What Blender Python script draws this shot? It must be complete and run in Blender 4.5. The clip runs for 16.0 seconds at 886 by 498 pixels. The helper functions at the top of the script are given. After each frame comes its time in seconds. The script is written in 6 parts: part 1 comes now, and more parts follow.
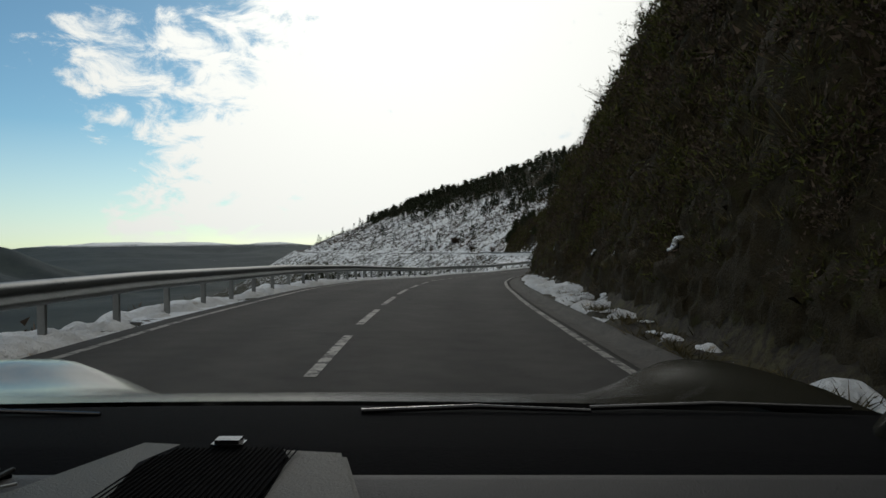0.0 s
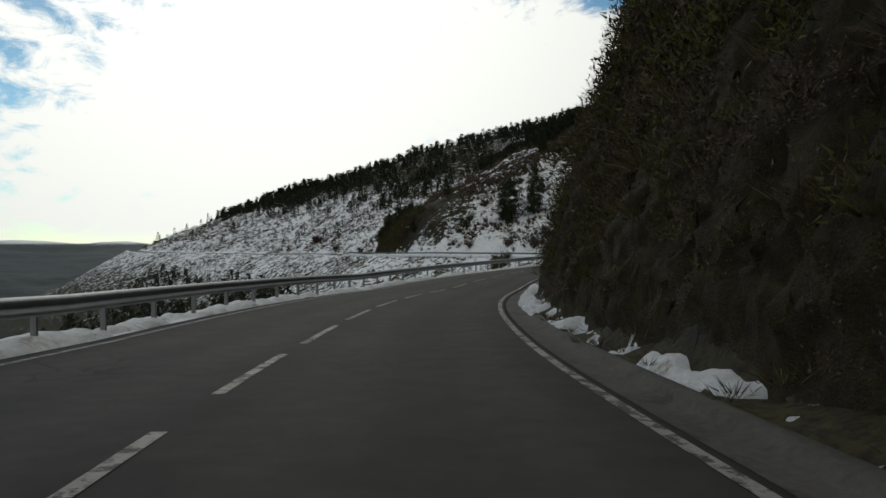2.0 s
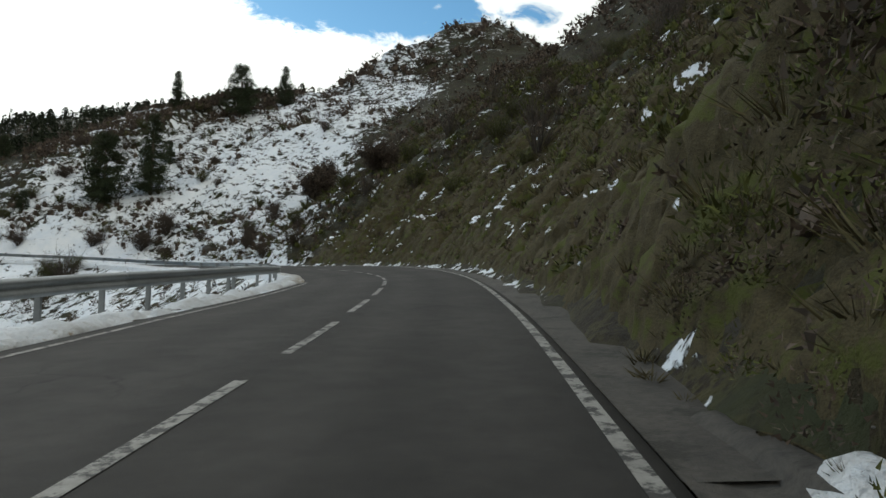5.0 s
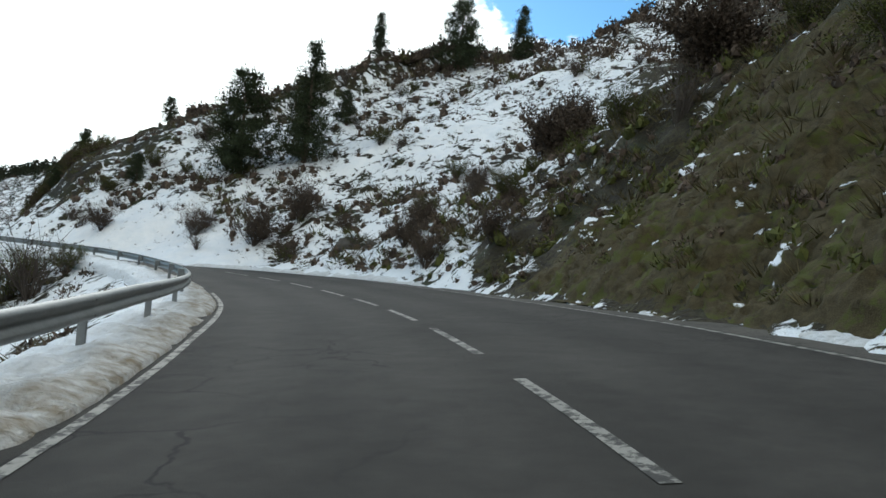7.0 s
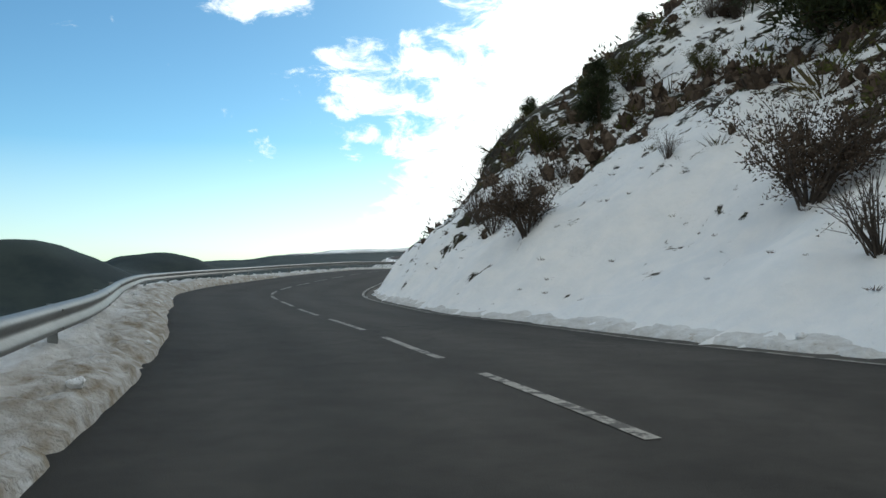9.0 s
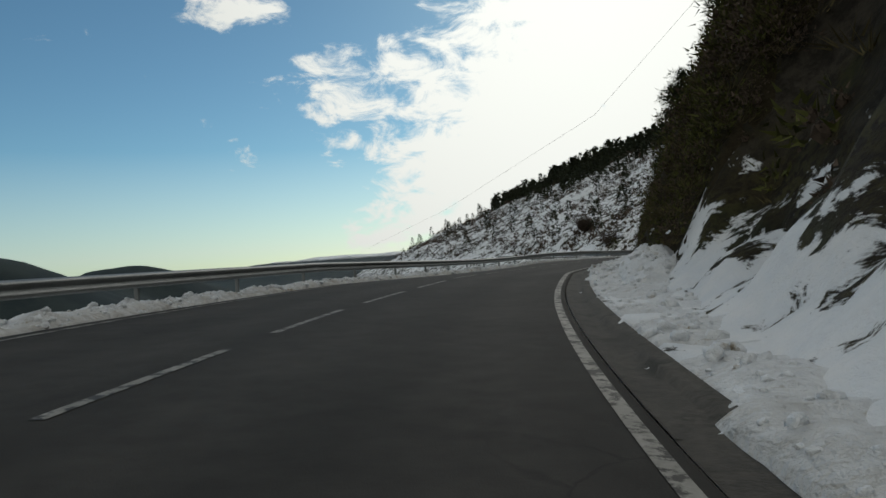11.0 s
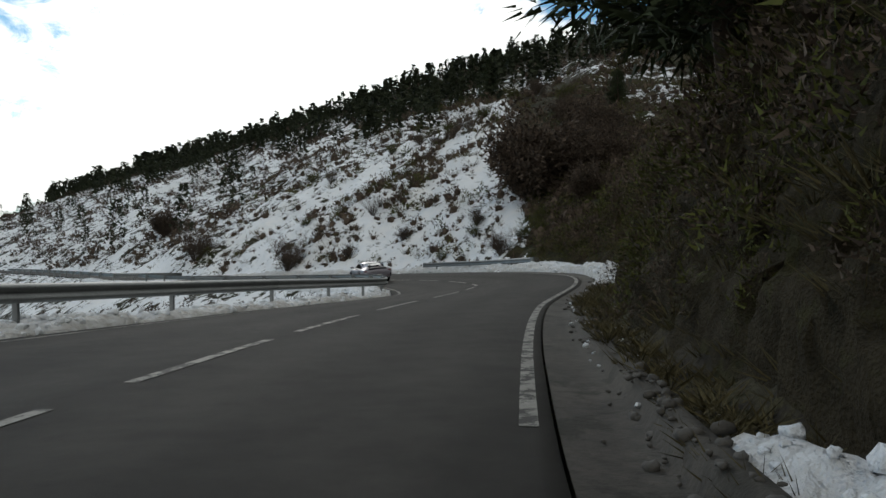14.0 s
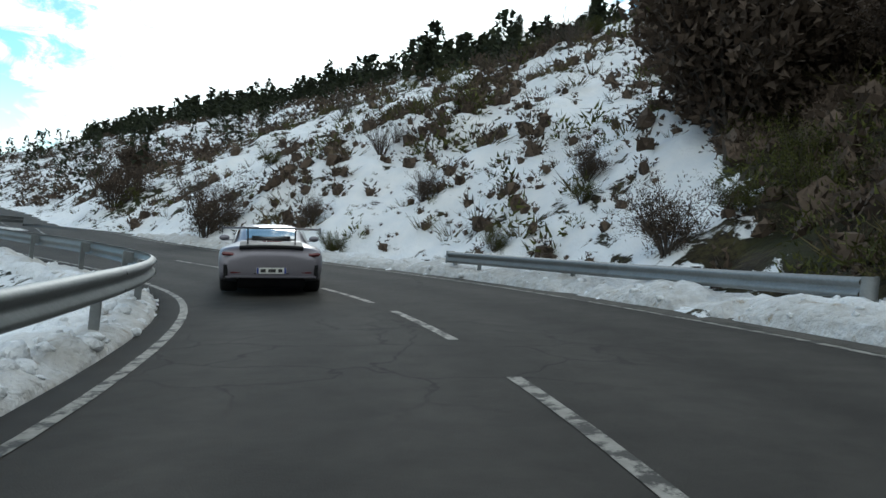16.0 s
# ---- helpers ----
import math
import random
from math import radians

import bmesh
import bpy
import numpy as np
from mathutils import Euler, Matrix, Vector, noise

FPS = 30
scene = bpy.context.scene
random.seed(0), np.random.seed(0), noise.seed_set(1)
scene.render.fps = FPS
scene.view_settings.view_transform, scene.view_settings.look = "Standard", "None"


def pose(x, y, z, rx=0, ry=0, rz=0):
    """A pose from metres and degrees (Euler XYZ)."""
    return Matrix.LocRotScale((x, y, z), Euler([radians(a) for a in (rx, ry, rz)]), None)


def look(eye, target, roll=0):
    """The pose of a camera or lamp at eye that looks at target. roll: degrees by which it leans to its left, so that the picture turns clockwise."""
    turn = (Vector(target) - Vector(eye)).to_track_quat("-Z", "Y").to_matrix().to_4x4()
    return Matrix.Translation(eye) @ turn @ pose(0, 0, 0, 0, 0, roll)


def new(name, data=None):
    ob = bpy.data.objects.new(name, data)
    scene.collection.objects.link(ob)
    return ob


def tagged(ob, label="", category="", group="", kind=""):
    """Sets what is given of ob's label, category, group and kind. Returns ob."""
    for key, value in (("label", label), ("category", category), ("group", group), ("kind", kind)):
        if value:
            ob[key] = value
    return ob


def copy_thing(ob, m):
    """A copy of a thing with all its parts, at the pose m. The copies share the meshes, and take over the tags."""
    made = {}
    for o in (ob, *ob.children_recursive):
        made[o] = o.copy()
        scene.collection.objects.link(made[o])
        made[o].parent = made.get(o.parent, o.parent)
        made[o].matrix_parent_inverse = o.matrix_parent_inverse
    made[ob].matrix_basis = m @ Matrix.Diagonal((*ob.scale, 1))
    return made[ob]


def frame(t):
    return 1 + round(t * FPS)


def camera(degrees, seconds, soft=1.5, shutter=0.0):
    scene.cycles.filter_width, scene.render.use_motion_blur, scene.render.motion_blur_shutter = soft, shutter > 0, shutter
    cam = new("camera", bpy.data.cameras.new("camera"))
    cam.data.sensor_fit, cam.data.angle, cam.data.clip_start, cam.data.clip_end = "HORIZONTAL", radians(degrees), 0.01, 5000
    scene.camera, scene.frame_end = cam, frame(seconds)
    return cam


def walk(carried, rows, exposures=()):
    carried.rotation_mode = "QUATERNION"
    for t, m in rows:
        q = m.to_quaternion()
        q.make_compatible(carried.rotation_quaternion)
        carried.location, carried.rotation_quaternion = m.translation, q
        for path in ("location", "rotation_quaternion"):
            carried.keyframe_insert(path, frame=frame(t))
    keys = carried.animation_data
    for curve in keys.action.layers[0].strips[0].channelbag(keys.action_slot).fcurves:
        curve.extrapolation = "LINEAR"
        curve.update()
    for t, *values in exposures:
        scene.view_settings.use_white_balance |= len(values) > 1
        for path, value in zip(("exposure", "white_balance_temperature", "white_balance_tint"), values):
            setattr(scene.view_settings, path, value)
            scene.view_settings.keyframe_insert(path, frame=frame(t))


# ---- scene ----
cam = camera(66.3, 16.0)
PATH = [
    (0, pose(3.52, -44.78, 4.58, 89.38, 0.61, -0.21)),
    (0.5, pose(3.47, -33.85, 4.44, 89.43, 1.44, -2.63)),
    (1, pose(3.98, -22.93, 4.13, 89.38, 1.26, -5.42)),
    (1.5, pose(4.60, -12.07, 3.78, 89.72, 0.48, -8.43)),
    (2, pose(5.94, -1.17, 3.32, 89.53, -0.04, -11.52)),
    (2.5, pose(8.03, 9.51, 2.88, 89.62, -0.16, -15.25)),
    (3, pose(10.93, 19.45, 2.61, 89.84, -0.56, -20.18)),
    (3.5, pose(14.58, 28.34, 2.41, 90.21, -0.48, -25.62)),
    (4, pose(18.55, 36.04, 2.50, 90.90, -0.70, -31.34)),
    (4.5, pose(23.20, 43.27, 2.59, 91.04, -1.32, -36.50)),
    (5, pose(29.97, 51.54, 2.80, 90.94, -2.54, -39.85)),
    (5.5, pose(37.39, 60.49, 3.07, 90.74, -4.07, -40.20)),
    (6, pose(44.04, 69.85, 3.19, 90.57, -5.24, -36.61)),
    (6.5, pose(48.62, 79.32, 3.02, 90.41, -5.29, -28.79)),
    (7, pose(51.72, 89.51, 2.77, 90.66, -5.49, -19.66)),
    (7.5, pose(53.21, 99.76, 2.44, 90.04, -5.02, -12.14)),
    (8, pose(53.32, 110.39, 2.07, 89.73, -3.32, -3.58)),
    (8.5, pose(52.40, 121.02, 1.93, 89.51, -1.52, 9.06)),
    (9, pose(48.55, 130.98, 1.86, 90.03, 1.85, 19.41)),
    (9.5, pose(44.88, 140.51, 1.70, 90.21, 4.36, 32.08)),
    (10, pose(39.43, 149.43, 1.25, 90.23, 4.65, 32.74)),
    (10.5, pose(33.90, 158.48, 1.06, 90.20, 4.42, 26.72)),
    (11, pose(30.09, 168.51, 1.06, 90.21, 3.94, 18.19)),
    (11.5, pose(27.81, 179.16, 1.28, 90.34, 3.01, 10.40)),
    (12, pose(26.26, 189.85, 1.32, 90.85, 1.41, 4.29)),
    (12.5, pose(25.32, 200.65, 1.09, 90.44, 0.38, 0.08)),
    (13, pose(25.37, 210.70, 0.89, 90.19, -0.26, -3.71)),
    (13.5, pose(25.89, 218.89, 0.63, 89.29, 1.01, -8.33)),
    (14, pose(27.32, 225.75, 0.48, 90.23, 0.73, -14.26)),
    (14.5, pose(29.29, 232.60, 0.44, 91.60, -0.66, -20.39)),
    (15, pose(31.75, 239.48, 0.44, 91.62, -2.70, -24.18)),
    (15.5, pose(33.78, 246.95, 0.30, 90.22, -4.95, -17.86)),
    (16, pose(34.70, 254.25, -0.04, 89.32, -6.16, -9.13)),
]
EXPOSURES = [(0, -1.7, 6500, 10), (2.5, -1.6, 6500, 10), (3.5, -1.3, 6450, 9), (4.2, -1.1, 6400, 8), (6.3, -0.62, 6200, 7), (7, -0.54, 6000, 6), (8, -0.74, 5800, 5), (9.2, -1.08, 6200, 7),
             (11.3, -1.8, 6500, 9), (12.6, -1.75, 6500, 10), (13.4, -1.45, 6450, 10), (14.5, -1.05, 6250, 9), (16, -0.72, 5850, 5)]
walk(cam, PATH, EXPOSURES)


# ---- light ----
wrld = bpy.data.worlds.new("sky")
scene.world = wrld
wrld.use_nodes = True
SUN_AZ, SUN_EL = 4.0, 26.0


def build_sky(w):
    nt = w.node_tree
    nt.nodes.clear()
    N, L = nt.nodes.new, nt.links.new
    out, bg = N("ShaderNodeOutputWorld"), N("ShaderNodeBackground")
    sky = N("ShaderNodeTexSky")
    sky.sky_type, sky.sun_disc = "NISHITA", False
    sky.sun_elevation, sky.sun_rotation = radians(SUN_EL), radians(-SUN_AZ)
    sky.air_density, sky.dust_density, sky.ozone_density, sky.altitude = 1.0, 0.6, 2.0, 1400
    tc, sep = N("ShaderNodeTexCoord"), N("ShaderNodeSeparateXYZ")
    L(tc.outputs["Generated"], sep.inputs[0])

    def m(op, a, b=None, c=None):
        n = N("ShaderNodeMath")
        n.operation = op
        for i, v in enumerate((a, b, c)):
            if v is None:
                continue
            if isinstance(v, (int, float)):
                n.inputs[i].default_value = v
            else:
                L(v, n.inputs[i])
        return n.outputs[0]

    x, y, z = sep.outputs
    deg = 180 / math.pi
    az = m("MULTIPLY", m("ARCTAN2", m("MULTIPLY", x, -1.0), y), deg)
    el = m("MULTIPLY", m("ARCSINE", z), deg)
    flat = N("ShaderNodeMapping")
    flat.inputs["Scale"].default_value = (1, 1, 1.9)
    L(tc.outputs["Generated"], flat.inputs["Vector"])

    def noise_tex(scale, detail, rough, dist):
        n = N("ShaderNodeTexNoise")
        n.inputs["Scale"].default_value = scale
        n.inputs["Detail"].default_value = detail
        n.inputs["Roughness"].default_value = rough
        n.inputs["Distortion"].default_value = dist
        L(flat.outputs[0], n.inputs["Vector"])
        return m("SUBTRACT", n.outputs["Fac"], 0.5)

    def blob(a0, aw, e0, ew):
        """A soft patch of the sky round an azimuth and an elevation."""
        p, q = m("DIVIDE", m("SUBTRACT", az, a0), aw), m("DIVIDE", m("SUBTRACT", el, e0), ew)
        return m("EXPONENT", m("MULTIPLY", m("ADD", m("MULTIPLY", p, p), m("MULTIPLY", q, q)), -1.0))

    # the cloud field covers the sky round the sun; its edge leans back towards the zenith, with blue sky to the left of it
    edge = m("SUBTRACT", m("MULTIPLY_ADD", m("MAXIMUM", m("SUBTRACT", el, 13.5), 0.0), -1.25, 29.0), az)
    body = m("MINIMUM", m("MAXIMUM", m("MAXIMUM", m("DIVIDE", edge, 34.0), m("DIVIDE", m("SUBTRACT", az, 76.0), 22.0)), -0.34), 0.45)
    dens = m("ADD", m("ADD", m("MULTIPLY", noise_tex(5.0, 4, 0.5, 0.2), 1.0), m("MULTIPLY", noise_tex(15.0, 10, 0.68, 0.5), 1.25)), body)
    dens = m("ADD", dens, m("MULTIPLY", blob(33.0, 6.0, 20.5, 2.6), 0.5))
    dens = m("SUBTRACT", dens, m("MULTIPLY", blob(-30.0, 14.0, 20.0, 2.8), 0.75))
    cover = N("ShaderNodeMapRange")
    cover.interpolation_type = "SMOOTHSTEP"
    cover.inputs["From Min"].default_value, cover.inputs["From Max"].default_value = -0.02, 0.26
    L(dens, cover.inputs["Value"])
    # pale haze low over the horizon
    haze = N("ShaderNodeMapRange")
    haze.inputs["From Min"].default_value, haze.inputs["From Max"].default_value = 0.0, 0.16
    haze.inputs["To Min"].default_value, haze.inputs["To Max"].default_value = 0.52, 0.0
    L(z, haze.inputs["Value"])
    up = N("ShaderNodeMapRange")
    up.inputs["From Min"].default_value, up.inputs["From Max"].default_value = -0.02, 0.02
    L(z, up.inputs["Value"])
    # clouds shine brightest before the sun
    s = Vector((-math.sin(radians(SUN_AZ)) * math.cos(radians(SUN_EL)), math.cos(radians(SUN_AZ)) * math.cos(radians(SUN_EL)), math.sin(radians(SUN_EL))))
    dot = m("ADD", m("ADD", m("MULTIPLY", x, s.x), m("MULTIPLY", y, s.y)), m("MULTIPLY", z, s.z))
    glow = m("MULTIPLY_ADD", m("POWER", m("MAXIMUM", dot, 0.0), 4.0), 13.0, 11.0)
    col = N("ShaderNodeMix")
    col.data_type = "RGBA"
    cl = N("ShaderNodeCombineColor")
    for i, k in enumerate((0.985, 1.0, 0.95)):
        L(m("MULTIPLY", glow, k), cl.inputs[i])
    fac = m("MULTIPLY", m("MAXIMUM", cover.outputs[0], haze.outputs[0]), up.outputs[0])
    L(fac, col.inputs["Factor"])
    tint = N("ShaderNodeMix")
    tint.data_type, tint.blend_type = "RGBA", "MULTIPLY"
    tint.inputs["Factor"].default_value = 1.0
    tint.inputs["B"].default_value = (1.16, 1.62, 1.6, 1)
    L(sky.outputs[0], tint.inputs["A"])
    L(tint.outputs["Result"], col.inputs["A"])
    L(cl.outputs[0], col.inputs["B"])
    L(col.outputs["Result"], bg.inputs["Color"])
    bg.inputs["Strength"].default_value = 0.15
    L(bg.outputs[0], out.inputs[0])


build_sky(wrld)
sun = new("sun", bpy.data.lights.new("sun", "SUN"))
sun.data.energy, sun.data.angle, sun.data.color = 1.2, radians(12), (1.0, 0.95, 0.86)
sun.matrix_world = look((0, 0, 0), (math.sin(radians(SUN_AZ)) * math.cos(radians(SUN_EL)), -math.cos(radians(SUN_AZ)) * math.cos(radians(SUN_EL)), -math.sin(radians(SUN_EL))))


# ---- materials ----
def mat(name, base=(0.5, 0.5, 0.5), rough=0.7, metal=0.0, vary=0.25, scale=3.0, bump=0.0, bump_scale=40.0, fleck=None, coat=0.0, spec=0.5, coords="Object"):
    """A surface with variation at two scales, an optional second colour in flecks, and a fine relief."""
    ma = bpy.data.materials.new(name)
    ma.use_nodes = True
    nt = ma.node_tree
    N, L = nt.nodes.new, nt.links.new
    p = nt.nodes["Principled BSDF"]
    p.inputs["Roughness"].default_value, p.inputs["Metallic"].default_value = rough, metal
    p.inputs["Coat Weight"].default_value = coat
    p.inputs["Specular IOR Level"].default_value = spec
    tc = N("ShaderNodeTexCoord")

    def nz(sc, detail=5, ro=0.6):
        n = N("ShaderNodeTexNoise")
        n.inputs["Scale"].default_value, n.inputs["Detail"].default_value, n.inputs["Roughness"].default_value = sc, detail, ro
        L(tc.outputs[coords], n.inputs["Vector"])
        return n.outputs["Fac"]

    coarse, fine = nz(scale), nz(scale * 9)
    ramp = N("ShaderNodeMapRange")
    ramp.inputs["From Min"].default_value, ramp.inputs["From Max"].default_value = 0.3, 0.7
    ramp.inputs["To Min"].default_value, ramp.inputs["To Max"].default_value = 1 - vary, 1 + vary
    mixn = N("ShaderNodeMath")
    mixn.operation = "MULTIPLY_ADD"
    L(fine, mixn.inputs[0])
    mixn.inputs[1].default_value = 0.5
    half = N("ShaderNodeMath")
    half.operation = "MULTIPLY"
    L(coarse, half.inputs[0])
    half.inputs[1].default_value = 0.5
    L(half.outputs[0], mixn.inputs[2])
    L(mixn.outputs[0], ramp.inputs["Value"])
    mul = N("ShaderNodeMix")
    mul.data_type, mul.blend_type = "RGBA", "MULTIPLY"
    mul.inputs["Factor"].default_value = 1
    mul.inputs["A"].default_value = (*base, 1)
    L(ramp.outputs[0], mul.inputs["B"])
    col = mul.outputs["Result"]
    if fleck:
        th = N("ShaderNodeMapRange")
        th.inputs["From Min"].default_value, th.inputs["From Max"].default_value = fleck[1], fleck[1] + 0.08
        L(nz(fleck[2], 8, 0.7), th.inputs["Value"])
        mx = N("ShaderNodeMix")
        mx.data_type = "RGBA"
        L(th.outputs[0], mx.inputs["Factor"])
        L(col, mx.inputs["A"])
        mx.inputs["B"].default_value = (*fleck[0], 1)
        col = mx.outputs["Result"]
    L(col, p.inputs["Base Color"])
    if bump:
        b = N("ShaderNodeBump")
        b.inputs["Strength"].default_value, b.inputs["Distance"].default_value = bump, 0.02
        L(nz(bump_scale, 4), b.inputs["Height"])
        L(b.outputs[0], p.inputs["Normal"])
    return ma


def glossy_random(ma, lo, hi):
    """Lets the colour of pieces that share a mesh vary a little."""
    nt = ma.node_tree
    p = nt.nodes["Principled BSDF"]
    src = p.inputs["Base Color"].links[0].from_socket
    oi, mr, mx = nt.nodes.new("ShaderNodeObjectInfo"), nt.nodes.new("ShaderNodeMapRange"), nt.nodes.new("ShaderNodeMix")
    mr.inputs["To Min"].default_value, mr.inputs["To Max"].default_value = lo, hi
    nt.links.new(oi.outputs["Random"], mr.inputs["Value"])
    mx.data_type, mx.blend_type = "RGBA", "MULTIPLY"
    mx.inputs["Factor"].default_value = 1
    nt.links.new(src, mx.inputs["A"])
    nt.links.new(mr.outputs[0], mx.inputs["B"])
    nt.links.new(mx.outputs["Result"], p.inputs["Base Color"])
    return ma


def island_vary(ma, lo, hi):
    """Lets each loose clump of a joined mesh have its own shade."""
    nt = ma.node_tree
    p = nt.nodes["Principled BSDF"]
    src = p.inputs["Base Color"].links[0].from_socket
    geo, mr, mx = nt.nodes.new("ShaderNodeNewGeometry"), nt.nodes.new("ShaderNodeMapRange"), nt.nodes.new("ShaderNodeMix")
    mr.inputs["To Min"].default_value, mr.inputs["To Max"].default_value = lo, hi
    nt.links.new(geo.outputs["Random Per Island"], mr.inputs["Value"])
    mx.data_type, mx.blend_type = "RGBA", "MULTIPLY"
    mx.inputs["Factor"].default_value = 1
    nt.links.new(src, mx.inputs["A"])
    nt.links.new(mr.outputs[0], mx.inputs["B"])
    nt.links.new(mx.outputs["Result"], p.inputs["Base Color"])
    return ma


def terrain_material():
    """Winter hillside: soil, dead grass and rock, with snow where the attribute 'snow' says how much lies there."""
    ma = bpy.data.materials.new("hillside")
    ma.use_nodes = True
    nt = ma.node_tree
    N, L = nt.nodes.new, nt.links.new
    p = nt.nodes["Principled BSDF"]
    tc, geo = N("ShaderNodeTexCoord"), N("ShaderNodeNewGeometry")

    flat = N("ShaderNodeMapping")
    flat.inputs["Scale"].default_value = (1, 1, 1.15)
    L(tc.outputs["Object"], flat.inputs["Vector"])

    def nz(sc, detail=6, ro=0.6, dist=0.0, terraced=False):
        n = N("ShaderNodeTexNoise")
        n.inputs["Scale"].default_value, n.inputs["Detail"].default_value = sc, detail
        n.inputs["Roughness"].default_value, n.inputs["Distortion"].default_value = ro, dist
        L(flat.outputs[0] if terraced else tc.outputs["Object"], n.inputs["Vector"])
        return n.outputs["Fac"]

    def m(op, a, b=None, c=None):
        n = N("ShaderNodeMath")
        n.operation = op
        for i, v in enumerate((a, b, c)):
            if v is None:
                continue
            if isinstance(v, (int, float)):
                n.inputs[i].default_value = v
            else:
                L(v, n.inputs[i])
        return n.outputs[0]

    def mixc(f, a, b):
        n = N("ShaderNodeMix")
        n.data_type = "RGBA"
        L(f, n.inputs["Factor"])
        for v, k in ((a, "A"), (b, "B")):
            if isinstance(v, tuple):
                n.inputs[k].default_value = (*v, 1)
            else:
                L(v, n.inputs[k])
        return n.outputs["Result"]

    def step(v, a, b):
        n = N("ShaderNodeMapRange")
        n.interpolation_type = "SMOOTHSTEP"
        n.inputs["From Min"].default_value, n.inputs["From Max"].default_value = a, b
        L(v, n.inputs["Value"])
        return n.outputs[0]

    grass = mixc(step(nz(0.9), 0.4, 0.62), (0.03, 0.025, 0.013), (0.055, 0.048, 0.018))
    grass = mixc(step(nz(7.0), 0.42, 0.62), grass, (0.018, 0.014, 0.009))
    grass = mixc(step(nz(0.33), 0.5, 0.68), grass, (0.026, 0.031, 0.011))
    rock = mixc(step(nz(2.2, 8, 0.7), 0.4, 0.6), (0.02, 0.018, 0.013), (0.052, 0.045, 0.034))
    sep = N("ShaderNodeSeparateXYZ")
    L(geo.outputs["Normal"], sep.inputs[0])
    steep = step(m("ADD", sep.outputs[2], m("MULTIPLY", m("SUBTRACT", nz(0.6), 0.5), 1.1)), 0.62, 0.4)
    ground_col = mixc(steep, grass, rock)
    # far ground takes a dark forest colour, with the blue of distance haze mixed in
    away = N("ShaderNodeAttribute")
    away.attribute_name = "wooded_haze"
    hazy_wood = mixc(step(nz(0.011, 6, 0.65), 0.4, 0.62), (0.016, 0.026, 0.028), (0.03, 0.042, 0.04))
    ground_col = mixc(away.outputs["Fac"], ground_col, hazy_wood)
    at = N("ShaderNodeAttribute")
    at.attribute_name = "snow"
    wob = m("ADD", m("MULTIPLY", m("SUBTRACT", nz(0.32, 8, 0.66, 0.6, True), 0.5), 1.2), m("MULTIPLY", m("SUBTRACT", nz(1.0, 7, 0.68, 0.7, True), 0.5), 1.5))
    snowf = step(m("ADD", at.outputs["Fac"], wob), 0.46, 0.54)
    snow_col = mixc(step(nz(1.4), 0.3, 0.7), (0.78, 0.81, 0.84), (0.86, 0.87, 0.88))
    L(mixc(snowf, ground_col, snow_col), p.inputs["Base Color"])
    p.inputs["Roughness"].default_value = 0.85
    p.inputs["Specular IOR Level"].default_value = 0.2
    b = N("ShaderNodeBump")
    b.inputs["Strength"].default_value, b.inputs["Distance"].default_value = 0.7, 0.25
    L(m("ADD", m("ADD", m("MULTIPLY", nz(2.0, 8, 0.7), 0.9), m("MULTIPLY", nz(0.8, 3, 0.5, 0.6), 0.6)), m("MULTIPLY", snowf, 0.35)), b.inputs["Height"])
    L(b.outputs[0], p.inputs["Normal"])
    return ma


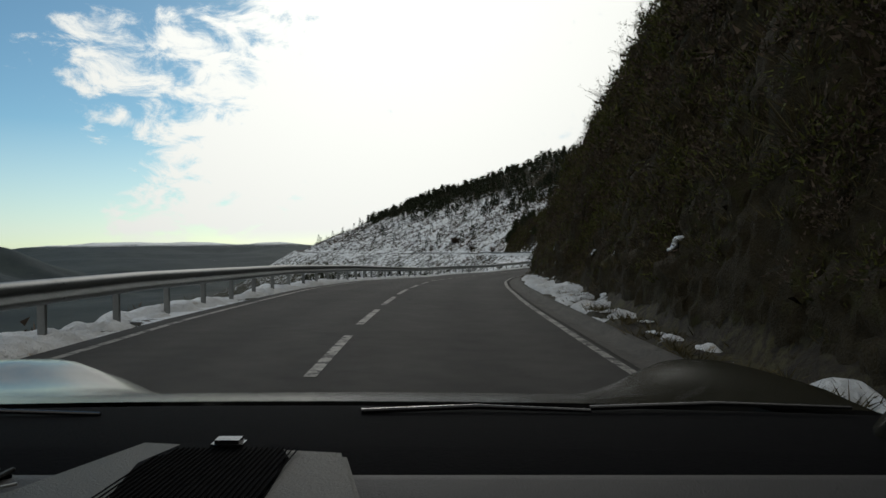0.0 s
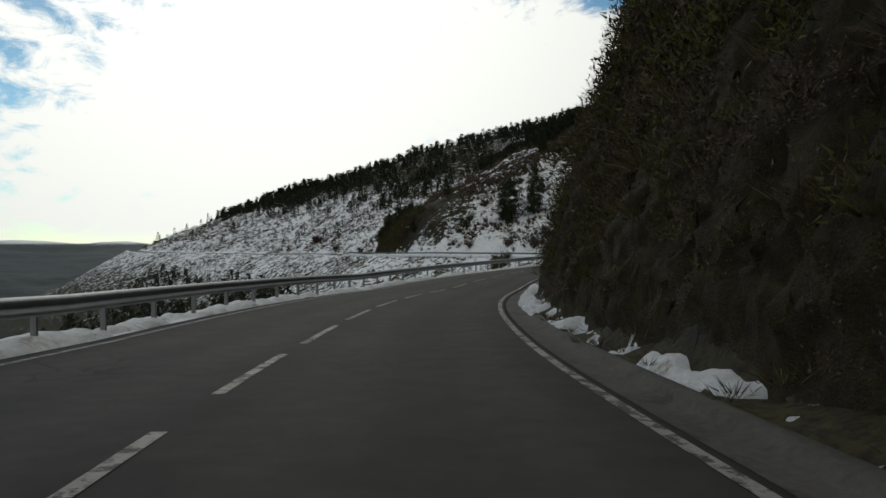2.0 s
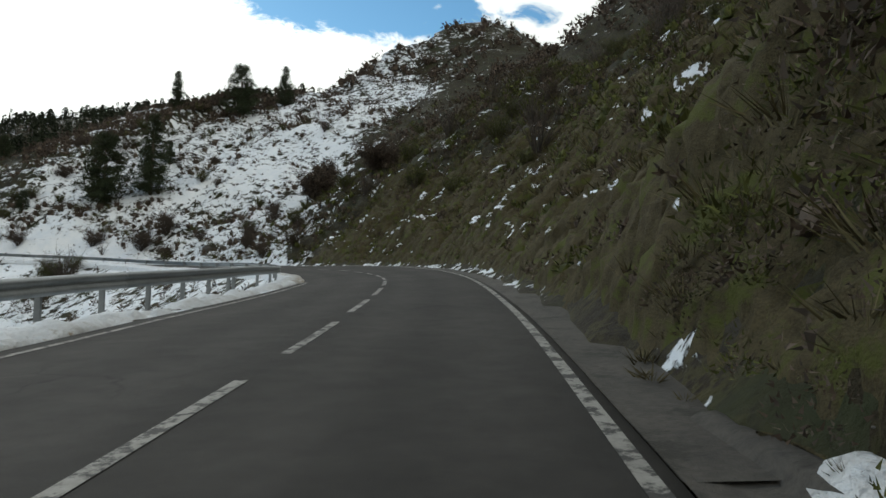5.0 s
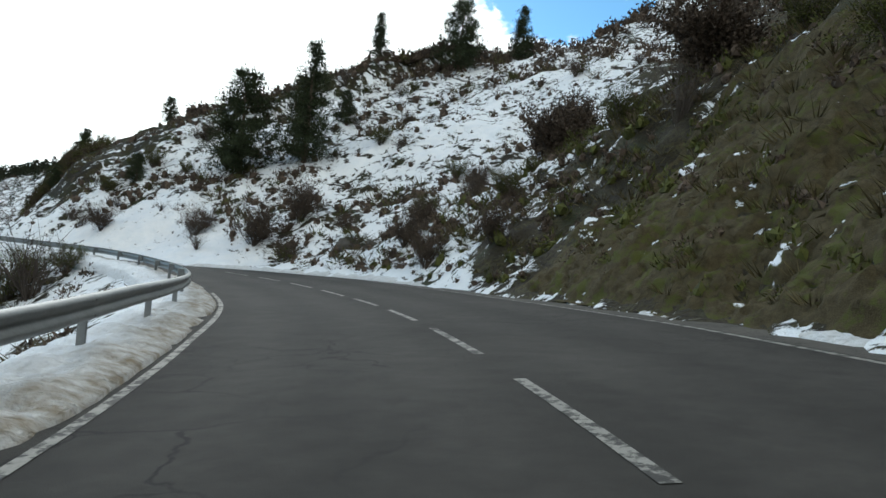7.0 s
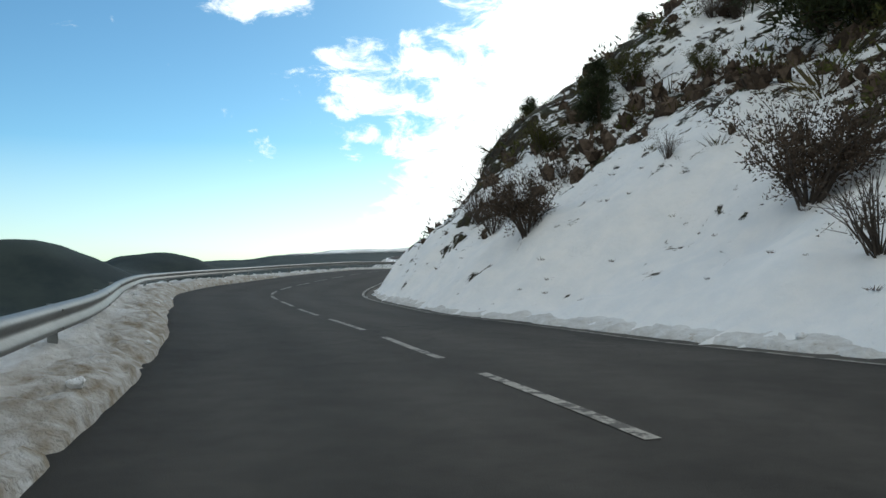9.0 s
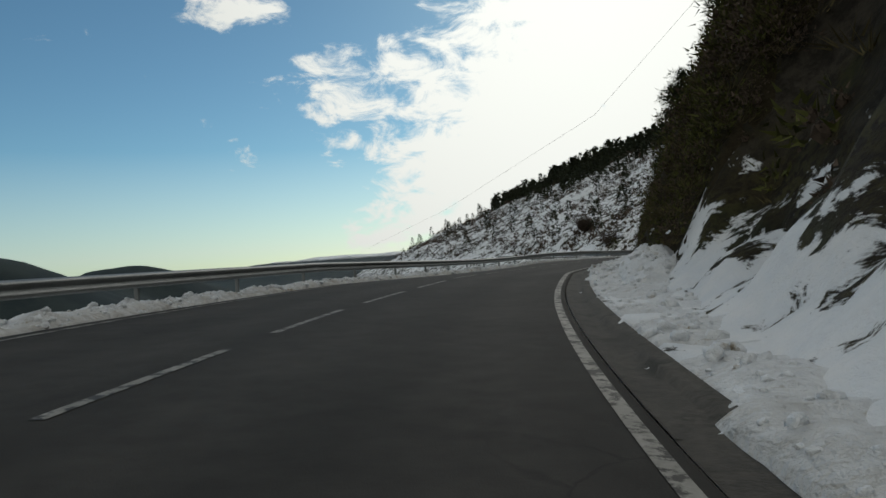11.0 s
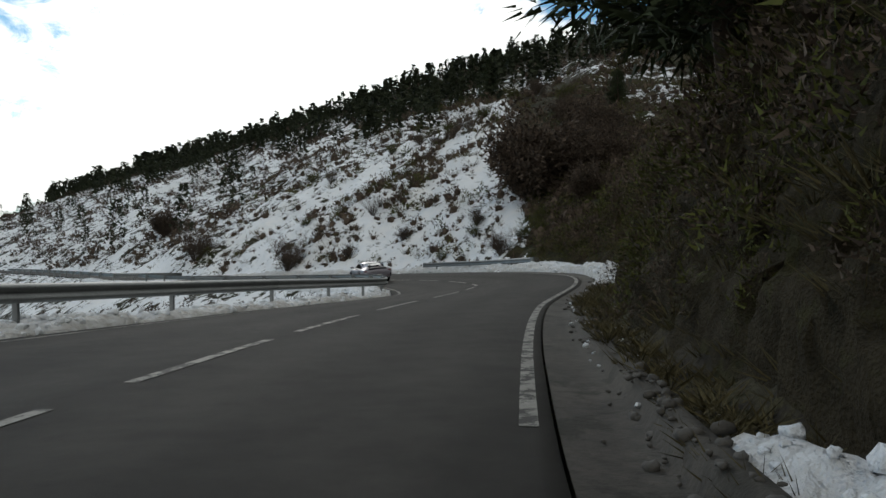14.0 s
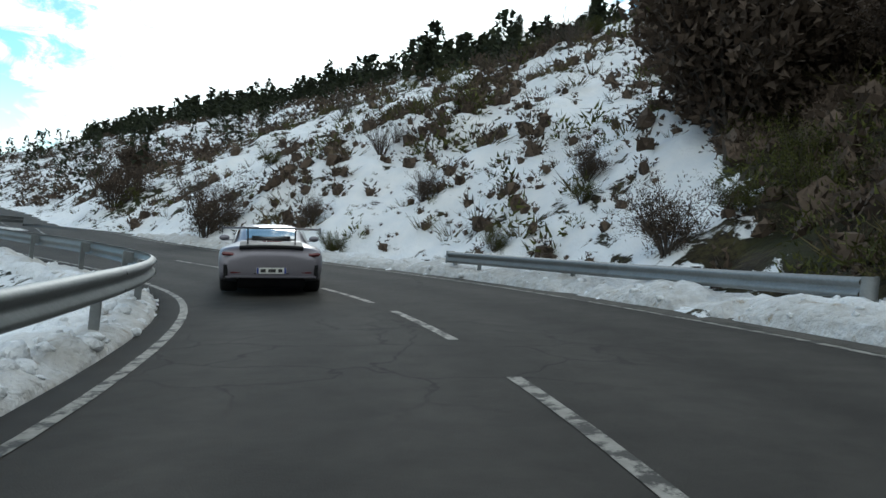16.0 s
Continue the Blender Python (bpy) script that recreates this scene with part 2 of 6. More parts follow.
def asphalt_material():
    ma = mat("asphalt", (0.035, 0.0325, 0.0285), 0.88, vary=0.42, scale=0.3, bump=0.35, bump_scale=90, spec=0.2)
    nt = ma.node_tree
    N, L = nt.nodes.new, nt.links.new
    p = nt.nodes["Principled BSDF"]
    src = p.inputs["Base Color"].links[0].from_socket
    tc = N("ShaderNodeTexCoord")
    warp = N("ShaderNodeTexNoise")
    warp.inputs["Scale"].default_value, warp.inputs["Detail"].default_value = 1.3, 5
    L(tc.outputs["Object"], warp.inputs["Vector"])
    add = N("ShaderNodeMix")
    add.data_type, add.blend_type = "RGBA", "ADD"
    add.inputs["Factor"].default_value = 0.9
    L(tc.outputs["Object"], add.inputs["A"])
    L(warp.outputs["Color"], add.inputs["B"])
    vor = N("ShaderNodeTexVoronoi")
    vor.feature = "DISTANCE_TO_EDGE"
    vor.inputs["Scale"].default_value = 0.8
    L(add.outputs["Result"], vor.inputs["Vector"])
    thin = N("ShaderNodeMapRange")
    thin.inputs["From Min"].default_value, thin.inputs["From Max"].default_value = 0.006, 0.018
    thin.inputs["To Min"].default_value, thin.inputs["To Max"].default_value = 1, 0
    L(vor.outputs["Distance"], thin.inputs["Value"])
    where = N("ShaderNodeTexNoise")
    where.inputs["Scale"].default_value = 0.13
    L(tc.outputs["Object"], where.inputs["Vector"])
    only = N("ShaderNodeMapRange")
    only.inputs["From Min"].default_value, only.inputs["From Max"].default_value = 0.6, 0.68
    L(where.outputs["Fac"], only.inputs["Value"])
    area = only.outputs[0]
    for spot, reach in (((35.4, 261.3, -1.2), 3.2), ((57.7, 102.1, 1.7), 3.2)):
        dist, near_it, most = N("ShaderNodeVectorMath"), N("ShaderNodeMapRange"), N("ShaderNodeMath")
        dist.operation, most.operation = "DISTANCE", "MAXIMUM"
        dist.inputs[1].default_value = spot
        L(tc.outputs["Object"], dist.inputs[0])
        near_it.inputs["From Min"].default_value, near_it.inputs["From Max"].default_value = reach * 0.6, reach
        near_it.inputs["To Min"].default_value, near_it.inputs["To Max"].default_value = 1, 0
        L(dist.outputs["Value"], near_it.inputs["Value"])
        L(area, most.inputs[0])
        L(near_it.outputs[0], most.inputs[1])
        area = most.outputs[0]
    k = N("ShaderNodeMath")
    k.operation = "MULTIPLY"
    L(thin.outputs[0], k.inputs[0])
    L(area, k.inputs[1])
    mx = N("ShaderNodeMix")
    mx.data_type = "RGBA"
    L(k.outputs[0], mx.inputs["Factor"])
    L(src, mx.inputs["A"])
    mx.inputs["B"].default_value = (0.015, 0.014, 0.013, 1)
    # lanes worn paler where the wheels run
    at, wear, tone = N("ShaderNodeAttribute"), N("ShaderNodeMapRange"), N("ShaderNodeMix")
    at.attribute_name = "across"
    wave = N("ShaderNodeMath")
    wave.operation = "COSINE"
    turn = N("ShaderNodeMath")
    turn.operation = "MULTIPLY"
    turn.inputs[1].default_value = 4 * math.pi
    L(at.outputs["Fac"], turn.inputs[0])
    L(turn.outputs[0], wave.inputs[0])
    wear.inputs["From Min"].default_value, wear.inputs["From Max"].default_value = -1.0, 1.0
    wear.inputs["To Min"].default_value, wear.inputs["To Max"].default_value = 1.16, 0.86
    L(wave.outputs[0], wear.inputs["Value"])
    tone.data_type, tone.blend_type = "RGBA", "MULTIPLY"
    tone.inputs["Factor"].default_value = 1.0
    L(mx.outputs["Result"], tone.inputs["A"])
    L(wear.outputs[0], tone.inputs["B"])
    L(tone.outputs["Result"], p.inputs["Base Color"])
    return ma


M_HILL = terrain_material()
M_ASPHALT = asphalt_material()
M_LINE = mat("worn_road_paint", (0.25, 0.24, 0.215), 0.7, vary=0.3, scale=2, fleck=((0.045, 0.043, 0.04), 0.48, 5.0), bump=0.2, spec=0.2)
M_SNOW = mat("ploughed_snow", (0.74, 0.76, 0.78), 0.8, vary=0.16, scale=1.5, bump=1.0, bump_scale=7, fleck=((0.36, 0.31, 0.24), 0.6, 2.2), spec=0.25)
def dirty_edge(ma, colour):
    """Grit thrown on the snow where the attribute 'dirt' says so."""
    nt = ma.node_tree
    p = nt.nodes["Principled BSDF"]
    src = p.inputs["Base Color"].links[0].from_socket
    at, nz, mr, mx = nt.nodes.new("ShaderNodeAttribute"), nt.nodes.new("ShaderNodeTexNoise"), nt.nodes.new("ShaderNodeMath"), nt.nodes.new("ShaderNodeMix")
    at.attribute_name = "dirt"
    tc = nt.nodes.new("ShaderNodeTexCoord")
    nt.links.new(tc.outputs["Object"], nz.inputs["Vector"])
    nz.inputs["Scale"].default_value, nz.inputs["Detail"].default_value = 5.0, 8
    mr.operation = "MULTIPLY"
    mr.use_clamp = True
    nt.links.new(at.outputs["Fac"], mr.inputs[0])
    nt.links.new(nz.outputs["Fac"], mr.inputs[1])
    mx.data_type = "RGBA"
    mx.inputs["B"].default_value = (*colour, 1)
    nt.links.new(mr.outputs[0], mx.inputs["Factor"])
    nt.links.new(src, mx.inputs["A"])
    nt.links.new(mx.outputs["Result"], p.inputs["Base Color"])
    for n in nt.nodes:
        if n.type == "BUMP":
            n.inputs["Distance"].default_value = 0.12


dirty_edge(M_SNOW, (0.2, 0.16, 0.1))
M_CONC = mat("stained_concrete", (0.052, 0.046, 0.037), 0.9, vary=0.6, scale=1.2, bump=0.6, bump_scale=30, fleck=((0.02, 0.018, 0.012), 0.54, 1.6))
M_GALV = glossy_random(mat("galvanised_steel", (0.22, 0.23, 0.23), 0.55, 0.6, vary=0.2, scale=2.5, bump=0.1), 0.85, 1.1)
M_BOLT = mat("dark_bolt_steel", (0.2, 0.2, 0.2), 0.5, 0.9)
M_BARK = mat("pine_bark", (0.1, 0.07, 0.05), 0.95, vary=0.4, scale=6, bump=0.8, bump_scale=25)
M_PINE = island_vary(mat("pine_needles", (0.035, 0.045, 0.02), 0.75, vary=0.45, scale=0.8, spec=0.2), 0.55, 1.6)
M_PINE_FAR = island_vary(mat("far_forest", (0.032, 0.038, 0.022), 0.85, vary=0.4, scale=0.1, spec=0.1), 0.6, 1.5)
M_SHRUB = island_vary(mat("winter_scrub", (0.08, 0.06, 0.045), 0.85, vary=0.45, scale=0.7, spec=0.15), 0.5, 1.6)
M_BROOM = island_vary(mat("green_broom", (0.062, 0.066, 0.018), 0.8, vary=0.45, scale=0.6, spec=0.15), 0.5, 1.7)
M_GRASS = island_vary(mat("dead_grass", (0.085, 0.071, 0.034), 0.85, vary=0.4, scale=0.5, spec=0.15), 0.5, 1.5)
M_TWIG = mat("bare_twigs", (0.07, 0.056, 0.045), 0.9, vary=0.35, scale=3)
M_OVERGROWTH = mat("tangled_undergrowth", (0.042, 0.034, 0.02), 0.9, vary=0.65, scale=5, bump=1.0, bump_scale=32, fleck=((0.05, 0.046, 0.02), 0.54, 2.6), spec=0.1)
M_TANGLE = mat("dead_grass_tangle", (0.062, 0.05, 0.026), 0.9, vary=0.65, scale=5, bump=1.0, bump_scale=32, fleck=((0.066, 0.07, 0.018), 0.52, 1.6), spec=0.1)
for node in M_OVERGROWTH.node_tree.nodes:
    if node.type == "BUMP":
        node.inputs["Distance"].default_value = 0.06


def caught_snow(ma, amount, size):
    """Scattered ragged patches of snow that cling where the growth faces up."""
    nt = ma.node_tree
    N, L = nt.nodes.new, nt.links.new
    p = nt.nodes["Principled BSDF"]
    tc, geo, sep = N("ShaderNodeTexCoord"), N("ShaderNodeNewGeometry"), N("ShaderNodeSeparateXYZ")
    L(geo.outputs["Normal"], sep.inputs[0])

    def weigh(value, factor, add):
        n = N("ShaderNodeMath")
        n.operation = "MULTIPLY_ADD"
        L(value, n.inputs[0])
        n.inputs[1].default_value = factor
        if isinstance(add, float):
            n.inputs[2].default_value = add
        else:
            L(add, n.inputs[2])
        return n.outputs[0]

    total = weigh(sep.outputs[2], 0.14, -0.07)
    for scale, detail, weight in ((size, 3, 1.0), (size * 6, 5, 0.35)):
        n = N("ShaderNodeTexNoise")
        n.inputs["Scale"].default_value, n.inputs["Detail"].default_value = scale, detail
        L(tc.outputs["Object"], n.inputs["Vector"])
        total = weigh(n.outputs["Fac"], weight, total)
    edge = N("ShaderNodeMapRange")
    edge.inputs["From Min"].default_value, edge.inputs["From Max"].default_value = amount, amount + 0.025
    L(total, edge.inputs["Value"])
    mx = N("ShaderNodeMix")
    mx.data_type = "RGBA"
    L(edge.outputs[0], mx.inputs["Factor"])
    L(p.inputs["Base Color"].links[0].from_socket, mx.inputs["A"])
    mx.inputs["B"].default_value = (0.78, 0.8, 0.83, 1)
    L(mx.outputs["Result"], p.inputs["Base Color"])


caught_snow(M_TANGLE, 0.85, 0.45)
M_CABLE = mat("black_cable", (0.02, 0.02, 0.02), 0.6, vary=0.2)
M_STONE = mat("fallen_stone", (0.08, 0.074, 0.065), 0.9, vary=0.4, scale=4, bump=0.8, bump_scale=12)


# ---- helpers of this scene ----
def mesh_np(name, verts, faces, material, smooth=False):
    """A mesh from arrays of vertices and of equal-sided faces."""
    me = bpy.data.meshes.new(name)
    verts, faces = np.asarray(verts, np.float32), np.asarray(faces, np.int32)
    me.vertices.add(len(verts))
    me.vertices.foreach_set("co", verts.ravel())
    n, k = faces.shape
    me.loops.add(n * k)
    me.loops.foreach_set("vertex_index", faces.ravel())
    me.polygons.add(n)
    me.polygons.foreach_set("loop_start", np.arange(0, n * k, k, dtype=np.int32))
    me.polygons.foreach_set("loop_total", np.full(n, k, np.int32))
    if smooth:
        me.polygons.foreach_set("use_smooth", np.ones(n, bool))
    me.update(calc_edges=True)
    me.validate()
    if material:
        me.materials.append(material)
    return me


def np_part(name, verts, faces, material, parent=None, label="", smooth=False):
    ob = new(name, mesh_np(name, verts, faces, material, smooth))
    ob.parent = parent
    return tagged(ob, label)


def part(name, bm, material, parent, label="", smooth=False):
    """Links a bmesh as one mesh object under a thing or a part."""
    me = bpy.data.meshes.new(name)
    bm.to_mesh(me)
    bm.free()
    if smooth:
        me.polygons.foreach_set("use_smooth", np.ones(len(me.polygons), bool))
    me.materials.append(material)
    ob = new(name, me)
    ob.parent = parent
    return tagged(ob, label)


def box(bm, x0, x1, y0, y1, z0, z1, bevel=0.0):
    v = bmesh.ops.create_cube(bm, size=1)["verts"]
    bmesh.ops.scale(bm, vec=(x1 - x0, y1 - y0, z1 - z0), verts=v)
    bmesh.ops.translate(bm, vec=((x0 + x1) / 2, (y0 + y1) / 2, (z0 + z1) / 2), verts=v)
    if bevel:
        e = list({e for a in v for e in a.link_edges})
        bmesh.ops.bevel(bm, geom=e, offset=bevel, segments=2, affect="EDGES")
    return bm


def empty(name, m, label, category, group="", kind=""):
    ob = new(name)
    ob.matrix_world = m
    return tagged(ob, label, category, group, kind)


RNG = np.random.default_rng(7)
PERM = np.random.default_rng(3).permutation(512)
PERM = np.r_[PERM, PERM]


def vnoise(x, y, seed=0):
    """Smooth value noise in -1..1 over arrays."""
    xi, yi = np.floor(x).astype(int), np.floor(y).astype(int)
    fx, fy = x - xi, y - yi
    fx, fy = fx * fx * (3 - 2 * fx), fy * fy * (3 - 2 * fy)

    def h(a, b):
        return PERM[(PERM[(a + seed * 37) & 511] + b) & 511] / 255.5 - 1

    return (h(xi, yi) * (1 - fx) + h(xi + 1, yi) * fx) * (1 - fy) + (h(xi, yi + 1) * (1 - fx) + h(xi + 1, yi + 1) * fx) * fy


def fbm(x, y, octaves=4, seed=0):
    out, amp = 0, 1.0
    for o in range(octaves):
        out = out + amp * vnoise(x * 2**o + 17.3 * o, y * 2**o - 9.1 * o, seed + o)
        amp *= 0.5
    return out / 1.6


# ---- the road's line ----
BEFORE = [(-31.5, -144.4), (-18.3, -124.6), (-9.0, -106.7), (-2.8, -90.8), (0.9, -76.9), (2.6, -64.9), (2.7, -54.9)]
MIDDLE = [(2.45, -44.9), (2.25, -33.9), (2.4, -22.9), (3.1, -11.9), (4.3, -0.9), (6.0, 10.0), (8.7, 20.2), (12.5, 29.2), (16.6, 37.2), (21.5, 44.5),
          (28.6, 52.7), (36.2, 61.4), (43.2, 70.4), (48.7, 79.3), (53.1, 89.1), (55.3, 99.6), (56.0, 110.5), (54.5, 121.6), (50.6, 131.7),
          (44.7, 140.1), (37.8, 148.3), (31.3, 157.0), (27.3, 167.3), (24.8, 178.5), (23.7, 189.5), (23.5, 200.6), (23.2, 210.8), (23.4, 219.2),
          (24.5, 226.5), (26.9, 233.4), (29.7, 240.0), (33.4, 247.0), (35.9, 254.1)]
AFTER = [(36.1, 261.0), (34.8, 267.8), (31.5, 273.9), (26.9, 279.7), (22.5, 286.2), (18.6, 294.3), (17.5, 294.0), (13.0, 303.0), (8.5, 313.0), (3.5, 324.0), (-2.5, 336.0), (-9.5, 349.0), (-17.5, 363.0), (-28.0, 379.0), (-41.0, 396.0), (-56.0, 414.0), (-73.0, 434.0), (-90.0, 457.0), (-104.0, 482.0), (-111.0, 510.0), (-111.0, 542.0), (-107.0, 575.0), (-104.0, 610.0), (-104.0, 650.0), (-108.0, 690.0), (-115.0, 730.0), (-125.0, 770.0), (-138.0, 815.0), (-150.0, 870.0), (-150.0, 930.0), (-140.0, 1000.0), (-120.0, 1080.0)]
CTRL = np.array(BEFORE + MIDDLE + AFTER, float)
U0 = -0.5 * len(BEFORE)


def spline(u):
    """The centre line at road parameter u (half a unit a control point)."""
    q = np.clip((np.asarray(u, float) - U0) * 2, 0, len(CTRL) - 1.0001)
    i = q.astype(int)
    s = (q - i)[..., None]
    p = [CTRL[np.clip(i + k, 0, len(CTRL) - 1)] for k in (-1, 0, 1, 2)]
    return 0.5 * (2 * p[1] + (p[2] - p[0]) * s + (2 * p[0] - 5 * p[1] + 4 * p[2] - p[3]) * s**2 + (3 * p[1] - p[0] - 3 * p[2] + p[3]) * s**3)


U = np.linspace(U0, U0 + (len(CTRL) - 1) / 2, 6000)
XY = spline(U)
S = np.r_[0, np.cumsum(np.hypot(*np.diff(XY, axis=0).T))]
STEP = 1.0
SS = np.arange(0, S[-1], STEP)
RU = np.interp(SS, S, U)
RXY = spline(RU)
TAN = np.gradient(RXY, axis=0)
TAN /= np.linalg.norm(TAN, axis=1)[:, None]
NRM = np.stack([TAN[:, 1], -TAN[:, 0]], 1)  # to the right


def keyed(pairs):
    a = np.array(pairs, float)
    return lambda u: np.interp(u, a[:, 0], a[:, 1])


road_z = keyed([(-3.5, 4.09), (0, 3.39), (0.5, 3.27), (1, 3.01), (1.5, 2.65), (2, 2.17), (2.5, 1.71), (3, 1.45), (3.5, 1.22), (4, 1.28), (4.5, 1.37), (5, 1.57), (5.5, 1.82), (6, 1.97), (6.5, 1.91), (7, 1.81), (7.5, 1.59), (8, 1.23), (8.5, 0.98), (9, 0.75), (9.5, 0.45), (10, 0.26), (10.5, 0.13), (11, 0.08), (11.5, 0.14), (12, 0.16), (12.5, -0.09), (13, -0.28), (13.5, -0.45), (14, -0.51), (14.5, -0.59), (15, -0.73), (15.5, -0.82), (16, -1.00), (16.5, -1.10), (17, -1.29), (17.5, -1.47), (18, -1.65), (25, -2.39), (32, 4.11)])
bank = keyed([(0, -0.035), (0.5, -0.031), (1, -0.026), (1.5, -0.018), (2, -0.011), (2.5, -0.003), (3, 0.005), (3.5, 0.021), (4, 0.037), (4.5, 0.041), (5, 0.046), (5.5, 0.064), (6, 0.094), (6.5, 0.118), (7, 0.113), (7.5, 0.094), (8, 0.075), (8.5, 0.053), (9, 0.005), (9.5, -0.048), (10, -0.085), (10.5, -0.072), (11, -0.059), (11.5, -0.034), (12, -0.009), (12.5, 0.005), (13, 0.019), (13.5, 0.006), (14, -0.008), (14.5, 0.000), (15, 0.032), (15.5, 0.076), (16, 0.103), (16.5, 0.093), (17, 0.084), (17.5, 0.072), (18, 0.060), (18.5, 0.050), (19, 0.029), (20, 0.000)])
right_w = keyed([(0, 3.16), (0.5, 3.26), (1, 3.48), (1.5, 3.56), (2, 3.64), (2.5, 3.61), (3, 3.39), (3.5, 3.15), (4, 3.08), (4.5, 2.92), (5, 2.75), (5.5, 2.81), (6, 2.87), (6.5, 3.30), (7, 3.77), (7.5, 4.35), (8, 4.76), (8.5, 4.85), (9, 4.66), (9.5, 4.19), (10, 4.05), (10.5, 4.02), (11, 3.99), (11.5, 3.73), (12, 3.47), (12.5, 3.53), (13, 3.59), (13.5, 3.39), (14, 3.18), (14.5, 3.18), (15, 3.26), (15.5, 3.61), (16, 3.96), (16.5, 4.05), (17, 4.14), (17.5, 4.19), (18, 4.25), (18.5, 4.12), (19, 4.00), (20, 3.40)])
left_w = keyed([(0, 2.72), (0.5, 2.92), (1, 3.18), (1.5, 3.28), (2, 3.37), (2.5, 3.27), (3, 3.33), (3.5, 3.54), (4, 3.52), (4.5, 3.36), (5, 3.19), (5.5, 3.12), (6, 3.05), (6.5, 3.16), (7, 3.37), (7.5, 3.60), (8, 3.72), (8.5, 3.71), (9, 3.53), (9.5, 3.22), (10, 3.23), (10.5, 3.53), (11, 3.71), (11.5, 3.85), (12, 3.99), (12.5, 3.86), (13, 3.74), (13.5, 3.81), (14, 3.89), (14.5, 3.79), (15, 3.69), (15.5, 3.56), (16, 3.28), (16.5, 3.01), (17, 2.89), (17.5, 2.92), (18, 3.05), (18.5, 3.17), (19, 3.29)])
cut_slope = keyed([(-3.5, 1.9), (0, 2.1), (2.4, 2.1), (3, 2.5), (4, 2.4), (4.7, 1.7), (5.6, 1.1), (8, 0.95), (8.35, 0.75), (8.7, 0.52), (9.3, 0.55), (9.7, 0.66), (10.3, 0.78), (10.8, 1.1), (11.8, 1.7), (14.8, 1.7), (16, 1.2), (17, 0.72), (20, 0.7), (32, 0.7)])
cut_height = keyed([(-3.5, 13), (4, 13), (4.6, 12.6), (5.6, 10.9), (7.8, 10.9), (8.5, 6.8), (9.8, 7.6), (10.6, 9.0), (11.8, 10.6), (14.8, 9), (16, 6), (17, 4), (32, 4)])
upper_slope = keyed([(-3.5, 0.62), (5, 0.66), (7.2, 0.78), (8.0, 0.78), (8.4, 0.58), (8.6, 0.56), (9.6, 0.58), (10.4, 0.6), (14, 0.6), (17, 0.56), (21, 0.54), (23, 0.5), (24.5, 0.4), (32, 0.4)])
snowy = keyed([(-3.5, 0.05), (4.8, 0.05), (5.5, 0.2), (8.0, 0.25), (8.5, 0.56), (9.3, 0.6), (10.3, 0.6), (10.8, 0.44), (11.6, 0.2), (12.0, 0.03), (16.2, 0.1), (16.7, 0.3), (17.0, 0.63), (20, 0.6), (32, 0.48)])
snowy_foot = keyed([(-3.5, 0.2), (4.8, 0.25), (6, 0.3), (8, 0.4), (8.4, 0.6), (9.0, 0.78), (9.4, 1.0), (10.1, 0.9), (10.6, 0.76), (11.1, 0.78), (11.8, 0.7), (12.2, 0.4), (13.5, 0.12), (15.6, 0.1), (16.5, 0.5), (17, 0.7), (32, 0.6)])


def nearest(x, y):
    """For arrays of places: index of the nearest sample of the road and the signed distance (right of it positive)."""
    x, y = np.asarray(x, float).ravel(), np.asarray(y, float).ravel()
    idx, lat = np.empty(len(x), int), np.empty(len(x))
    for a in range(0, len(x), 20000):
        dx, dy = x[a : a + 20000, None] - RXY[None, :, 0], y[a : a + 20000, None] - RXY[None, :, 1]
        i = (dx * dx + dy * dy).argmin(1)
        r = np.arange(len(i))
        ex, ey = dx[r, i], dy[r, i]
        side = np.sign(ex * NRM[i, 0] + ey * NRM[i, 1])
        idx[a : a + 20000], lat[a : a + 20000] = i, np.hypot(ex, ey) * np.where(side == 0, 1, side)
    return idx, lat


verge_w = keyed([(-3.5, 1.4), (0.6, 1.6), (1.0, 2.0), (1.8, 1.9), (2.3, 1.3), (3.0, 1.2), (3.35, 1.25), (3.95, 1.2), (4.3, 0.95), (4.6, 0.85), (5.3, 0.9), (9.6, 0.95), (10.2, 0.6), (10.8, 0.6), (11.1, 1.2), (11.5, 2.2), (12.6, 2.0), (13.2, 1.6), (14.1, 1.5), (14.6, 1.3), (15.4, 1.6), (16, 2.0), (17.5, 2.0), (19, 1.0)])
SHOULDER = 1.5
summit = keyed([(-3.5, 130), (6.5, 130), (7.5, 156), (8, 109), (8.35, 70.7), (8.75, 46.2), (10, 43.5), (14.5, 36.8), (15.2, 25), (16.7, 25), (17.3, 32), (18.2, 60), (19.2, 130), (32, 130)])
gutter_w = keyed([(-3, 0.3), (2, 0.4), (3, 0.55), (3.6, 0.55), (5.1, 0.55), (5.25, 0.3), (11.1, 0.3), (11.3, 0.35), (12, 0.3), (13, 0.4), (13.4, 0.6), (14, 0.55), (14.6, 0.5), (15.6, 0.3)])


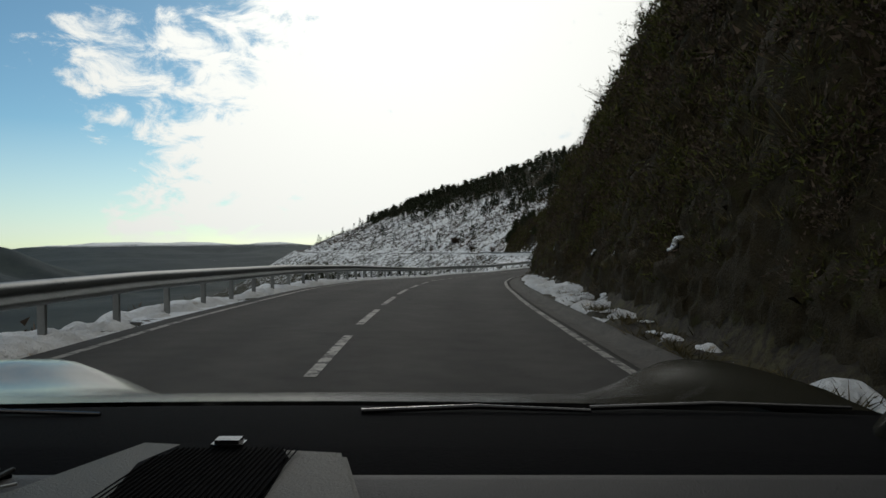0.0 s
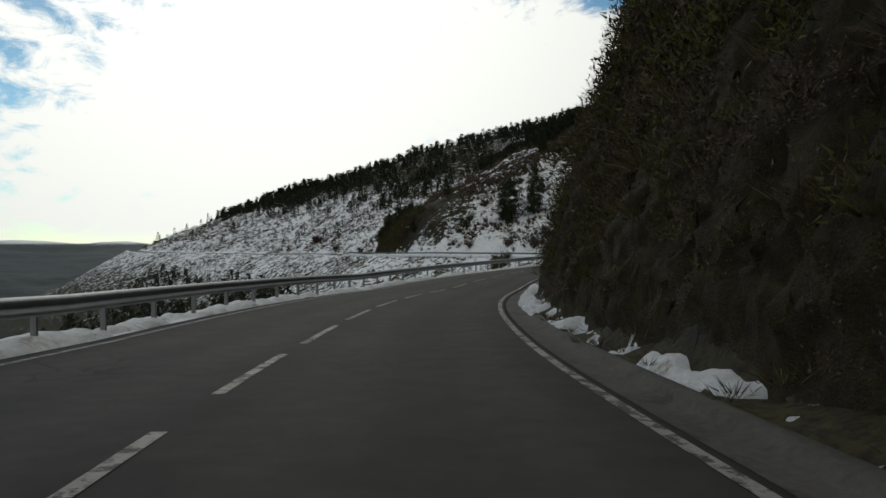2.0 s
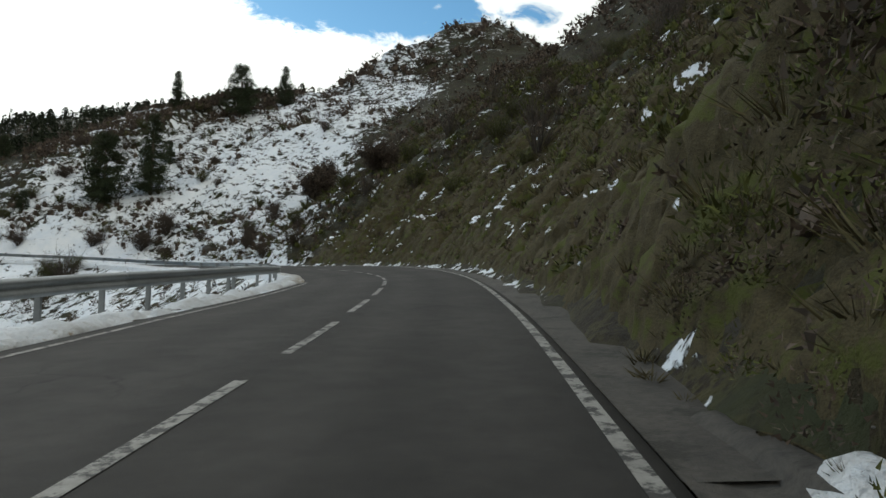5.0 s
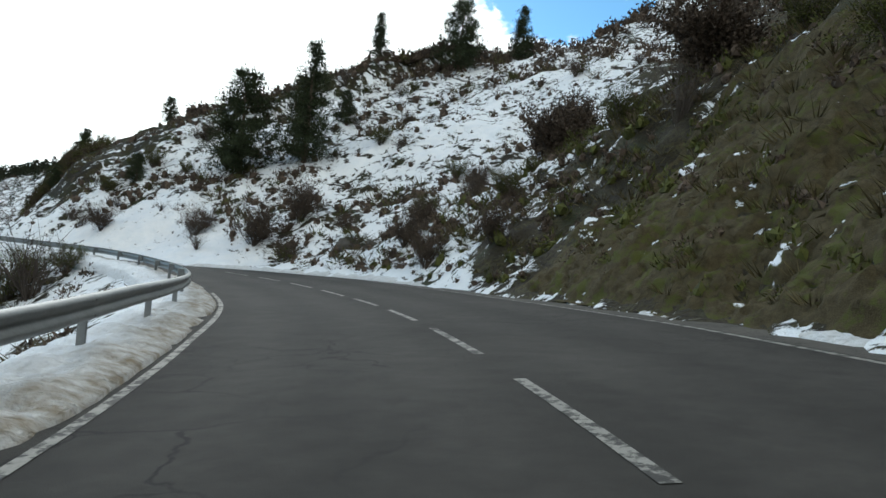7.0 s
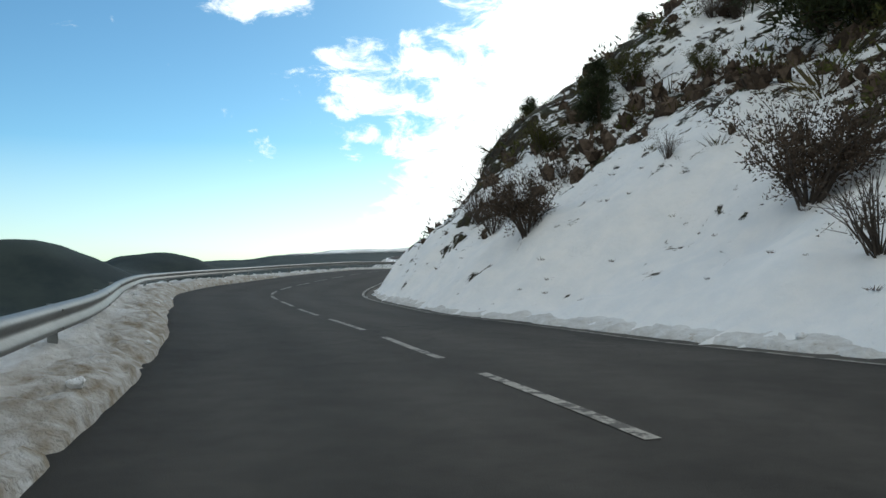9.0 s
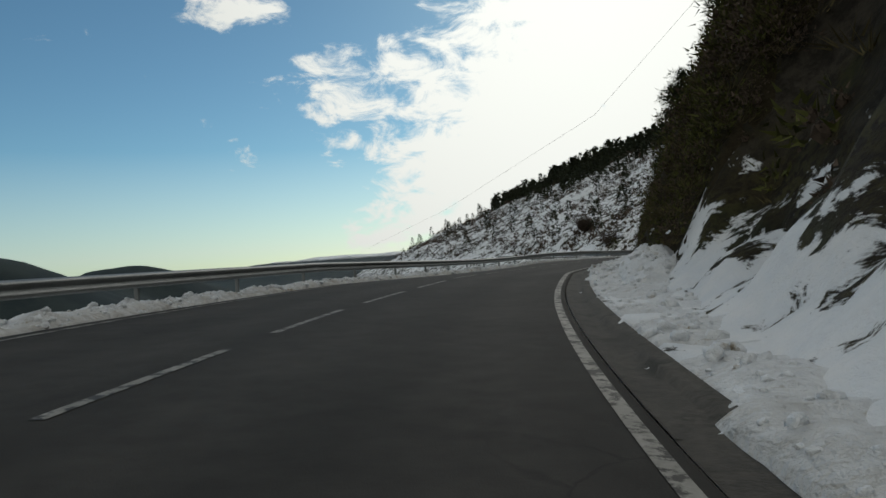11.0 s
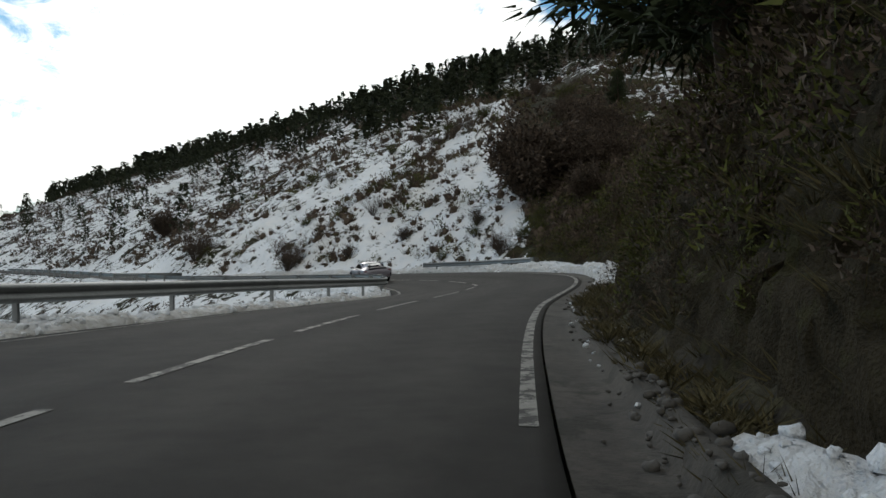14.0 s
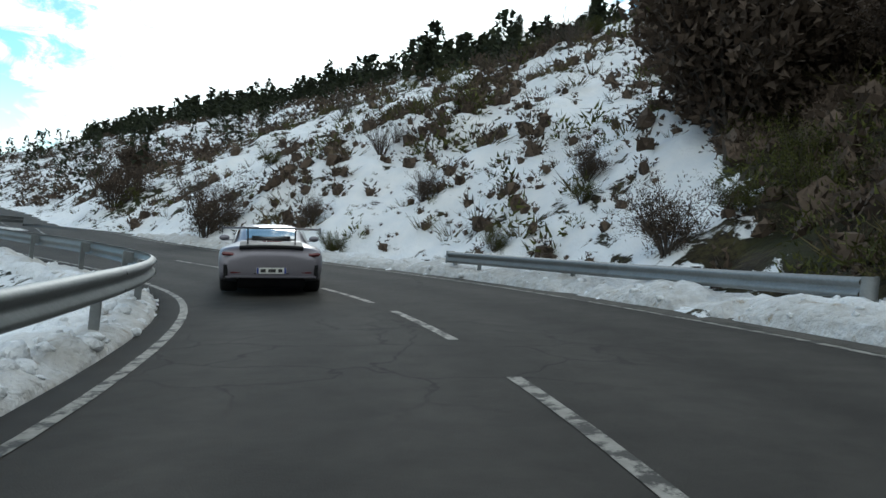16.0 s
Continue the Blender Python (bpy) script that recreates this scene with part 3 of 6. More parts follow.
def ground(x, y):
    """Height of the ground, how snowy it is, and its place along and across the road."""
    shape = np.shape(x)
    x, y = np.asarray(x, float).ravel(), np.asarray(y, float).ravel()
    i, lat = nearest(x, y)
    u = RU[i]
    zr, b, wr, wl = road_z(u), bank(u), right_w(u), left_w(u)
    d = lat - wr - verge_w(u)
    m1, hc, m2 = cut_slope(u), cut_height(u), upper_slope(u)
    big, mid, small = fbm(x / 19, y / 19, 3, 1), fbm(x / 5.5, y / 5.5, 3, 5), fbm(x / 1.4, y / 1.4, 3, 9)
    dd = np.maximum(d, 0)
    k = dd + 1.1 * mid * np.clip(dd / 1.6, 0, 1) + 0.35 * small * np.clip(dd, 0, 1)
    k = np.maximum(k, 0)
    rocky = np.clip((m1 - 1.2) / 0.4, 0, 1) * np.clip(1 - dd / 9, 0, 1)
    up = np.where(k * m1 < hc, k * m1, hc + (k - hc / m1) * m2)
    top = summit(u)
    up = 130 * np.tanh(up / 130)
    up = -np.logaddexp(-0.16 * up, -0.16 * top) / 0.16
    up += big * np.clip(dd / 12, 0, 3.0) * 1.1 + mid * np.clip(dd / 3, 0, 1) * 0.5 + small * np.clip(dd / 1.2, 0, 1) * (0.24 + 0.2 * rocky)
    up += 36 * np.exp(-(((x - 172) / 42) ** 2 + ((y - 222) / 46) ** 2)) * np.clip((dd - 55) / 45, 0, 1)
    up -= 9 * np.exp(-(((x - 112) / 50) ** 2 + ((y - 352) / 56) ** 2)) * np.clip((dd - 25) / 25, 0, 1)
    up = np.where(d > 0, np.maximum(up, -0.1), 0)
    dl = np.maximum(-lat - wl - SHOULDER, 0)
    down = -dl * 0.62 + np.clip(dl / 6, 0, 1) * (big * 1.0 + mid * 0.5) + small * 0.12 * np.clip(dl, 0, 1)
    down = -62 * np.tanh(-down / 62)
    on = zr + b * np.clip(lat, -wl - 2, wr + 1)
    beside = lat - wr - gutter_w(u)
    verge_r = np.where((lat > wr) & (d <= 0), np.where(beside < 0.3, -0.3, 0.03 + 0.09 * small), 0)
    z = on + np.where(lat > 0, up + verge_r, down)
    z = np.where((lat < wr + 0.1) & (lat > -wl - 0.1), on - 0.14, z)
    z = np.where((lat <= -wl - 0.1) & (dl <= 0), on - 0.05 + 0.04 * small, z)
    foot = np.clip(1 - dd / np.interp(u, [8.1, 8.6, 9.1, 9.5, 10.4, 11, 12], [1.3, 1.6, 4.0, 9.0, 7.0, 5.0, 1.6]), 0, 1)
    snow = snowy(u) * (1 - foot) + snowy_foot(u) * foot
    snow = np.where(lat < 0, 0.56 - 0.12 * np.clip(dl / 25, 0, 1) - 0.35 * np.clip((dl - 25) / 60, 0, 1), snow)
    # the snow of the first hillside ends along a line that climbs from the road
    side = (x - 64.9) * 0.558 - (y - 121.1) * 0.482 + 1.2 * mid - np.clip((z - 27) * 0.7, 0, 32) + np.clip((x - 122) * 1.6, 0, 60)
    here = np.clip((u - np.interp(z, [24, 46], [7.2, 5.6])) / 0.4, 0, 1) * np.clip((9.2 - u) / 0.3, 0, 1) * np.clip((dd - 1.5) / 2, 0, 1) * (lat > 0)
    snow = snow * (1 - here) + here * np.interp(side, [-0.5, 5], [0.63, 0.24])
    # snow lies again above the second cutting
    snow = np.where(lat > 0, np.maximum(snow, 0.5 * np.clip((dd - 14) / 8, 0, 1) * np.clip((u - 10.9) / 0.4, 0, 1) * np.clip((13.6 - u) / 0.6, 0, 1)), snow)
    # a gully of dark scrub divides the second snowy hillside from the cutting
    past = x - 44 - 0.33 * (y - 270) + 0.8 * mid
    gully = np.clip(past / 6, 0, 1) * np.clip((y - 258) / 4, 0, 1) * np.clip((345 - y) / 20, 0, 1) * (lat > 0)
    snow = snow * (1 - 0.8 * np.clip(gully * 2.5, 0, 1))
    beyond = np.clip((past - 11) / 4, 0, 1) * np.clip((40 - past) / 12, 0, 1) * np.clip((34 - z) / 5, 0, 1) * np.clip((y - 274) / 6, 0, 1) * (lat > 0)
    snow = snow * (1 - beyond) + 0.46 * beyond
    # the wooded ridge behind it is dark
    snow = snow * (1 - 0.9 * np.clip((lat - 115) / 30, 0, 1) * np.clip((u - 15) / 1, 0, 1) * np.clip((20 - u) / 0.6, 0, 1))
    snow = snow + 0.12 * big + 0.06 * mid
    snow -= np.clip((z - 30) / 40, 0, 0.3) * np.clip((u - 8.8) / 1.5, 0, 1) * np.clip((175 - x) / 30, 0, 1)
    snow = np.where(lat > 0, np.maximum(snow, 0.3 * np.clip((x - 150) / 30, 0, 1) * np.clip((z - 50) / 20, 0, 1) * np.clip((290 - y) / 20, 0, 1)), snow)
    return z.reshape(shape), np.clip(snow, 0, 1).reshape(shape), u.reshape(shape), lat.reshape(shape)


# ---- terrain: one sheet, fine near the road, coarser away from it ----
SURFACE = []


def build_terrain():
    levels = [(0.5, (-35, 115, -90, 320)), (2.4, (-230, 300, -200, 560)), (12.0, (-900, 700, -500, 1400)), (90.0, (-4300, 4300, -3500, 4600))]
    V, Fq, SN, WD, base = [], [], [], [], 0
    for n, (c, (x0, x1, y0, y1)) in enumerate(levels):
        gx, gy = np.arange(x0, x1 + c, c), np.arange(y0, y1 + c, c)
        X, Y = np.meshgrid(gx, gy)
        z, sn, u, lat = ground(X, Y)
        if n >= 2:
            # far country: the valley closes in rolling hills
            r = np.hypot(X - 0, Y - 150)
            roll = 26 * fbm(X / 420, Y / 420, 4, 20) + 10 * fbm(X / 90, Y / 90, 3, 25)
            f = np.clip((r - 350) / 500, 0, 1) * np.clip((-lat - 15) / 110, 0, 1)
            sn = np.where(lat < -60, 0.04 + 0.5 * np.clip((z - 30) / 60, 0, 1), sn)
            z = z * (1 - f) + f * (-52 + roll)
            # forest and its painted haze grow with distance into the valley
            wooded_haze = np.clip((-lat - 60) / 120, 0, 1)
            if n == 3:
                far = np.clip((r - 1400) / 1500, 0, 1) * np.clip((-lat - 100) / 300, 0, 1)
                az = np.degrees(np.arctan2(-X, Y))
                crest = np.interp(az, [-170, -90, -10, 8, 10, 13, 15, 17, 21, 24.5, 27, 30, 34, 40, 46, 55, 70, 100, 170], [60, 60, 30, 35, 42, 52, 48, 36, 42, 52, 50, 40, 8, 18, 34, 40, 70, 80, 60])
                rugged = fbm(X / 420, Y / 420, 4, 31)
                z = z * (1 - far) + far * (crest - 48 + 34 * rugged + 8 * fbm(X / 170, Y / 170, 2, 37))
                sn = np.where(lat < -60, np.clip(0.04 + far * np.clip((z + 12) / 30, 0, 0.7) + 0.1 * rugged, 0.02, 0.7), sn)
            # wooded knolls in the valley
            for az0, r0, top, wide in ((43, 900, 80, 110), (52, 640, 70, 90), (36, 1150, 58, 130), (64, 800, 70, 140)):
                hx, hy = -r0 * math.sin(radians(az0)), r0 * math.cos(radians(az0))
                z = z + np.where(lat < -60, top * np.exp(-((X - hx) ** 2 + (Y - hy) ** 2) / wide**2), 0)
        else:
            wooded_haze = np.zeros(X.shape)
        keep = np.ones((len(gy) - 1, len(gx) - 1), bool)
        if n == 0:
            SURFACE.extend((X, Y, z, u, lat))
            l = lat[:-1, :-1]
            keep = (l > -16) & (l < 40) & (u[:-1, :-1] > -2.6) & (u[:-1, :-1] < 20.5)
        else:
            px0, px1, py0, py1 = prev
            if n == 1:
                inside = (lat > -13.5) & (lat < 37) & (u > -2.4) & (u < 20.3)
                keep = ~(inside[:-1, :-1] & inside[1:, :-1] & inside[:-1, 1:] & inside[1:, 1:])
                z = z - np.where(inside, 0.25, 0)
            else:
                inside = (X > px0 + c) & (X < px1 - c) & (Y > py0 + c) & (Y < py1 - c)
                keep = ~(inside[:-1, :-1] & inside[1:, :-1] & inside[:-1, 1:] & inside[1:, 1:])
                z = z - np.where(inside, 0.12 * c, 0)
        idx = np.arange(X.size).reshape(X.shape)
        q = np.stack([idx[:-1, :-1], idx[:-1, 1:], idx[1:, 1:], idx[1:, :-1]], -1)[keep]
        used = np.zeros(X.size, bool)
        used[q.ravel()] = True
        remap = np.cumsum(used) - 1
        V.append(np.stack([X.ravel(), Y.ravel(), z.ravel()], 1)[used])
        SN.append(sn.ravel()[used])
        WD.append(wooded_haze.ravel()[used])
        Fq.append(remap[q] + base)
        base += used.sum()
        prev = (x0, x1, y0, y1)
    me = mesh_np("ground", np.concatenate(V), np.concatenate(Fq), M_HILL, True)
    a = me.attributes.new("snow", "FLOAT", "POINT")
    a.data.foreach_set("value", np.concatenate(SN).astype(np.float32))
    a = me.attributes.new("wooded_haze", "FLOAT", "POINT")
    a.data.foreach_set("value", np.concatenate(WD).astype(np.float32))
    return tagged(new("ground", me), "mountainside of dead grass, scrub and rock under patchy snow", "hillside", kind="structure")


build_terrain()


# ---- road ----
def place(u, lat, dz=0.0):
    """World place of points at road parameter u and distance to the right of the centre line."""
    u, lat = np.broadcast_arrays(np.asarray(u, float), np.asarray(lat, float))
    i = np.interp(u, RU, np.arange(len(RU)))
    px = np.interp(i, np.arange(len(RU)), RXY[:, 0]) + lat * np.interp(i, np.arange(len(RU)), NRM[:, 0])
    py = np.interp(i, np.arange(len(RU)), RXY[:, 1]) + lat * np.interp(i, np.arange(len(RU)), NRM[:, 1])
    return np.stack([px, py, road_z(u) + bank(u) * lat + dz], -1)


def s_of(u):
    return np.interp(u, RU, SS)


def u_of(s):
    return np.interp(s, SS, RU)


def ribbon(name, u0, u1, edges, material, parent=None, label="", step=1.0, dz=0.0, smooth=True):
    """A strip along the road; edges: functions of u that give the distance and height of each line across it."""
    us = u_of(np.arange(s_of(u0), s_of(u1) + step, step))
    rows = np.stack([place(us, l(us), z(us) + dz) for l, z in edges], 1)
    n, k = rows.shape[:2]
    idx = np.arange(n * k).reshape(n, k)
    q = np.stack([idx[:-1, :-1], idx[:-1, 1:], idx[1:, 1:], idx[1:, :-1]], -1).reshape(-1, 4)
    return np_part(name, rows.reshape(-1, 3), q, material, parent, label, smooth)


def const(v):
    return lambda u: np.full(np.shape(u), float(v))


cross = [(lambda u: -left_w(u) - 0.35, const(-0.3)), (lambda u: -left_w(u) - 0.33, const(-0.01))]
for k in (-1.0, -0.875, -0.75, -0.625, -0.5, -0.375, -0.25, -0.125, 0.0, 0.125, 0.25, 0.375, 0.5, 0.625, 0.75, 0.875, 1.0):
    cross.append((lambda u, k=k: k * (left_w(u) if k < 0 else right_w(u)), const(0.03 * (1 - abs(k)) - 0.01 * abs(k))))
cross += [(lambda u: right_w(u) + 0.13, const(-0.01)), (lambda u: right_w(u) + 0.15, const(-0.3))]
road = tagged(ribbon("road", -3.3, 31, cross, M_ASPHALT), "two-lane mountain road of worn grey asphalt", "road", kind="structure")
across = road.data.attributes.new("across", "FLOAT", "POINT")
across.data.foreach_set("value", np.tile(np.r_[-1.1, -1.1, np.linspace(-1, 1, 17), 1.05, 1.05], len(road.data.vertices) // 21).astype(np.float32))


def crown(u, lat):
    """Height of the asphalt over its banked plane."""
    w = np.where(lat < 0, left_w(u), right_w(u))
    t = np.abs(lat) / w
    return np.interp(t, [0, 1, 1.04], [0.03, -0.01, -0.01])


def painted(name, u0, u1, lat, width, parent, step=1.0, label=""):
    us = u_of(np.linspace(s_of(u0), s_of(u1), max(2, int((s_of(u1) - s_of(u0)) / step) + 1)))
    rows = []
    for e in (-width / 2, width / 2):
        l = lat(us) + e
        rows.append(place(us, l, crown(us, l) + 0.006))
    rows = np.stack(rows, 1)
    idx = np.arange(rows.shape[0] * 2).reshape(-1, 2)
    q = np.stack([idx[:-1, 0], idx[:-1, 1], idx[1:, 1], idx[1:, 0]], -1)
    return np_part(name, rows.reshape(-1, 3), q, M_LINE, parent, label)


for a, b in ((-3, 12.9), (14.3, 20)):
    painted("right_edge_line", a, b, lambda u: right_w(u) - 0.02, 0.12, road, label="worn white edge line")
for a, b in ((-3, 6.3), (6.9, 8.1), (10.8, 20)):
    painted("left_edge_line", a, b, lambda u: -left_w(u) + 0.02, 0.11, road, label="worn white edge line")
# the broken centre line: 3 m dashes with gaps of 1.33 m; its phase drifts a little along the road
dash_phase = keyed([(0, 0), (138, 0), (165, 0.8), (187, 0.3), (204, 0.6), (248, 1.3), (267, 2.7), (280, 3.2), (298, 3.75), (359, 3.95), (384, 3.4), (402, 4.2), (414, 3.2), (432, 4.0), (439, 5.1), (447, 5.0)])
for n in range(1, 125):
    end = 4.33 * n + float(dash_phase(4.33 * n + 2))
    if end > 6:
        painted("centre_line_dash", u_of(end - 3.0), u_of(end), const(0), 0.12, road, 0.5)

# concrete gutter and bare verge on the hill side
lip = keyed([(-3, 0.05), (2.6, 0.05), (4.15, 0.05), (4.4, 0.2), (5.0, 0.24), (5.2, 0.02), (11.2, 0.04), (12.8, 0.04), (13.3, 0.12), (14.2, 0.12), (14.7, 0.05), (15.6, 0.02)])
for a, b in ((-3, 5.2), (11.2, 15.6)):
    tagged(ribbon("gutter", a, b, [(lambda u: right_w(u) + 0.155, const(-0.02)), (lambda u: right_w(u) + 0.2 + 0.5 * gutter_w(u), const(-0.05)), (lambda u: right_w(u) + 0.15 + gutter_w(u), const(-0.04)),
                                   (lambda u: right_w(u) + 0.22 + gutter_w(u) + 0.03 * np.sin(s_of(u) * 2.1), lambda u: lip(u) * 0.8), (lambda u: right_w(u) + 0.3 + gutter_w(u) + 0.05 * fbm(s_of(u) / 0.7, s_of(u) * 0, 3, 92), lambda u: lip(u) * (0.85 + 0.7 * fbm(s_of(u) / 0.6, s_of(u) * 0, 3, 91))), (lambda u: right_w(u) + 0.36 + gutter_w(u), lambda u: lip(u) + 0.01),
                                   (lambda u: right_w(u) + 0.42 + gutter_w(u), const(-0.3))], M_CONC, step=0.25),
           "dirty concrete gutter beside the road", "gutter", kind="structure")
for a, b in ((5.15, 11.25), (15.55, 20)):
    tagged(ribbon("verge", a, b, [(lambda u: right_w(u) + 0.155, const(-0.03)), (lambda u: right_w(u) + 0.6, const(-0.02)), (lambda u: right_w(u) + 1.0, const(0.0)), (lambda u: right_w(u) + 1.2, const(-0.15))], M_CONC, step=0.7),
           "gritty verge along the foot of the slope", "verge", kind="structure")


# ---- snow heaps left by the plough ----
BANK_TOPS = []


def snow_bank(u0, u1, lo, hi, height, gap, seed, label, step=0.15, across=19, grime=0.6):
    us = u_of(np.arange(s_of(u0), s_of(u1), step))
    t = np.linspace(0, 1, across)
    Ug, Tg = np.meshgrid(us, t, indexing="ij")
    Sg = s_of(Ug)
    wob = fbm(Sg / 2.3, Tg * 0.4, 3, seed) * 0.35
    a, b = lo(Ug), hi(Ug)
    lat = a + (b - a) * Tg + wob * np.where(Tg > 0.5, 1, 0.3) * np.sign(b - a) * 0.5
    lump = 0.62 + 0.5 * fbm(Sg / 0.9, lat / 0.9, 3, seed + 3) + 0.5 * fbm(Sg / 0.36, lat / 0.36, 2, seed + 11) + 0.5 * fbm(Sg / 3.1, lat / 3.1, 2, seed + 7) - (gap(Ug) if callable(gap) else gap)
    taper = np.clip((Sg - s_of(u0)) / 2.5, 0, 1) * np.clip((s_of(u1) - Sg) / 2.5, 0, 1)
    tall = height(Ug) if callable(height) else height
    z = taper**0.6 * tall * np.sin(np.pi * np.clip(Tg, 0.02, 0.98)) ** 0.6 * lump - 0.06 - 0.12 * (1 - taper)
    z = np.where(z > 0, tall * 0.7 * (np.maximum(z, 0) / (tall * 0.7)) ** 0.62, z)
    pos = place(Ug, lat)
    gz = place(Ug, lat)[..., 2] - 0.05
    pos[..., 2] = np.maximum(gz - 0.2, gz + z)
    edge = (Tg < 0.01) | (Tg > 0.99)
    pos[..., 2] = np.where(edge, gz - 0.25, pos[..., 2])
    n, k = pos.shape[:2]
    idx = np.arange(n * k).reshape(n, k)
    q = np.stack([idx[:-1, :-1], idx[:-1, 1:], idx[1:, 1:], idx[1:, :-1]], -1).reshape(-1, 4)
    BANK_TOPS.append((pos[(z > 0.05) & ~edge], Ug[(z > 0.05) & ~edge], np.maximum(Tg, 1 - Tg)[(z > 0.05) & ~edge]))
    ob = np_part("snow_bank", pos.reshape(-1, 3), q, M_SNOW, None, "", True)
    dirt = np.clip(1.45 - Tg * 2.1 + 0.5 * fbm(Sg / 1.1, lat / 0.6, 3, seed + 21), 0, 1) * grime
    at = ob.data.attributes.new("dirt", "FLOAT", "POINT")
    at.data.foreach_set("value", dirt.ravel().astype(np.float32))
    return tagged(ob, label, "snow bank", kind="stuff")


snow_bank(-3, 6.4, lambda u: -left_w(u) - 0.3, lambda u: -left_w(u) - 1.5, 0.3, 0.1, 11, "low ridge of dirty snow under the guardrail")
snow_bank(6.2, 11.3, lambda u: -left_w(u) - 0.02, lambda u: -left_w(u) - np.interp(u, [6.3, 7.5, 8.7, 9.4, 9.9, 10.3, 11.2], [1.5, 1.9, 2.0, 2.1, 2.3, 2.3, 1.5]), keyed([(6.2, 0.32), (8.3, 0.36), (9.2, 0.5), (10.2, 0.5), (11.2, 0.34)]), -0.2, 12, "thick brown-edged snow bank under the guardrail", grime=1.4)
snow_bank(11.1, 20, lambda u: -left_w(u) - 0.3, lambda u: -left_w(u) - 1.7, 0.36, -0.05, 13, "thick snow bank under the guardrail", grime=0.9)
snow_bank(-1, 5.3, lambda u: right_w(u) + np.interp(u, [1.0, 2.4, 2.6, 3.0, 4.0, 4.4], [0.7, 0.75, 0.7, 0.48, 0.45, 0.62]), lambda u: right_w(u) + np.interp(u, [0.8, 1.2, 2.0, 2.4, 2.9, 3.6, 4.0, 4.4], [2.3, 2.7, 2.6, 2.2, 1.6, 1.4, 1.2, 1.4]), keyed([(2.9, 0.46), (3.3, 0.42), (4.0, 0.38), (4.2, 0.35)]), keyed([(-1, 0.5), (0.6, 0.45), (1.2, 0.15), (2.2, 0.25), (2.5, 0.35), (2.75, 0.0), (2.9, -0.15), (3.5, 0.0), (3.95, 0.1), (4.3, 0.3), (4.45, 0.65), (4.6, 0.6), (4.72, 0.0), (5.0, 0.05), (5.3, 0.5)]), 14, "broken patches of snow at the foot of the rock cutting")
snow_bank(5.3, 8.4, lambda u: right_w(u) + 0.6, lambda u: right_w(u) + 1.8, 0.3, 0.4, 15, "thin melting snow at the foot of the slope")
snow_bank(8.2, 11.3, lambda u: right_w(u) + 0.4, lambda u: right_w(u) + 2.4, 0.35, -0.15, 16, "continuous snow bank along the hillside")
snow_bank(11.1, 13.7, lambda u: right_w(u) + np.interp(u, [11.1, 12.1, 12.4, 12.9], [0.5, 0.45, 0.55, 0.72]), lambda u: right_w(u) + 3.0, keyed([(11.1, 0.25), (11.6, 0.26), (12.1, 0.32), (12.8, 0.42), (13.7, 0.45)]), keyed([(11.1, -0.1), (12.0, -0.25), (12.9, -0.22), (13.5, -0.1)]), 17, "lumpy ploughed snow at the foot of the dark cutting", grime=0.4)
snow_bank(11.62, 11.95, lambda u: right_w(u) + 1.3, lambda u: right_w(u) + 3.2, keyed([(11.6, 0.4), (11.72, 0.9), (11.82, 0.8), (11.95, 0.4)]), -0.1, 23, "tall clean heap of snow thrown against the cutting", grime=0.1)
snow_bank(13.3, 14.4, lambda u: right_w(u) + 0.74, lambda u: right_w(u) + 2.3, 0.46, -0.1, 21, "lumpy melting snow behind the gutter wall")
snow_bank(14.2, 15.4, lambda u: right_w(u) + 0.9, lambda u: right_w(u) + 1.8, 0.14, 0.45, 18, "broken patches of snow beside the gutter")
snow_bank(15.2, 19, lambda u: right_w(u) + 0.5, lambda u: right_w(u) + np.interp(u, [15.2, 15.9, 16.8], [1.6, 2.3, 2.6]), keyed([(15.2, 0.34), (15.9, 0.55), (17, 0.5)]), keyed([(15.2, 0.1), (15.9, -0.05), (16.8, -0.1)]), 19, "lumpy ploughed snow below the guardrail", grime=0.8)


# ---- guardrails ----
WAVE = [(0.0, 0.0), (0.03, 0.012), (0.078, 0.045), (0.083, 0.085), (0.03, 0.13), (0.02, 0.155), (0.03, 0.18), (0.083, 0.225), (0.078, 0.265), (0.03, 0.298), (0.0, 0.31)]


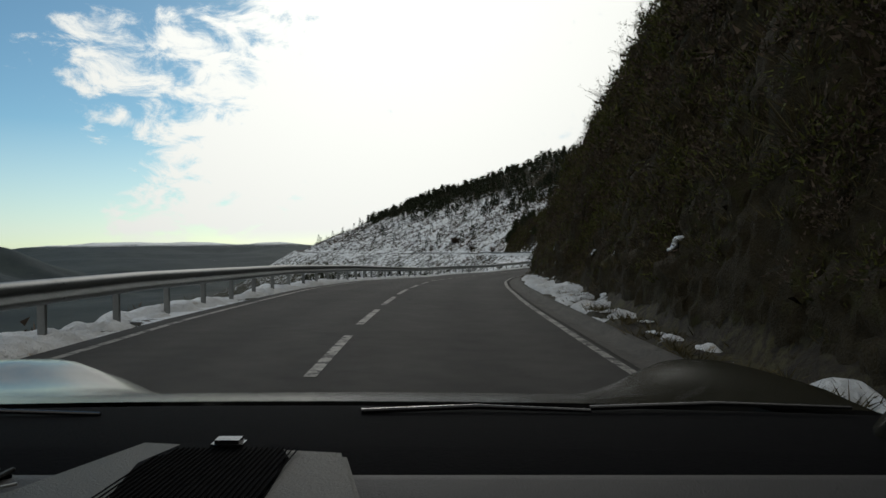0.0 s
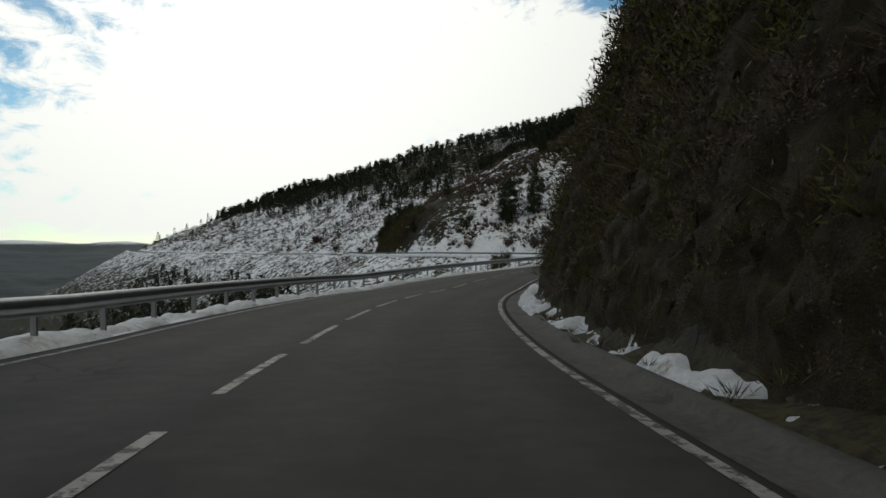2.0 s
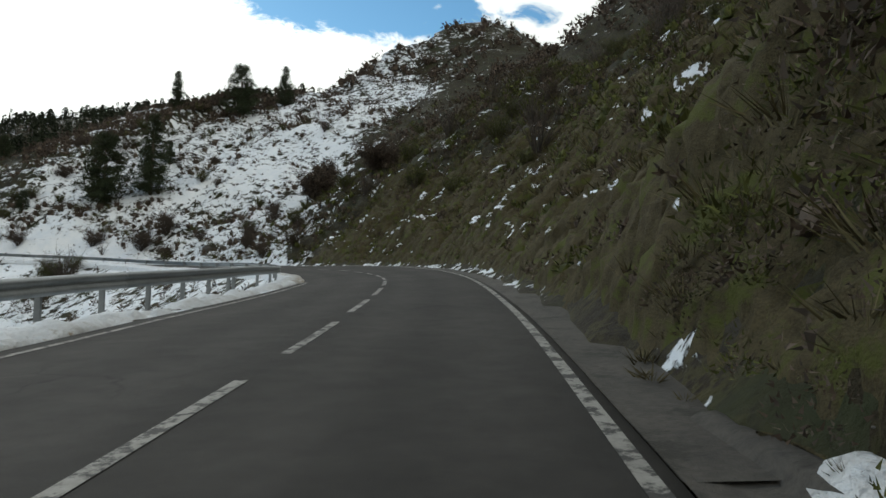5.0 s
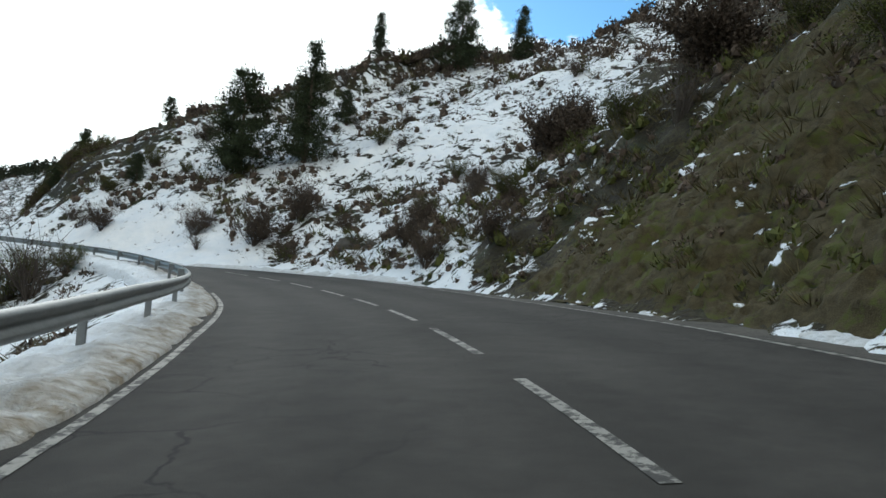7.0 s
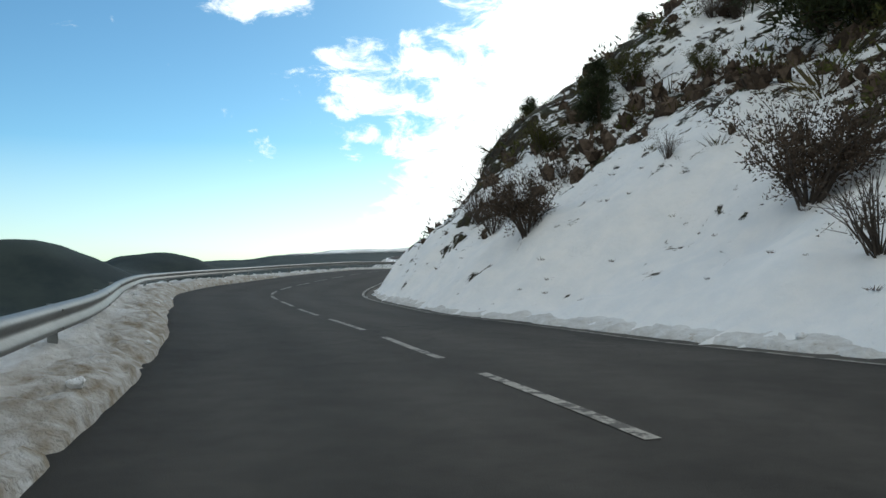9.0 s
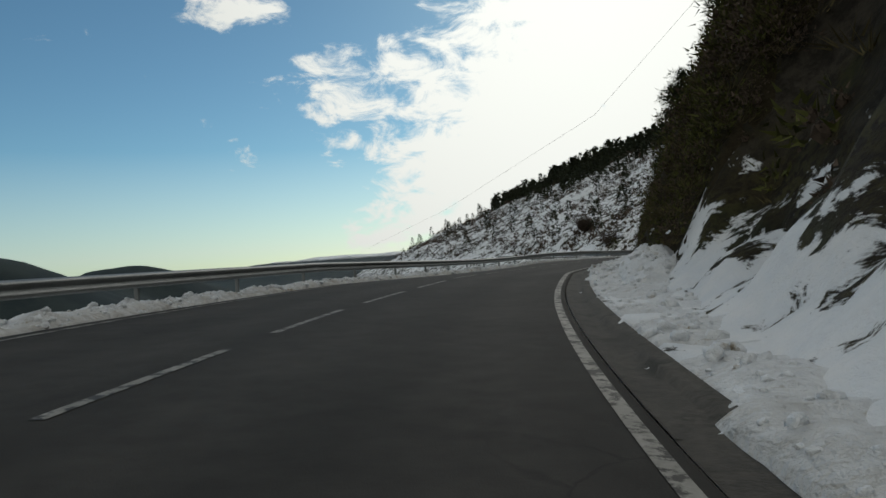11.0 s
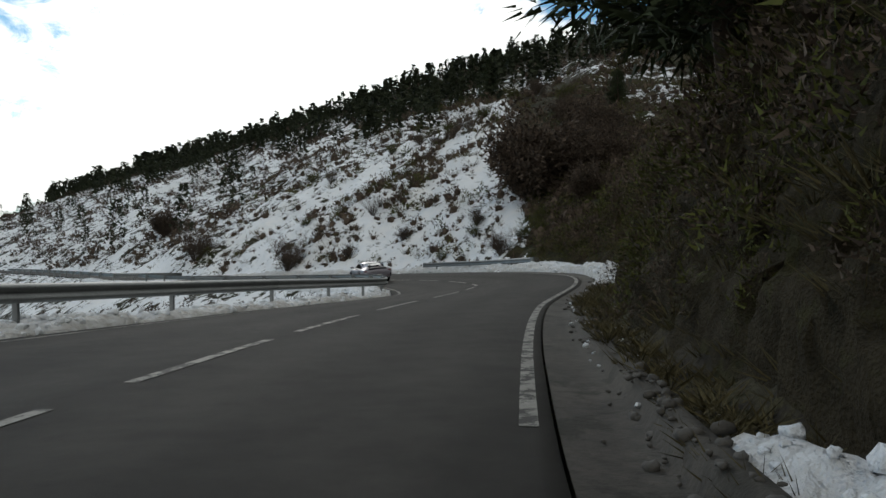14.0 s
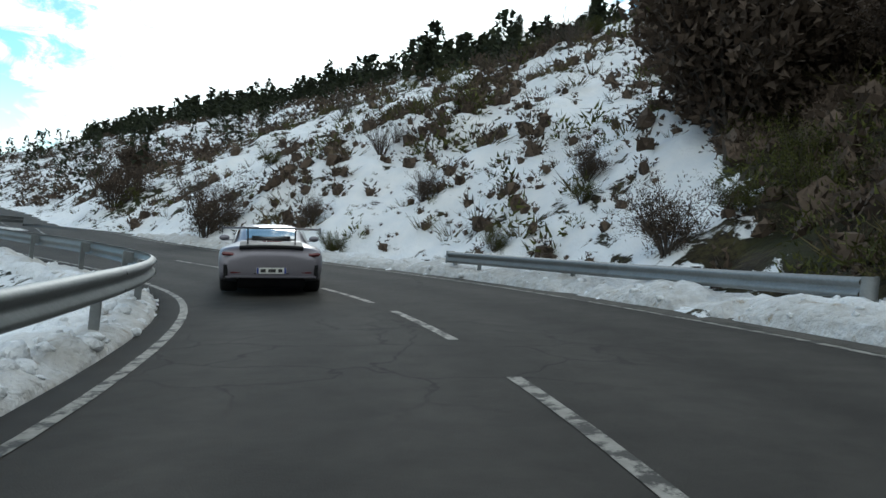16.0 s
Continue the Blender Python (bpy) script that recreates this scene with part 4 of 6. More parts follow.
def guardrail(u0, u1, lat, face, spacing, label, end_round=False, drop=0.0):
    """A W-beam rail on steel posts. face: +1 when its front looks to the right of the road line."""
    thing = empty("guardrail", Matrix.Identity(4), label, "guardrail", "guardrails along the road")
    s0, s1 = s_of(u0), s_of(u1)
    top = 0.46 - drop
    prof = [(d, z) for d, z in WAVE] + [(d - 0.006, z) for d, z in reversed(WAVE)]
    k = len(prof)
    bm = bmesh.new()
    bmesh.ops.create_icosphere(bm, subdivisions=1, radius=0.018)
    bolt_me = bpy.data.meshes.new("bolt")
    bm.to_mesh(bolt_me)
    bm.free()
    bolt_me.materials.append(M_BOLT)
    n_beam = max(1, int(round((s1 - s0) / 4.0)))
    for n in range(n_beam):
        a, b = s0 + (s1 - s0) * n / n_beam, s0 + (s1 - s0) * (n + 1) / n_beam + (0.25 if n < n_beam - 1 else 0)
        us = u_of(np.linspace(a, b, 6))
        shift = 0.004 * (n % 2)
        rows = np.stack([place(us, lat(us) + face * (d + shift), top + z) for d, z in prof], 1)
        idx = np.arange(6 * k).reshape(6, k)
        nx = np.roll(idx, -1, axis=1)
        q = np.stack([idx[:-1], nx[:-1], nx[1:], idx[1:]], -1).reshape(-1, 4)
        ob = np_part("beam", rows.reshape(-1, 3), q if face > 0 else q[:, ::-1], M_GALV, thing, "", True)
        # lap joint bolts
        for zz in (0.065, 0.245):
            p = place(u_of(b - 0.12), lat(u_of(b - 0.12)) + face * 0.084, top + zz)
            bo = new("bolt", bolt_me)
            bo.parent, bo.location = ob, p
    bm = bmesh.new()
    box(bm, -0.05, 0.05, -0.028, 0.028, -0.75, 0.74, 0.006)
    post_me = bpy.data.meshes.new("post")
    bm.to_mesh(post_me)
    bm.free()
    post_me.materials.append(M_GALV)
    bm = bmesh.new()
    box(bm, -0.07, 0.07, -0.05, 0.05, -0.11, 0.11, 0.008)
    spacer_me = bpy.data.meshes.new("spacer")
    bm.to_mesh(spacer_me)
    bm.free()
    spacer_me.materials.append(M_GALV)
    for s in np.arange(s0 + 0.3, s1 - 0.05, spacing):
        u = float(u_of(s))
        p = place(u, lat(np.array(u)) - face * 0.13, -drop)
        i = int(np.clip(np.searchsorted(RU, u), 0, len(RU) - 1))
        ang = math.degrees(math.atan2(TAN[i, 1], TAN[i, 0])) - 90
        po = new("post", post_me)
        po.parent, po.matrix_world = thing, pose(*p, 0, 0, ang)
        p2 = place(u, lat(np.array(u)) - face * 0.055, -drop)
        sp = new("spacer", spacer_me)
        sp.parent, sp.matrix_world = po, pose(p2[0], p2[1], p2[2] + 0.62, 0, 0, ang)
    if end_round:
        for s, sg in ((s0, -1), (s1, 1)):
            u = u_of(s)
            rows = []
            for a in np.linspace(0, math.pi, 8):
                uu = u_of(s + sg * 0.14 * math.sin(a))
                rows.append([place(uu, lat(uu) - face * (0.12 - 0.12 * math.cos(a)) + face * 0.05, top + z) for z in (-0.01, 0.32)])
            rows = np.array(rows)
            idx = np.arange(16).reshape(8, 2)
            q = np.stack([idx[:-1, 0], idx[:-1, 1], idx[1:, 1], idx[1:, 0]], -1)
            np_part("end_shoe", rows.reshape(-1, 3), q, M_GALV, thing, "rounded steel rail end", True)
    return thing


def rail_ends(a, b):
    """Road parameters and distances of two places."""
    i, lat = nearest(np.array([a[0], b[0]]), np.array([a[1], b[1]]))
    return RU[i], lat


guardrail(-3, 5.9, lambda u: -left_w(u) - np.interp(u, [2.9, 3.4, 4.3, 4.9], [0.65, 0.9, 1.2, 1.4]), 1, 2.0, "weathered galvanised guardrail on closely set posts above the valley")
guardrail(5.9, 11.4, lambda u: -left_w(u) - np.interp(u, [5.9, 6.8, 7.3, 8.4, 9.0, 9.8, 10.3, 11.4], [1.4, 1.3, 0.9, 0.8, 0.65, 1.1, 1.2, 0.9]), 1, 4.0, "curved galvanised guardrail standing in deep snow")
guardrail(11.4, 22, lambda u: -left_w(u) - np.interp(u, [11.4, 15, 15.8, 16.3, 17.5, 18.5], [0.9, 0.8, 0.7, 0.5, 0.55, 0.8]), 1, 4.0, "galvanised guardrail with a snow bank at its foot")
(ru, rl) = rail_ends((41.9, 262.5), (37.8, 273.0))
guardrail(ru[0], ru[1], lambda u: np.interp(u, ru, rl), -1, 2.6, "short galvanised guardrail below the snowy hillside", True, 0.1)


# ---- plants ----
def unit(v):
    return v / np.maximum(np.linalg.norm(v, axis=-1, keepdims=True), 1e-9)


def leaf_tris(centres, directions, length, width):
    """Slender triangles, each from its centre along its direction."""
    n = len(centres)
    side = unit(np.cross(directions, RNG.normal(size=(n, 3))))
    w = (width * RNG.uniform(0.6, 1.3, n))[:, None]
    le = (length * RNG.uniform(0.6, 1.35, n))[:, None]
    v = np.stack([centres - side * w, centres + side * w, centres + directions * le], 1)
    return v.reshape(-1, 3), np.arange(n * 3).reshape(-1, 3)


def tuft(kind, n):
    """Triangles of one plant of unit size, standing at the origin."""
    if kind == "grass":
        a = RNG.uniform(0, 2 * np.pi, n)
        r = RNG.uniform(0, 0.45, n) ** 0.8
        c = np.stack([np.cos(a) * r, np.sin(a) * r, RNG.uniform(0, 0.15, n)], 1)
        d = unit(np.stack([np.cos(a) * (0.5 + r), np.sin(a) * (0.5 + r), RNG.uniform(0.25, 1.1, n)], 1))
        return c, d
    q = unit(RNG.normal(size=(n, 3)) * [1, 1, 0.9])
    q[:, 2] = np.abs(q[:, 2])
    r = RNG.uniform(0.25, 1.0, n) ** 0.5
    lobes = 1 + 0.3 * np.sin(3 * np.arctan2(q[:, 1], q[:, 0]) + RNG.uniform(0, 6)) + 0.2 * np.sin(5 * q[:, 2] + RNG.uniform(0, 6))
    c = q * (r * lobes)[:, None] * [0.5, 0.5, 0.75]
    d = unit(q + RNG.normal(size=(n, 3)) * 0.7 + [0, 0, 0.35])
    return c, d


def core_tris(fine):
    """The dense, uneven heart of a bush of unit size, as loose triangles."""
    bm = bmesh.new()
    bmesh.ops.create_icosphere(bm, subdivisions=2 if fine else 1, radius=1)
    v = np.array([q.co[:] for q in bm.verts])
    f = np.array([[q.index for q in face.verts] for face in bm.faces])
    bm.free()
    v = v * (1 + RNG.uniform(-0.45, 0.35, (len(v), 1))) * [0.3, 0.3, 0.38] + [0, 0, 0.12]
    return v[f].reshape(-1, 3)


def scatter(name, places, sizes, kind, n, leaf, material, label, category, core=0):
    """Many small plants in one mesh."""
    protos = [tuft(kind, n) for _ in range(14)]
    V = []
    pick = RNG.integers(0, 14, len(places))
    turn = RNG.uniform(0, 2 * np.pi, len(places))
    for k in range(14):
        sel = np.where(pick == k)[0]
        if not len(sel):
            continue
        c, d = protos[k]
        ca, sa = np.cos(turn[sel]), np.sin(turn[sel])
        R = np.zeros((len(sel), 3, 3))
        R[:, 0, 0], R[:, 0, 1], R[:, 1, 0], R[:, 1, 1], R[:, 2, 2] = ca, -sa, sa, ca, 1
        C = np.einsum("nij,mj->nmi", R, c) * sizes[sel][:, None, None] + places[sel][:, None, :]
        D = np.einsum("nij,mj->nmi", R, d)
        L = np.broadcast_to(sizes[sel][:, None] * leaf[0], C.shape[:2]).ravel()
        W = np.broadcast_to(sizes[sel][:, None] * leaf[1], C.shape[:2]).ravel()
        V.append(leaf_tris(C.reshape(-1, 3), D.reshape(-1, 3), L, W)[0])
        if core and kind == "shrub":
            V.append((np.einsum("nij,mj->nmi", R, core_tris(core > 1)) * sizes[sel][:, None, None] + places[sel][:, None, :]).reshape(-1, 3))
    V = np.concatenate(V)
    ob = np_part(name, V, np.arange(len(V)).reshape(-1, 3), material)
    return tagged(ob, label, category, kind="stuff")


def sample(u0, u1, d0, d1, count, left=False):
    """Random places on the ground beside the road: positions, road parameter, distance beyond the verge."""
    s = RNG.uniform(s_of(u0), s_of(u1), count)
    u = u_of(s)
    d = RNG.uniform(d0, d1, count)
    lat = -(left_w(u) + SHOULDER + d) if left else right_w(u) + verge_w(u) + d
    p = place(u, lat)
    z, sn, uu, la = ground(p[:, 0], p[:, 1])
    ok = np.abs(la) > np.abs(lat) - 1.0
    p[:, 2] = z
    return p[ok], sn[ok], u[ok], d[ok]


def on_surface(u0, u1, d0, d1, count):
    """Places spread evenly over the sloping surface beside the road, with its normals."""
    X, Y, Z, U_, LAT = SURFACE
    P = np.stack([X, Y, Z], -1)
    a, b = P[1:, :-1] - P[:-1, :-1], P[:-1, 1:] - P[:-1, :-1]
    nr = np.cross(b, a)
    area = np.linalg.norm(nr, axis=-1)
    u = U_[:-1, :-1]
    d = LAT[:-1, :-1] - right_w(u) - verge_w(u)
    w = np.where((u > u0) & (u < u1) & (d > d0) & (d < d1), area, 0).ravel()
    pick = RNG.choice(len(w), count, p=w / w.sum())
    f, g = RNG.random((count, 1)), RNG.random((count, 1))
    p = P[:-1, :-1].reshape(-1, 3)[pick] + a.reshape(-1, 3)[pick] * f + b.reshape(-1, 3)[pick] * g
    return p, unit(nr.reshape(-1, 3)[pick]), u.ravel()[pick], d.ravel()[pick]


def overgrowth(u0, u1, reach, label, step=0.12, depth=1.0, skin=M_OVERGROWTH):
    """The tangle of roots, heather and dead growth that covers a cutting: a finely broken skin over the slope."""
    us = u_of(np.arange(s_of(u0), s_of(u1), step))
    d = np.r_[np.linspace(-0.15, reach * 0.8, 96), np.linspace(reach * 0.8, reach, 12)[1:]]
    Ug, Dg = np.meshgrid(us, d, indexing="ij")
    p = place(Ug, right_w(Ug) + verge_w(Ug) + Dg)
    p[..., 2] = ground(p[..., 0], p[..., 1])[0]
    a, b = np.gradient(p, axis=0), np.gradient(p, axis=1)
    nr = unit(np.cross(b, a))
    nr *= np.where(nr[..., 2:] < 0, -1, 1)
    along, up = s_of(Ug), p[..., 2] * 1.15
    big, mid, small = fbm(along / 1.7, up / 1.5, 3, 91), fbm(along / 0.55, up / 0.5, 3, 94), fbm(along / 0.2, up / 0.2, 2, 97)
    push = depth * (0.16 + 0.34 * np.abs(big) + 0.2 * np.abs(mid)) + 0.09 * small
    fade = np.clip((Dg + 0.15) / 0.5, 0, 1) * np.clip((reach - Dg) / 0.6, 0, 1) * np.clip((along - s_of(u0)) / 2, 0, 1) * np.clip((s_of(u1) - along) / 2, 0, 1)
    q = p + nr * (push * fade - 0.06)[..., None] + RNG.normal(size=p.shape) * 0.036 * fade[..., None]
    n, k = q.shape[:2]
    idx = np.arange(n * k).reshape(n, k)
    f = np.stack([idx[:-1, :-1], idx[:-1, 1:], idx[1:, 1:], idx[1:, :-1]], -1).reshape(-1, 4)
    return tagged(np_part("overgrowth", q.reshape(-1, 3), f, skin), label, "undergrowth", kind="stuff")


overgrowth(-1.2, 5.2, 7.0, "dark tangle of roots and dead growth over the cutting")
overgrowth(11.7, 16.2, 7.0, "brown-green tangle of growth over the second cutting")
overgrowth(5.0, 8.02, 10.0, "tangle of dead grass and heather on the brown slope", 0.14, 0.6, M_TANGLE)


def undergrowth():
    # dark cuttings: dense dead grass, broom and heather
    for u0, u1, n in ((-1.2, 5.3, 6400), (11.7, 16.6, 5200)):
        for near, (d0, d1, m) in enumerate(((1.5, 9, int(n * 0.6)), (0.05, 3.6, int(n * 0.95)))):
            p, nr, u, d = on_surface(u0, u1, d0, d1, m)
            k = RNG.random(len(p))
            sz = RNG.uniform(0.4, 1.1, len(p)) * np.interp(d, [0, 1, 3, 16], [0.45, 0.9, 1.1, 1.5])
            p = p + nr * (0.16 + 0.16 * sz)[:, None] - [0, 0, 0.12] * sz[:, None]
            many, fine = (90, 0.7) if near else (44, 1.2)
            scatter("dead_grass", p[k < 0.3], sz[k < 0.3] * 0.8, "grass", many // 2, (0.6, 0.02 * fine), M_GRASS, "dense dead grass hanging on the steep roadside cutting", "grass")
            scatter("heather", p[(k >= 0.3) & (k < 0.7)], sz[(k >= 0.3) & (k < 0.7)], "shrub", many, (0.15 * fine, 0.036 * fine), M_SHRUB, "dark brown heather covering the cutting", "heather")
            scatter("broom", p[k >= 0.7], sz[k >= 0.7] * 1.15, "shrub", many, (0.19 * fine, 0.028 * fine), M_BROOM, "olive-green broom covering the cutting", "broom")
        # short grass and rubble between the gutter and the slope
        p, sn, u, d = sample(u0 if u0 < 5 else 14.2, min(u1, 15.8), -0.75, 0.3, 700)
        scatter("dead_grass", p, RNG.uniform(0.12, 0.32, len(p)), "grass", 22, (0.7, 0.03), M_GRASS, "short dead grass along the gutter", "grass")
        # larger bushes that break the outline
        p, nr, u, d = on_surface(u0, u1, 0.9, 9, 420)
        sz = RNG.uniform(0.8, 2.2, len(p)) * np.interp(d, [0, 2, 6, 13], [0.5, 0.8, 1.0, 1.2])
        p = p + nr * (0.15 * sz)[:, None] - [0, 0, 0.15] * sz[:, None]
        k = RNG.random(len(p))
        scatter("scrub", p[k < 0.6], sz[k < 0.6], "shrub", 230, (0.1, 0.02), M_SHRUB, "dark bushy scrub hanging over the cutting", "scrub")
        scatter("scrub", p[k >= 0.6], sz[k >= 0.6], "shrub", 230, (0.11, 0.016), M_BROOM, "green bushy scrub hanging over the cutting", "scrub")
    # open brown slope
    p, sn, u, d = sample(5.0, 8.6, 0.2, 34, 6400)
    k = RNG.random(len(p))
    sz = RNG.uniform(0.3, 0.95, len(p)) * np.interp(d, [0, 3, 40], [0.5, 0.9, 1.6])
    scatter("dead_grass", p[k < 0.5], sz[k < 0.5], "grass", 24, (0.75, 0.03), M_GRASS, "dead grass tufts on the brown slope", "grass")
    scatter("heather", p[(k >= 0.5) & (k < 0.8)], sz[(k >= 0.5) & (k < 0.8)], "shrub", 34, (0.24, 0.06), M_SHRUB, "brown heather on the slope", "heather", 1)
    scatter("broom", p[k >= 0.8], sz[k >= 0.8] * 1.3, "shrub", 38, (0.26, 0.045), M_BROOM, "olive-green broom bushes on the slope", "broom", 1)
    # snowy hillsides: dark clumps that stick out of the snow
    for u0, u1, d1, n, near_road in ((8.3, 11.9, 60, 5200, 3), (8.3, 10.2, 15, 1500, 2.5), (16.4, 21.5, 75, 8000, 1.5), (16.4, 18.5, 20, 2000, 1.5)):
        p, sn, u, d = sample(u0, u1, 0.5, d1, n)
        near_road = near_road * np.interp(u, [8.3, 8.9, 9.3, 9.6, 10.4, 11.2, 16], [0.1, 0.3, 1.8, 2.4, 1.5, 0.6, 0.5])
        m = fbm(p[:, 0] / 3.0, p[:, 1] / 3.0, 3, 41) + 0.4 * RNG.normal(size=len(p))
        keep = (m > np.where((u < 9.3) & (d < 12), -0.25, -0.05)) & (d > near_road * RNG.uniform(0.5, 1.4, len(p)))
        p, d = p[keep], d[keep]
        k = RNG.random(len(p))
        sz = (0.2 + 1.15 * RNG.random(len(p)) ** 2.8) * np.interp(d, [0, 10, 40, 90], [0.85, 1.0, 1.25, 1.9])
        scatter("heather", p[k < 0.65], sz[k < 0.65], "shrub", 30, (0.24, 0.06), M_SHRUB, "dark heather clumps sticking out of the snow", "heather", 1)
        scatter("dead_grass", p[(k >= 0.65) & (k < 0.88)], sz[(k >= 0.65) & (k < 0.88)], "grass", 22, (0.75, 0.03), M_GRASS, "dead grass tufts in the snow", "grass")
        scatter("broom", p[k >= 0.88], sz[k >= 0.88] * 1.25, "shrub", 60, (0.22, 0.04), M_BROOM, "green broom clumps in the snow", "broom")
    # dark scrub that fills the gully beside the second snowy hillside
    p, sn, u, d = sample(16.0, 17.6, 1.0, 42, 2600)
    p = p[p[:, 0] > 44.5 + 0.33 * (p[:, 1] - 270)]
    sz = RNG.uniform(0.4, 1.5, len(p))
    k = RNG.random(len(p))
    scatter("scrub", p[k < 0.6], sz[k < 0.6], "shrub", 110, (0.13, 0.025), M_SHRUB, "dark scrub filling the gully", "scrub", 1)
    scatter("broom", p[k >= 0.6], sz[k >= 0.6], "shrub", 110, (0.13, 0.022), M_BROOM, "olive-green broom filling the gully", "broom")
    # scrub on the ridge over the open slope
    p, sn, u, d = sample(5.5, 8.8, 38, 95, 1500)
    scatter("far_scrub", p, RNG.uniform(0.6, 2.4, len(p)), "shrub", 30, (0.28, 0.1), M_SHRUB, "brown scrub along the ridge", "scrub")
    p, sn, u, d = sample(11.0, 13.6, 18, 60, 700)
    scatter("far_scrub", p, RNG.uniform(0.5, 2.0, len(p)), "shrub", 40, (0.24, 0.08), M_SHRUB, "dark scrub in the snow above the second cutting", "scrub", 1)
    p, sn, u, d = sample(8.9, 12.2, 44, 120, 1600)
    scatter("far_scrub", p, RNG.uniform(0.6, 2.2, len(p)), "shrub", 30, (0.28, 0.1), M_SHRUB, "dark scrub over the top of the snowy hill", "scrub")
    p, sn, u, d = sample(8.6, 16.2, 80, 165, 2600)
    p = p[(p[:, 0] > 112) & (p[:, 1] < 285)]
    scatter("far_scrub", p, RNG.uniform(0.8, 3.2, len(p)), "shrub", 34, (0.26, 0.09), M_SHRUB, "dark scrub over the mountain top", "scrub", 1)
    # small tufts that pierce the smooth snow at the foot of the hill
    p, sn, u, d = sample(8.9, 10.8, 1.2, 9, 150)
    scatter("dead_grass", p, RNG.uniform(0.08, 0.32, len(p)) * RNG.uniform(0.5, 1, len(p)), "grass", 24, (0.6, 0.05), M_SHRUB, "small dark tufts that pierce the smooth snow", "grass")
    # farther hillsides
    p, sn, u, d = sample(20.5, 26, 1, 140, 2600)
    scatter("far_scrub", p, RNG.uniform(0.8, 2.2, len(p)), "shrub", 24, (0.3, 0.12), M_SHRUB, "scrub scattered over the far snowy slope", "scrub")
    # valley side below the guardrail
    p, sn, u, d = sample(-1, 20, 0.8, 26, 3600, left=True)
    k = RNG.random(len(p))
    sz = RNG.uniform(0.25, 0.9, len(p))
    scatter("heather", p[k < 0.6], sz[k < 0.6], "shrub", 36, (0.26, 0.07), M_SHRUB, "dark heather on the slope below the guardrail", "heather")
    scatter("dead_grass", p[k >= 0.6], sz[k >= 0.6], "grass", 22, (0.75, 0.03), M_GRASS, "dead grass on the slope below the guardrail", "grass")


undergrowth()


def stem_mesh(paths, sides=5):
    """Tapered round stems along paths of (point, radius)."""
    V, Fq, b = [], [], 0
    for path in paths:
        pts = np.array([p for p, _ in path], float)
        rad = np.array([r for _, r in path], float)
        t = unit(np.gradient(pts, axis=0))
        ref = np.where(np.abs(t[:, 2:3]) > 0.9, [[1.0, 0, 0]], [[0, 0, 1.0]])
        a = unit(np.cross(t, ref))
        c = np.cross(t, a)
        ang = np.arange(sides) * 2 * np.pi / sides
        ring = pts[:, None] + rad[:, None, None] * (np.cos(ang)[None, :, None] * a[:, None] + np.sin(ang)[None, :, None] * c[:, None])
        n = len(pts)
        idx = b + np.arange(n * sides).reshape(n, sides)
        nx = np.roll(idx, -1, axis=1)
        V.append(ring.reshape(-1, 3))
        Fq.append(np.stack([idx[:-1], nx[:-1], nx[1:], idx[1:]], -1).reshape(-1, 4))
        b += n * sides
    return np.concatenate(V), np.concatenate(Fq)


def make_pine(height, spread, bare, seed, label, slim=False):
    """A pine: tapered trunk, whorls of limbs, and needles in many small sprays with gaps between them."""
    rng = np.random.default_rng(seed)
    thing = empty("pine_tree", Matrix.Identity(4), label, "pine tree", "pines on the hillside")
    lean = rng.normal(size=2) * 0.03
    paths = [[((lean[0] * h, lean[1] * h, h - 0.6 if h == 0 else h), max(0.02, 0.028 * height * (1 - h / height) ** 0.8)) for h in np.linspace(0, height * 0.98, 8)]]
    C, D = [], []
    levels = int(height * 2.1)
    for n in range(levels):
        f = bare + (1 - bare) * (n + rng.uniform(-0.3, 0.3)) / levels
        f = float(np.clip(f, bare, 0.985))
        h = f * height
        reach = spread * ((1 - f) ** (0.8 if slim else 0.5)) * (0.55 + 0.45 * min(1, (f - bare) / 0.16 + 0.35)) + 0.15
        for b in range(rng.integers(5, 8)):
            a = rng.uniform(0, 2 * np.pi)
            r = reach * rng.uniform(0.5, 1.12)
            rise = rng.uniform(-0.12, 0.35) * r
            p0 = np.array([lean[0] * h, lean[1] * h, h])
            p1 = p0 + [np.cos(a) * r * 0.55, np.sin(a) * r * 0.55, rise * 0.3]
            p2 = p0 + [np.cos(a) * r, np.sin(a) * r, rise]
            paths.append([(p0, 0.012 * height * 0.25 + 0.006), (p1, 0.012), (p2, 0.004)])
            for k in np.linspace(0.25, 1.0, max(3, int(r * 5))):
                c = p0 + (p2 - p0) * k + rng.normal(size=3) * [0.09, 0.09, 0.05] * (1 + r * 0.4)
                m = 26
                q = rng.normal(size=(m, 3))
                C.append(c + q * 0.15)
                D.append(unit(q + [np.cos(a) * 0.7, np.sin(a) * 0.7, 0.45]))
    C, D = np.concatenate(C), np.concatenate(D)
    v, f = stem_mesh(paths)
    np_part("trunk", v, f, M_BARK, thing, "", True)
    v, f = leaf_tris(C, D, np.full(len(C), 0.27), np.full(len(C), 0.032))
    np_part("crown", v, f, M_PINE, thing)
    return thing


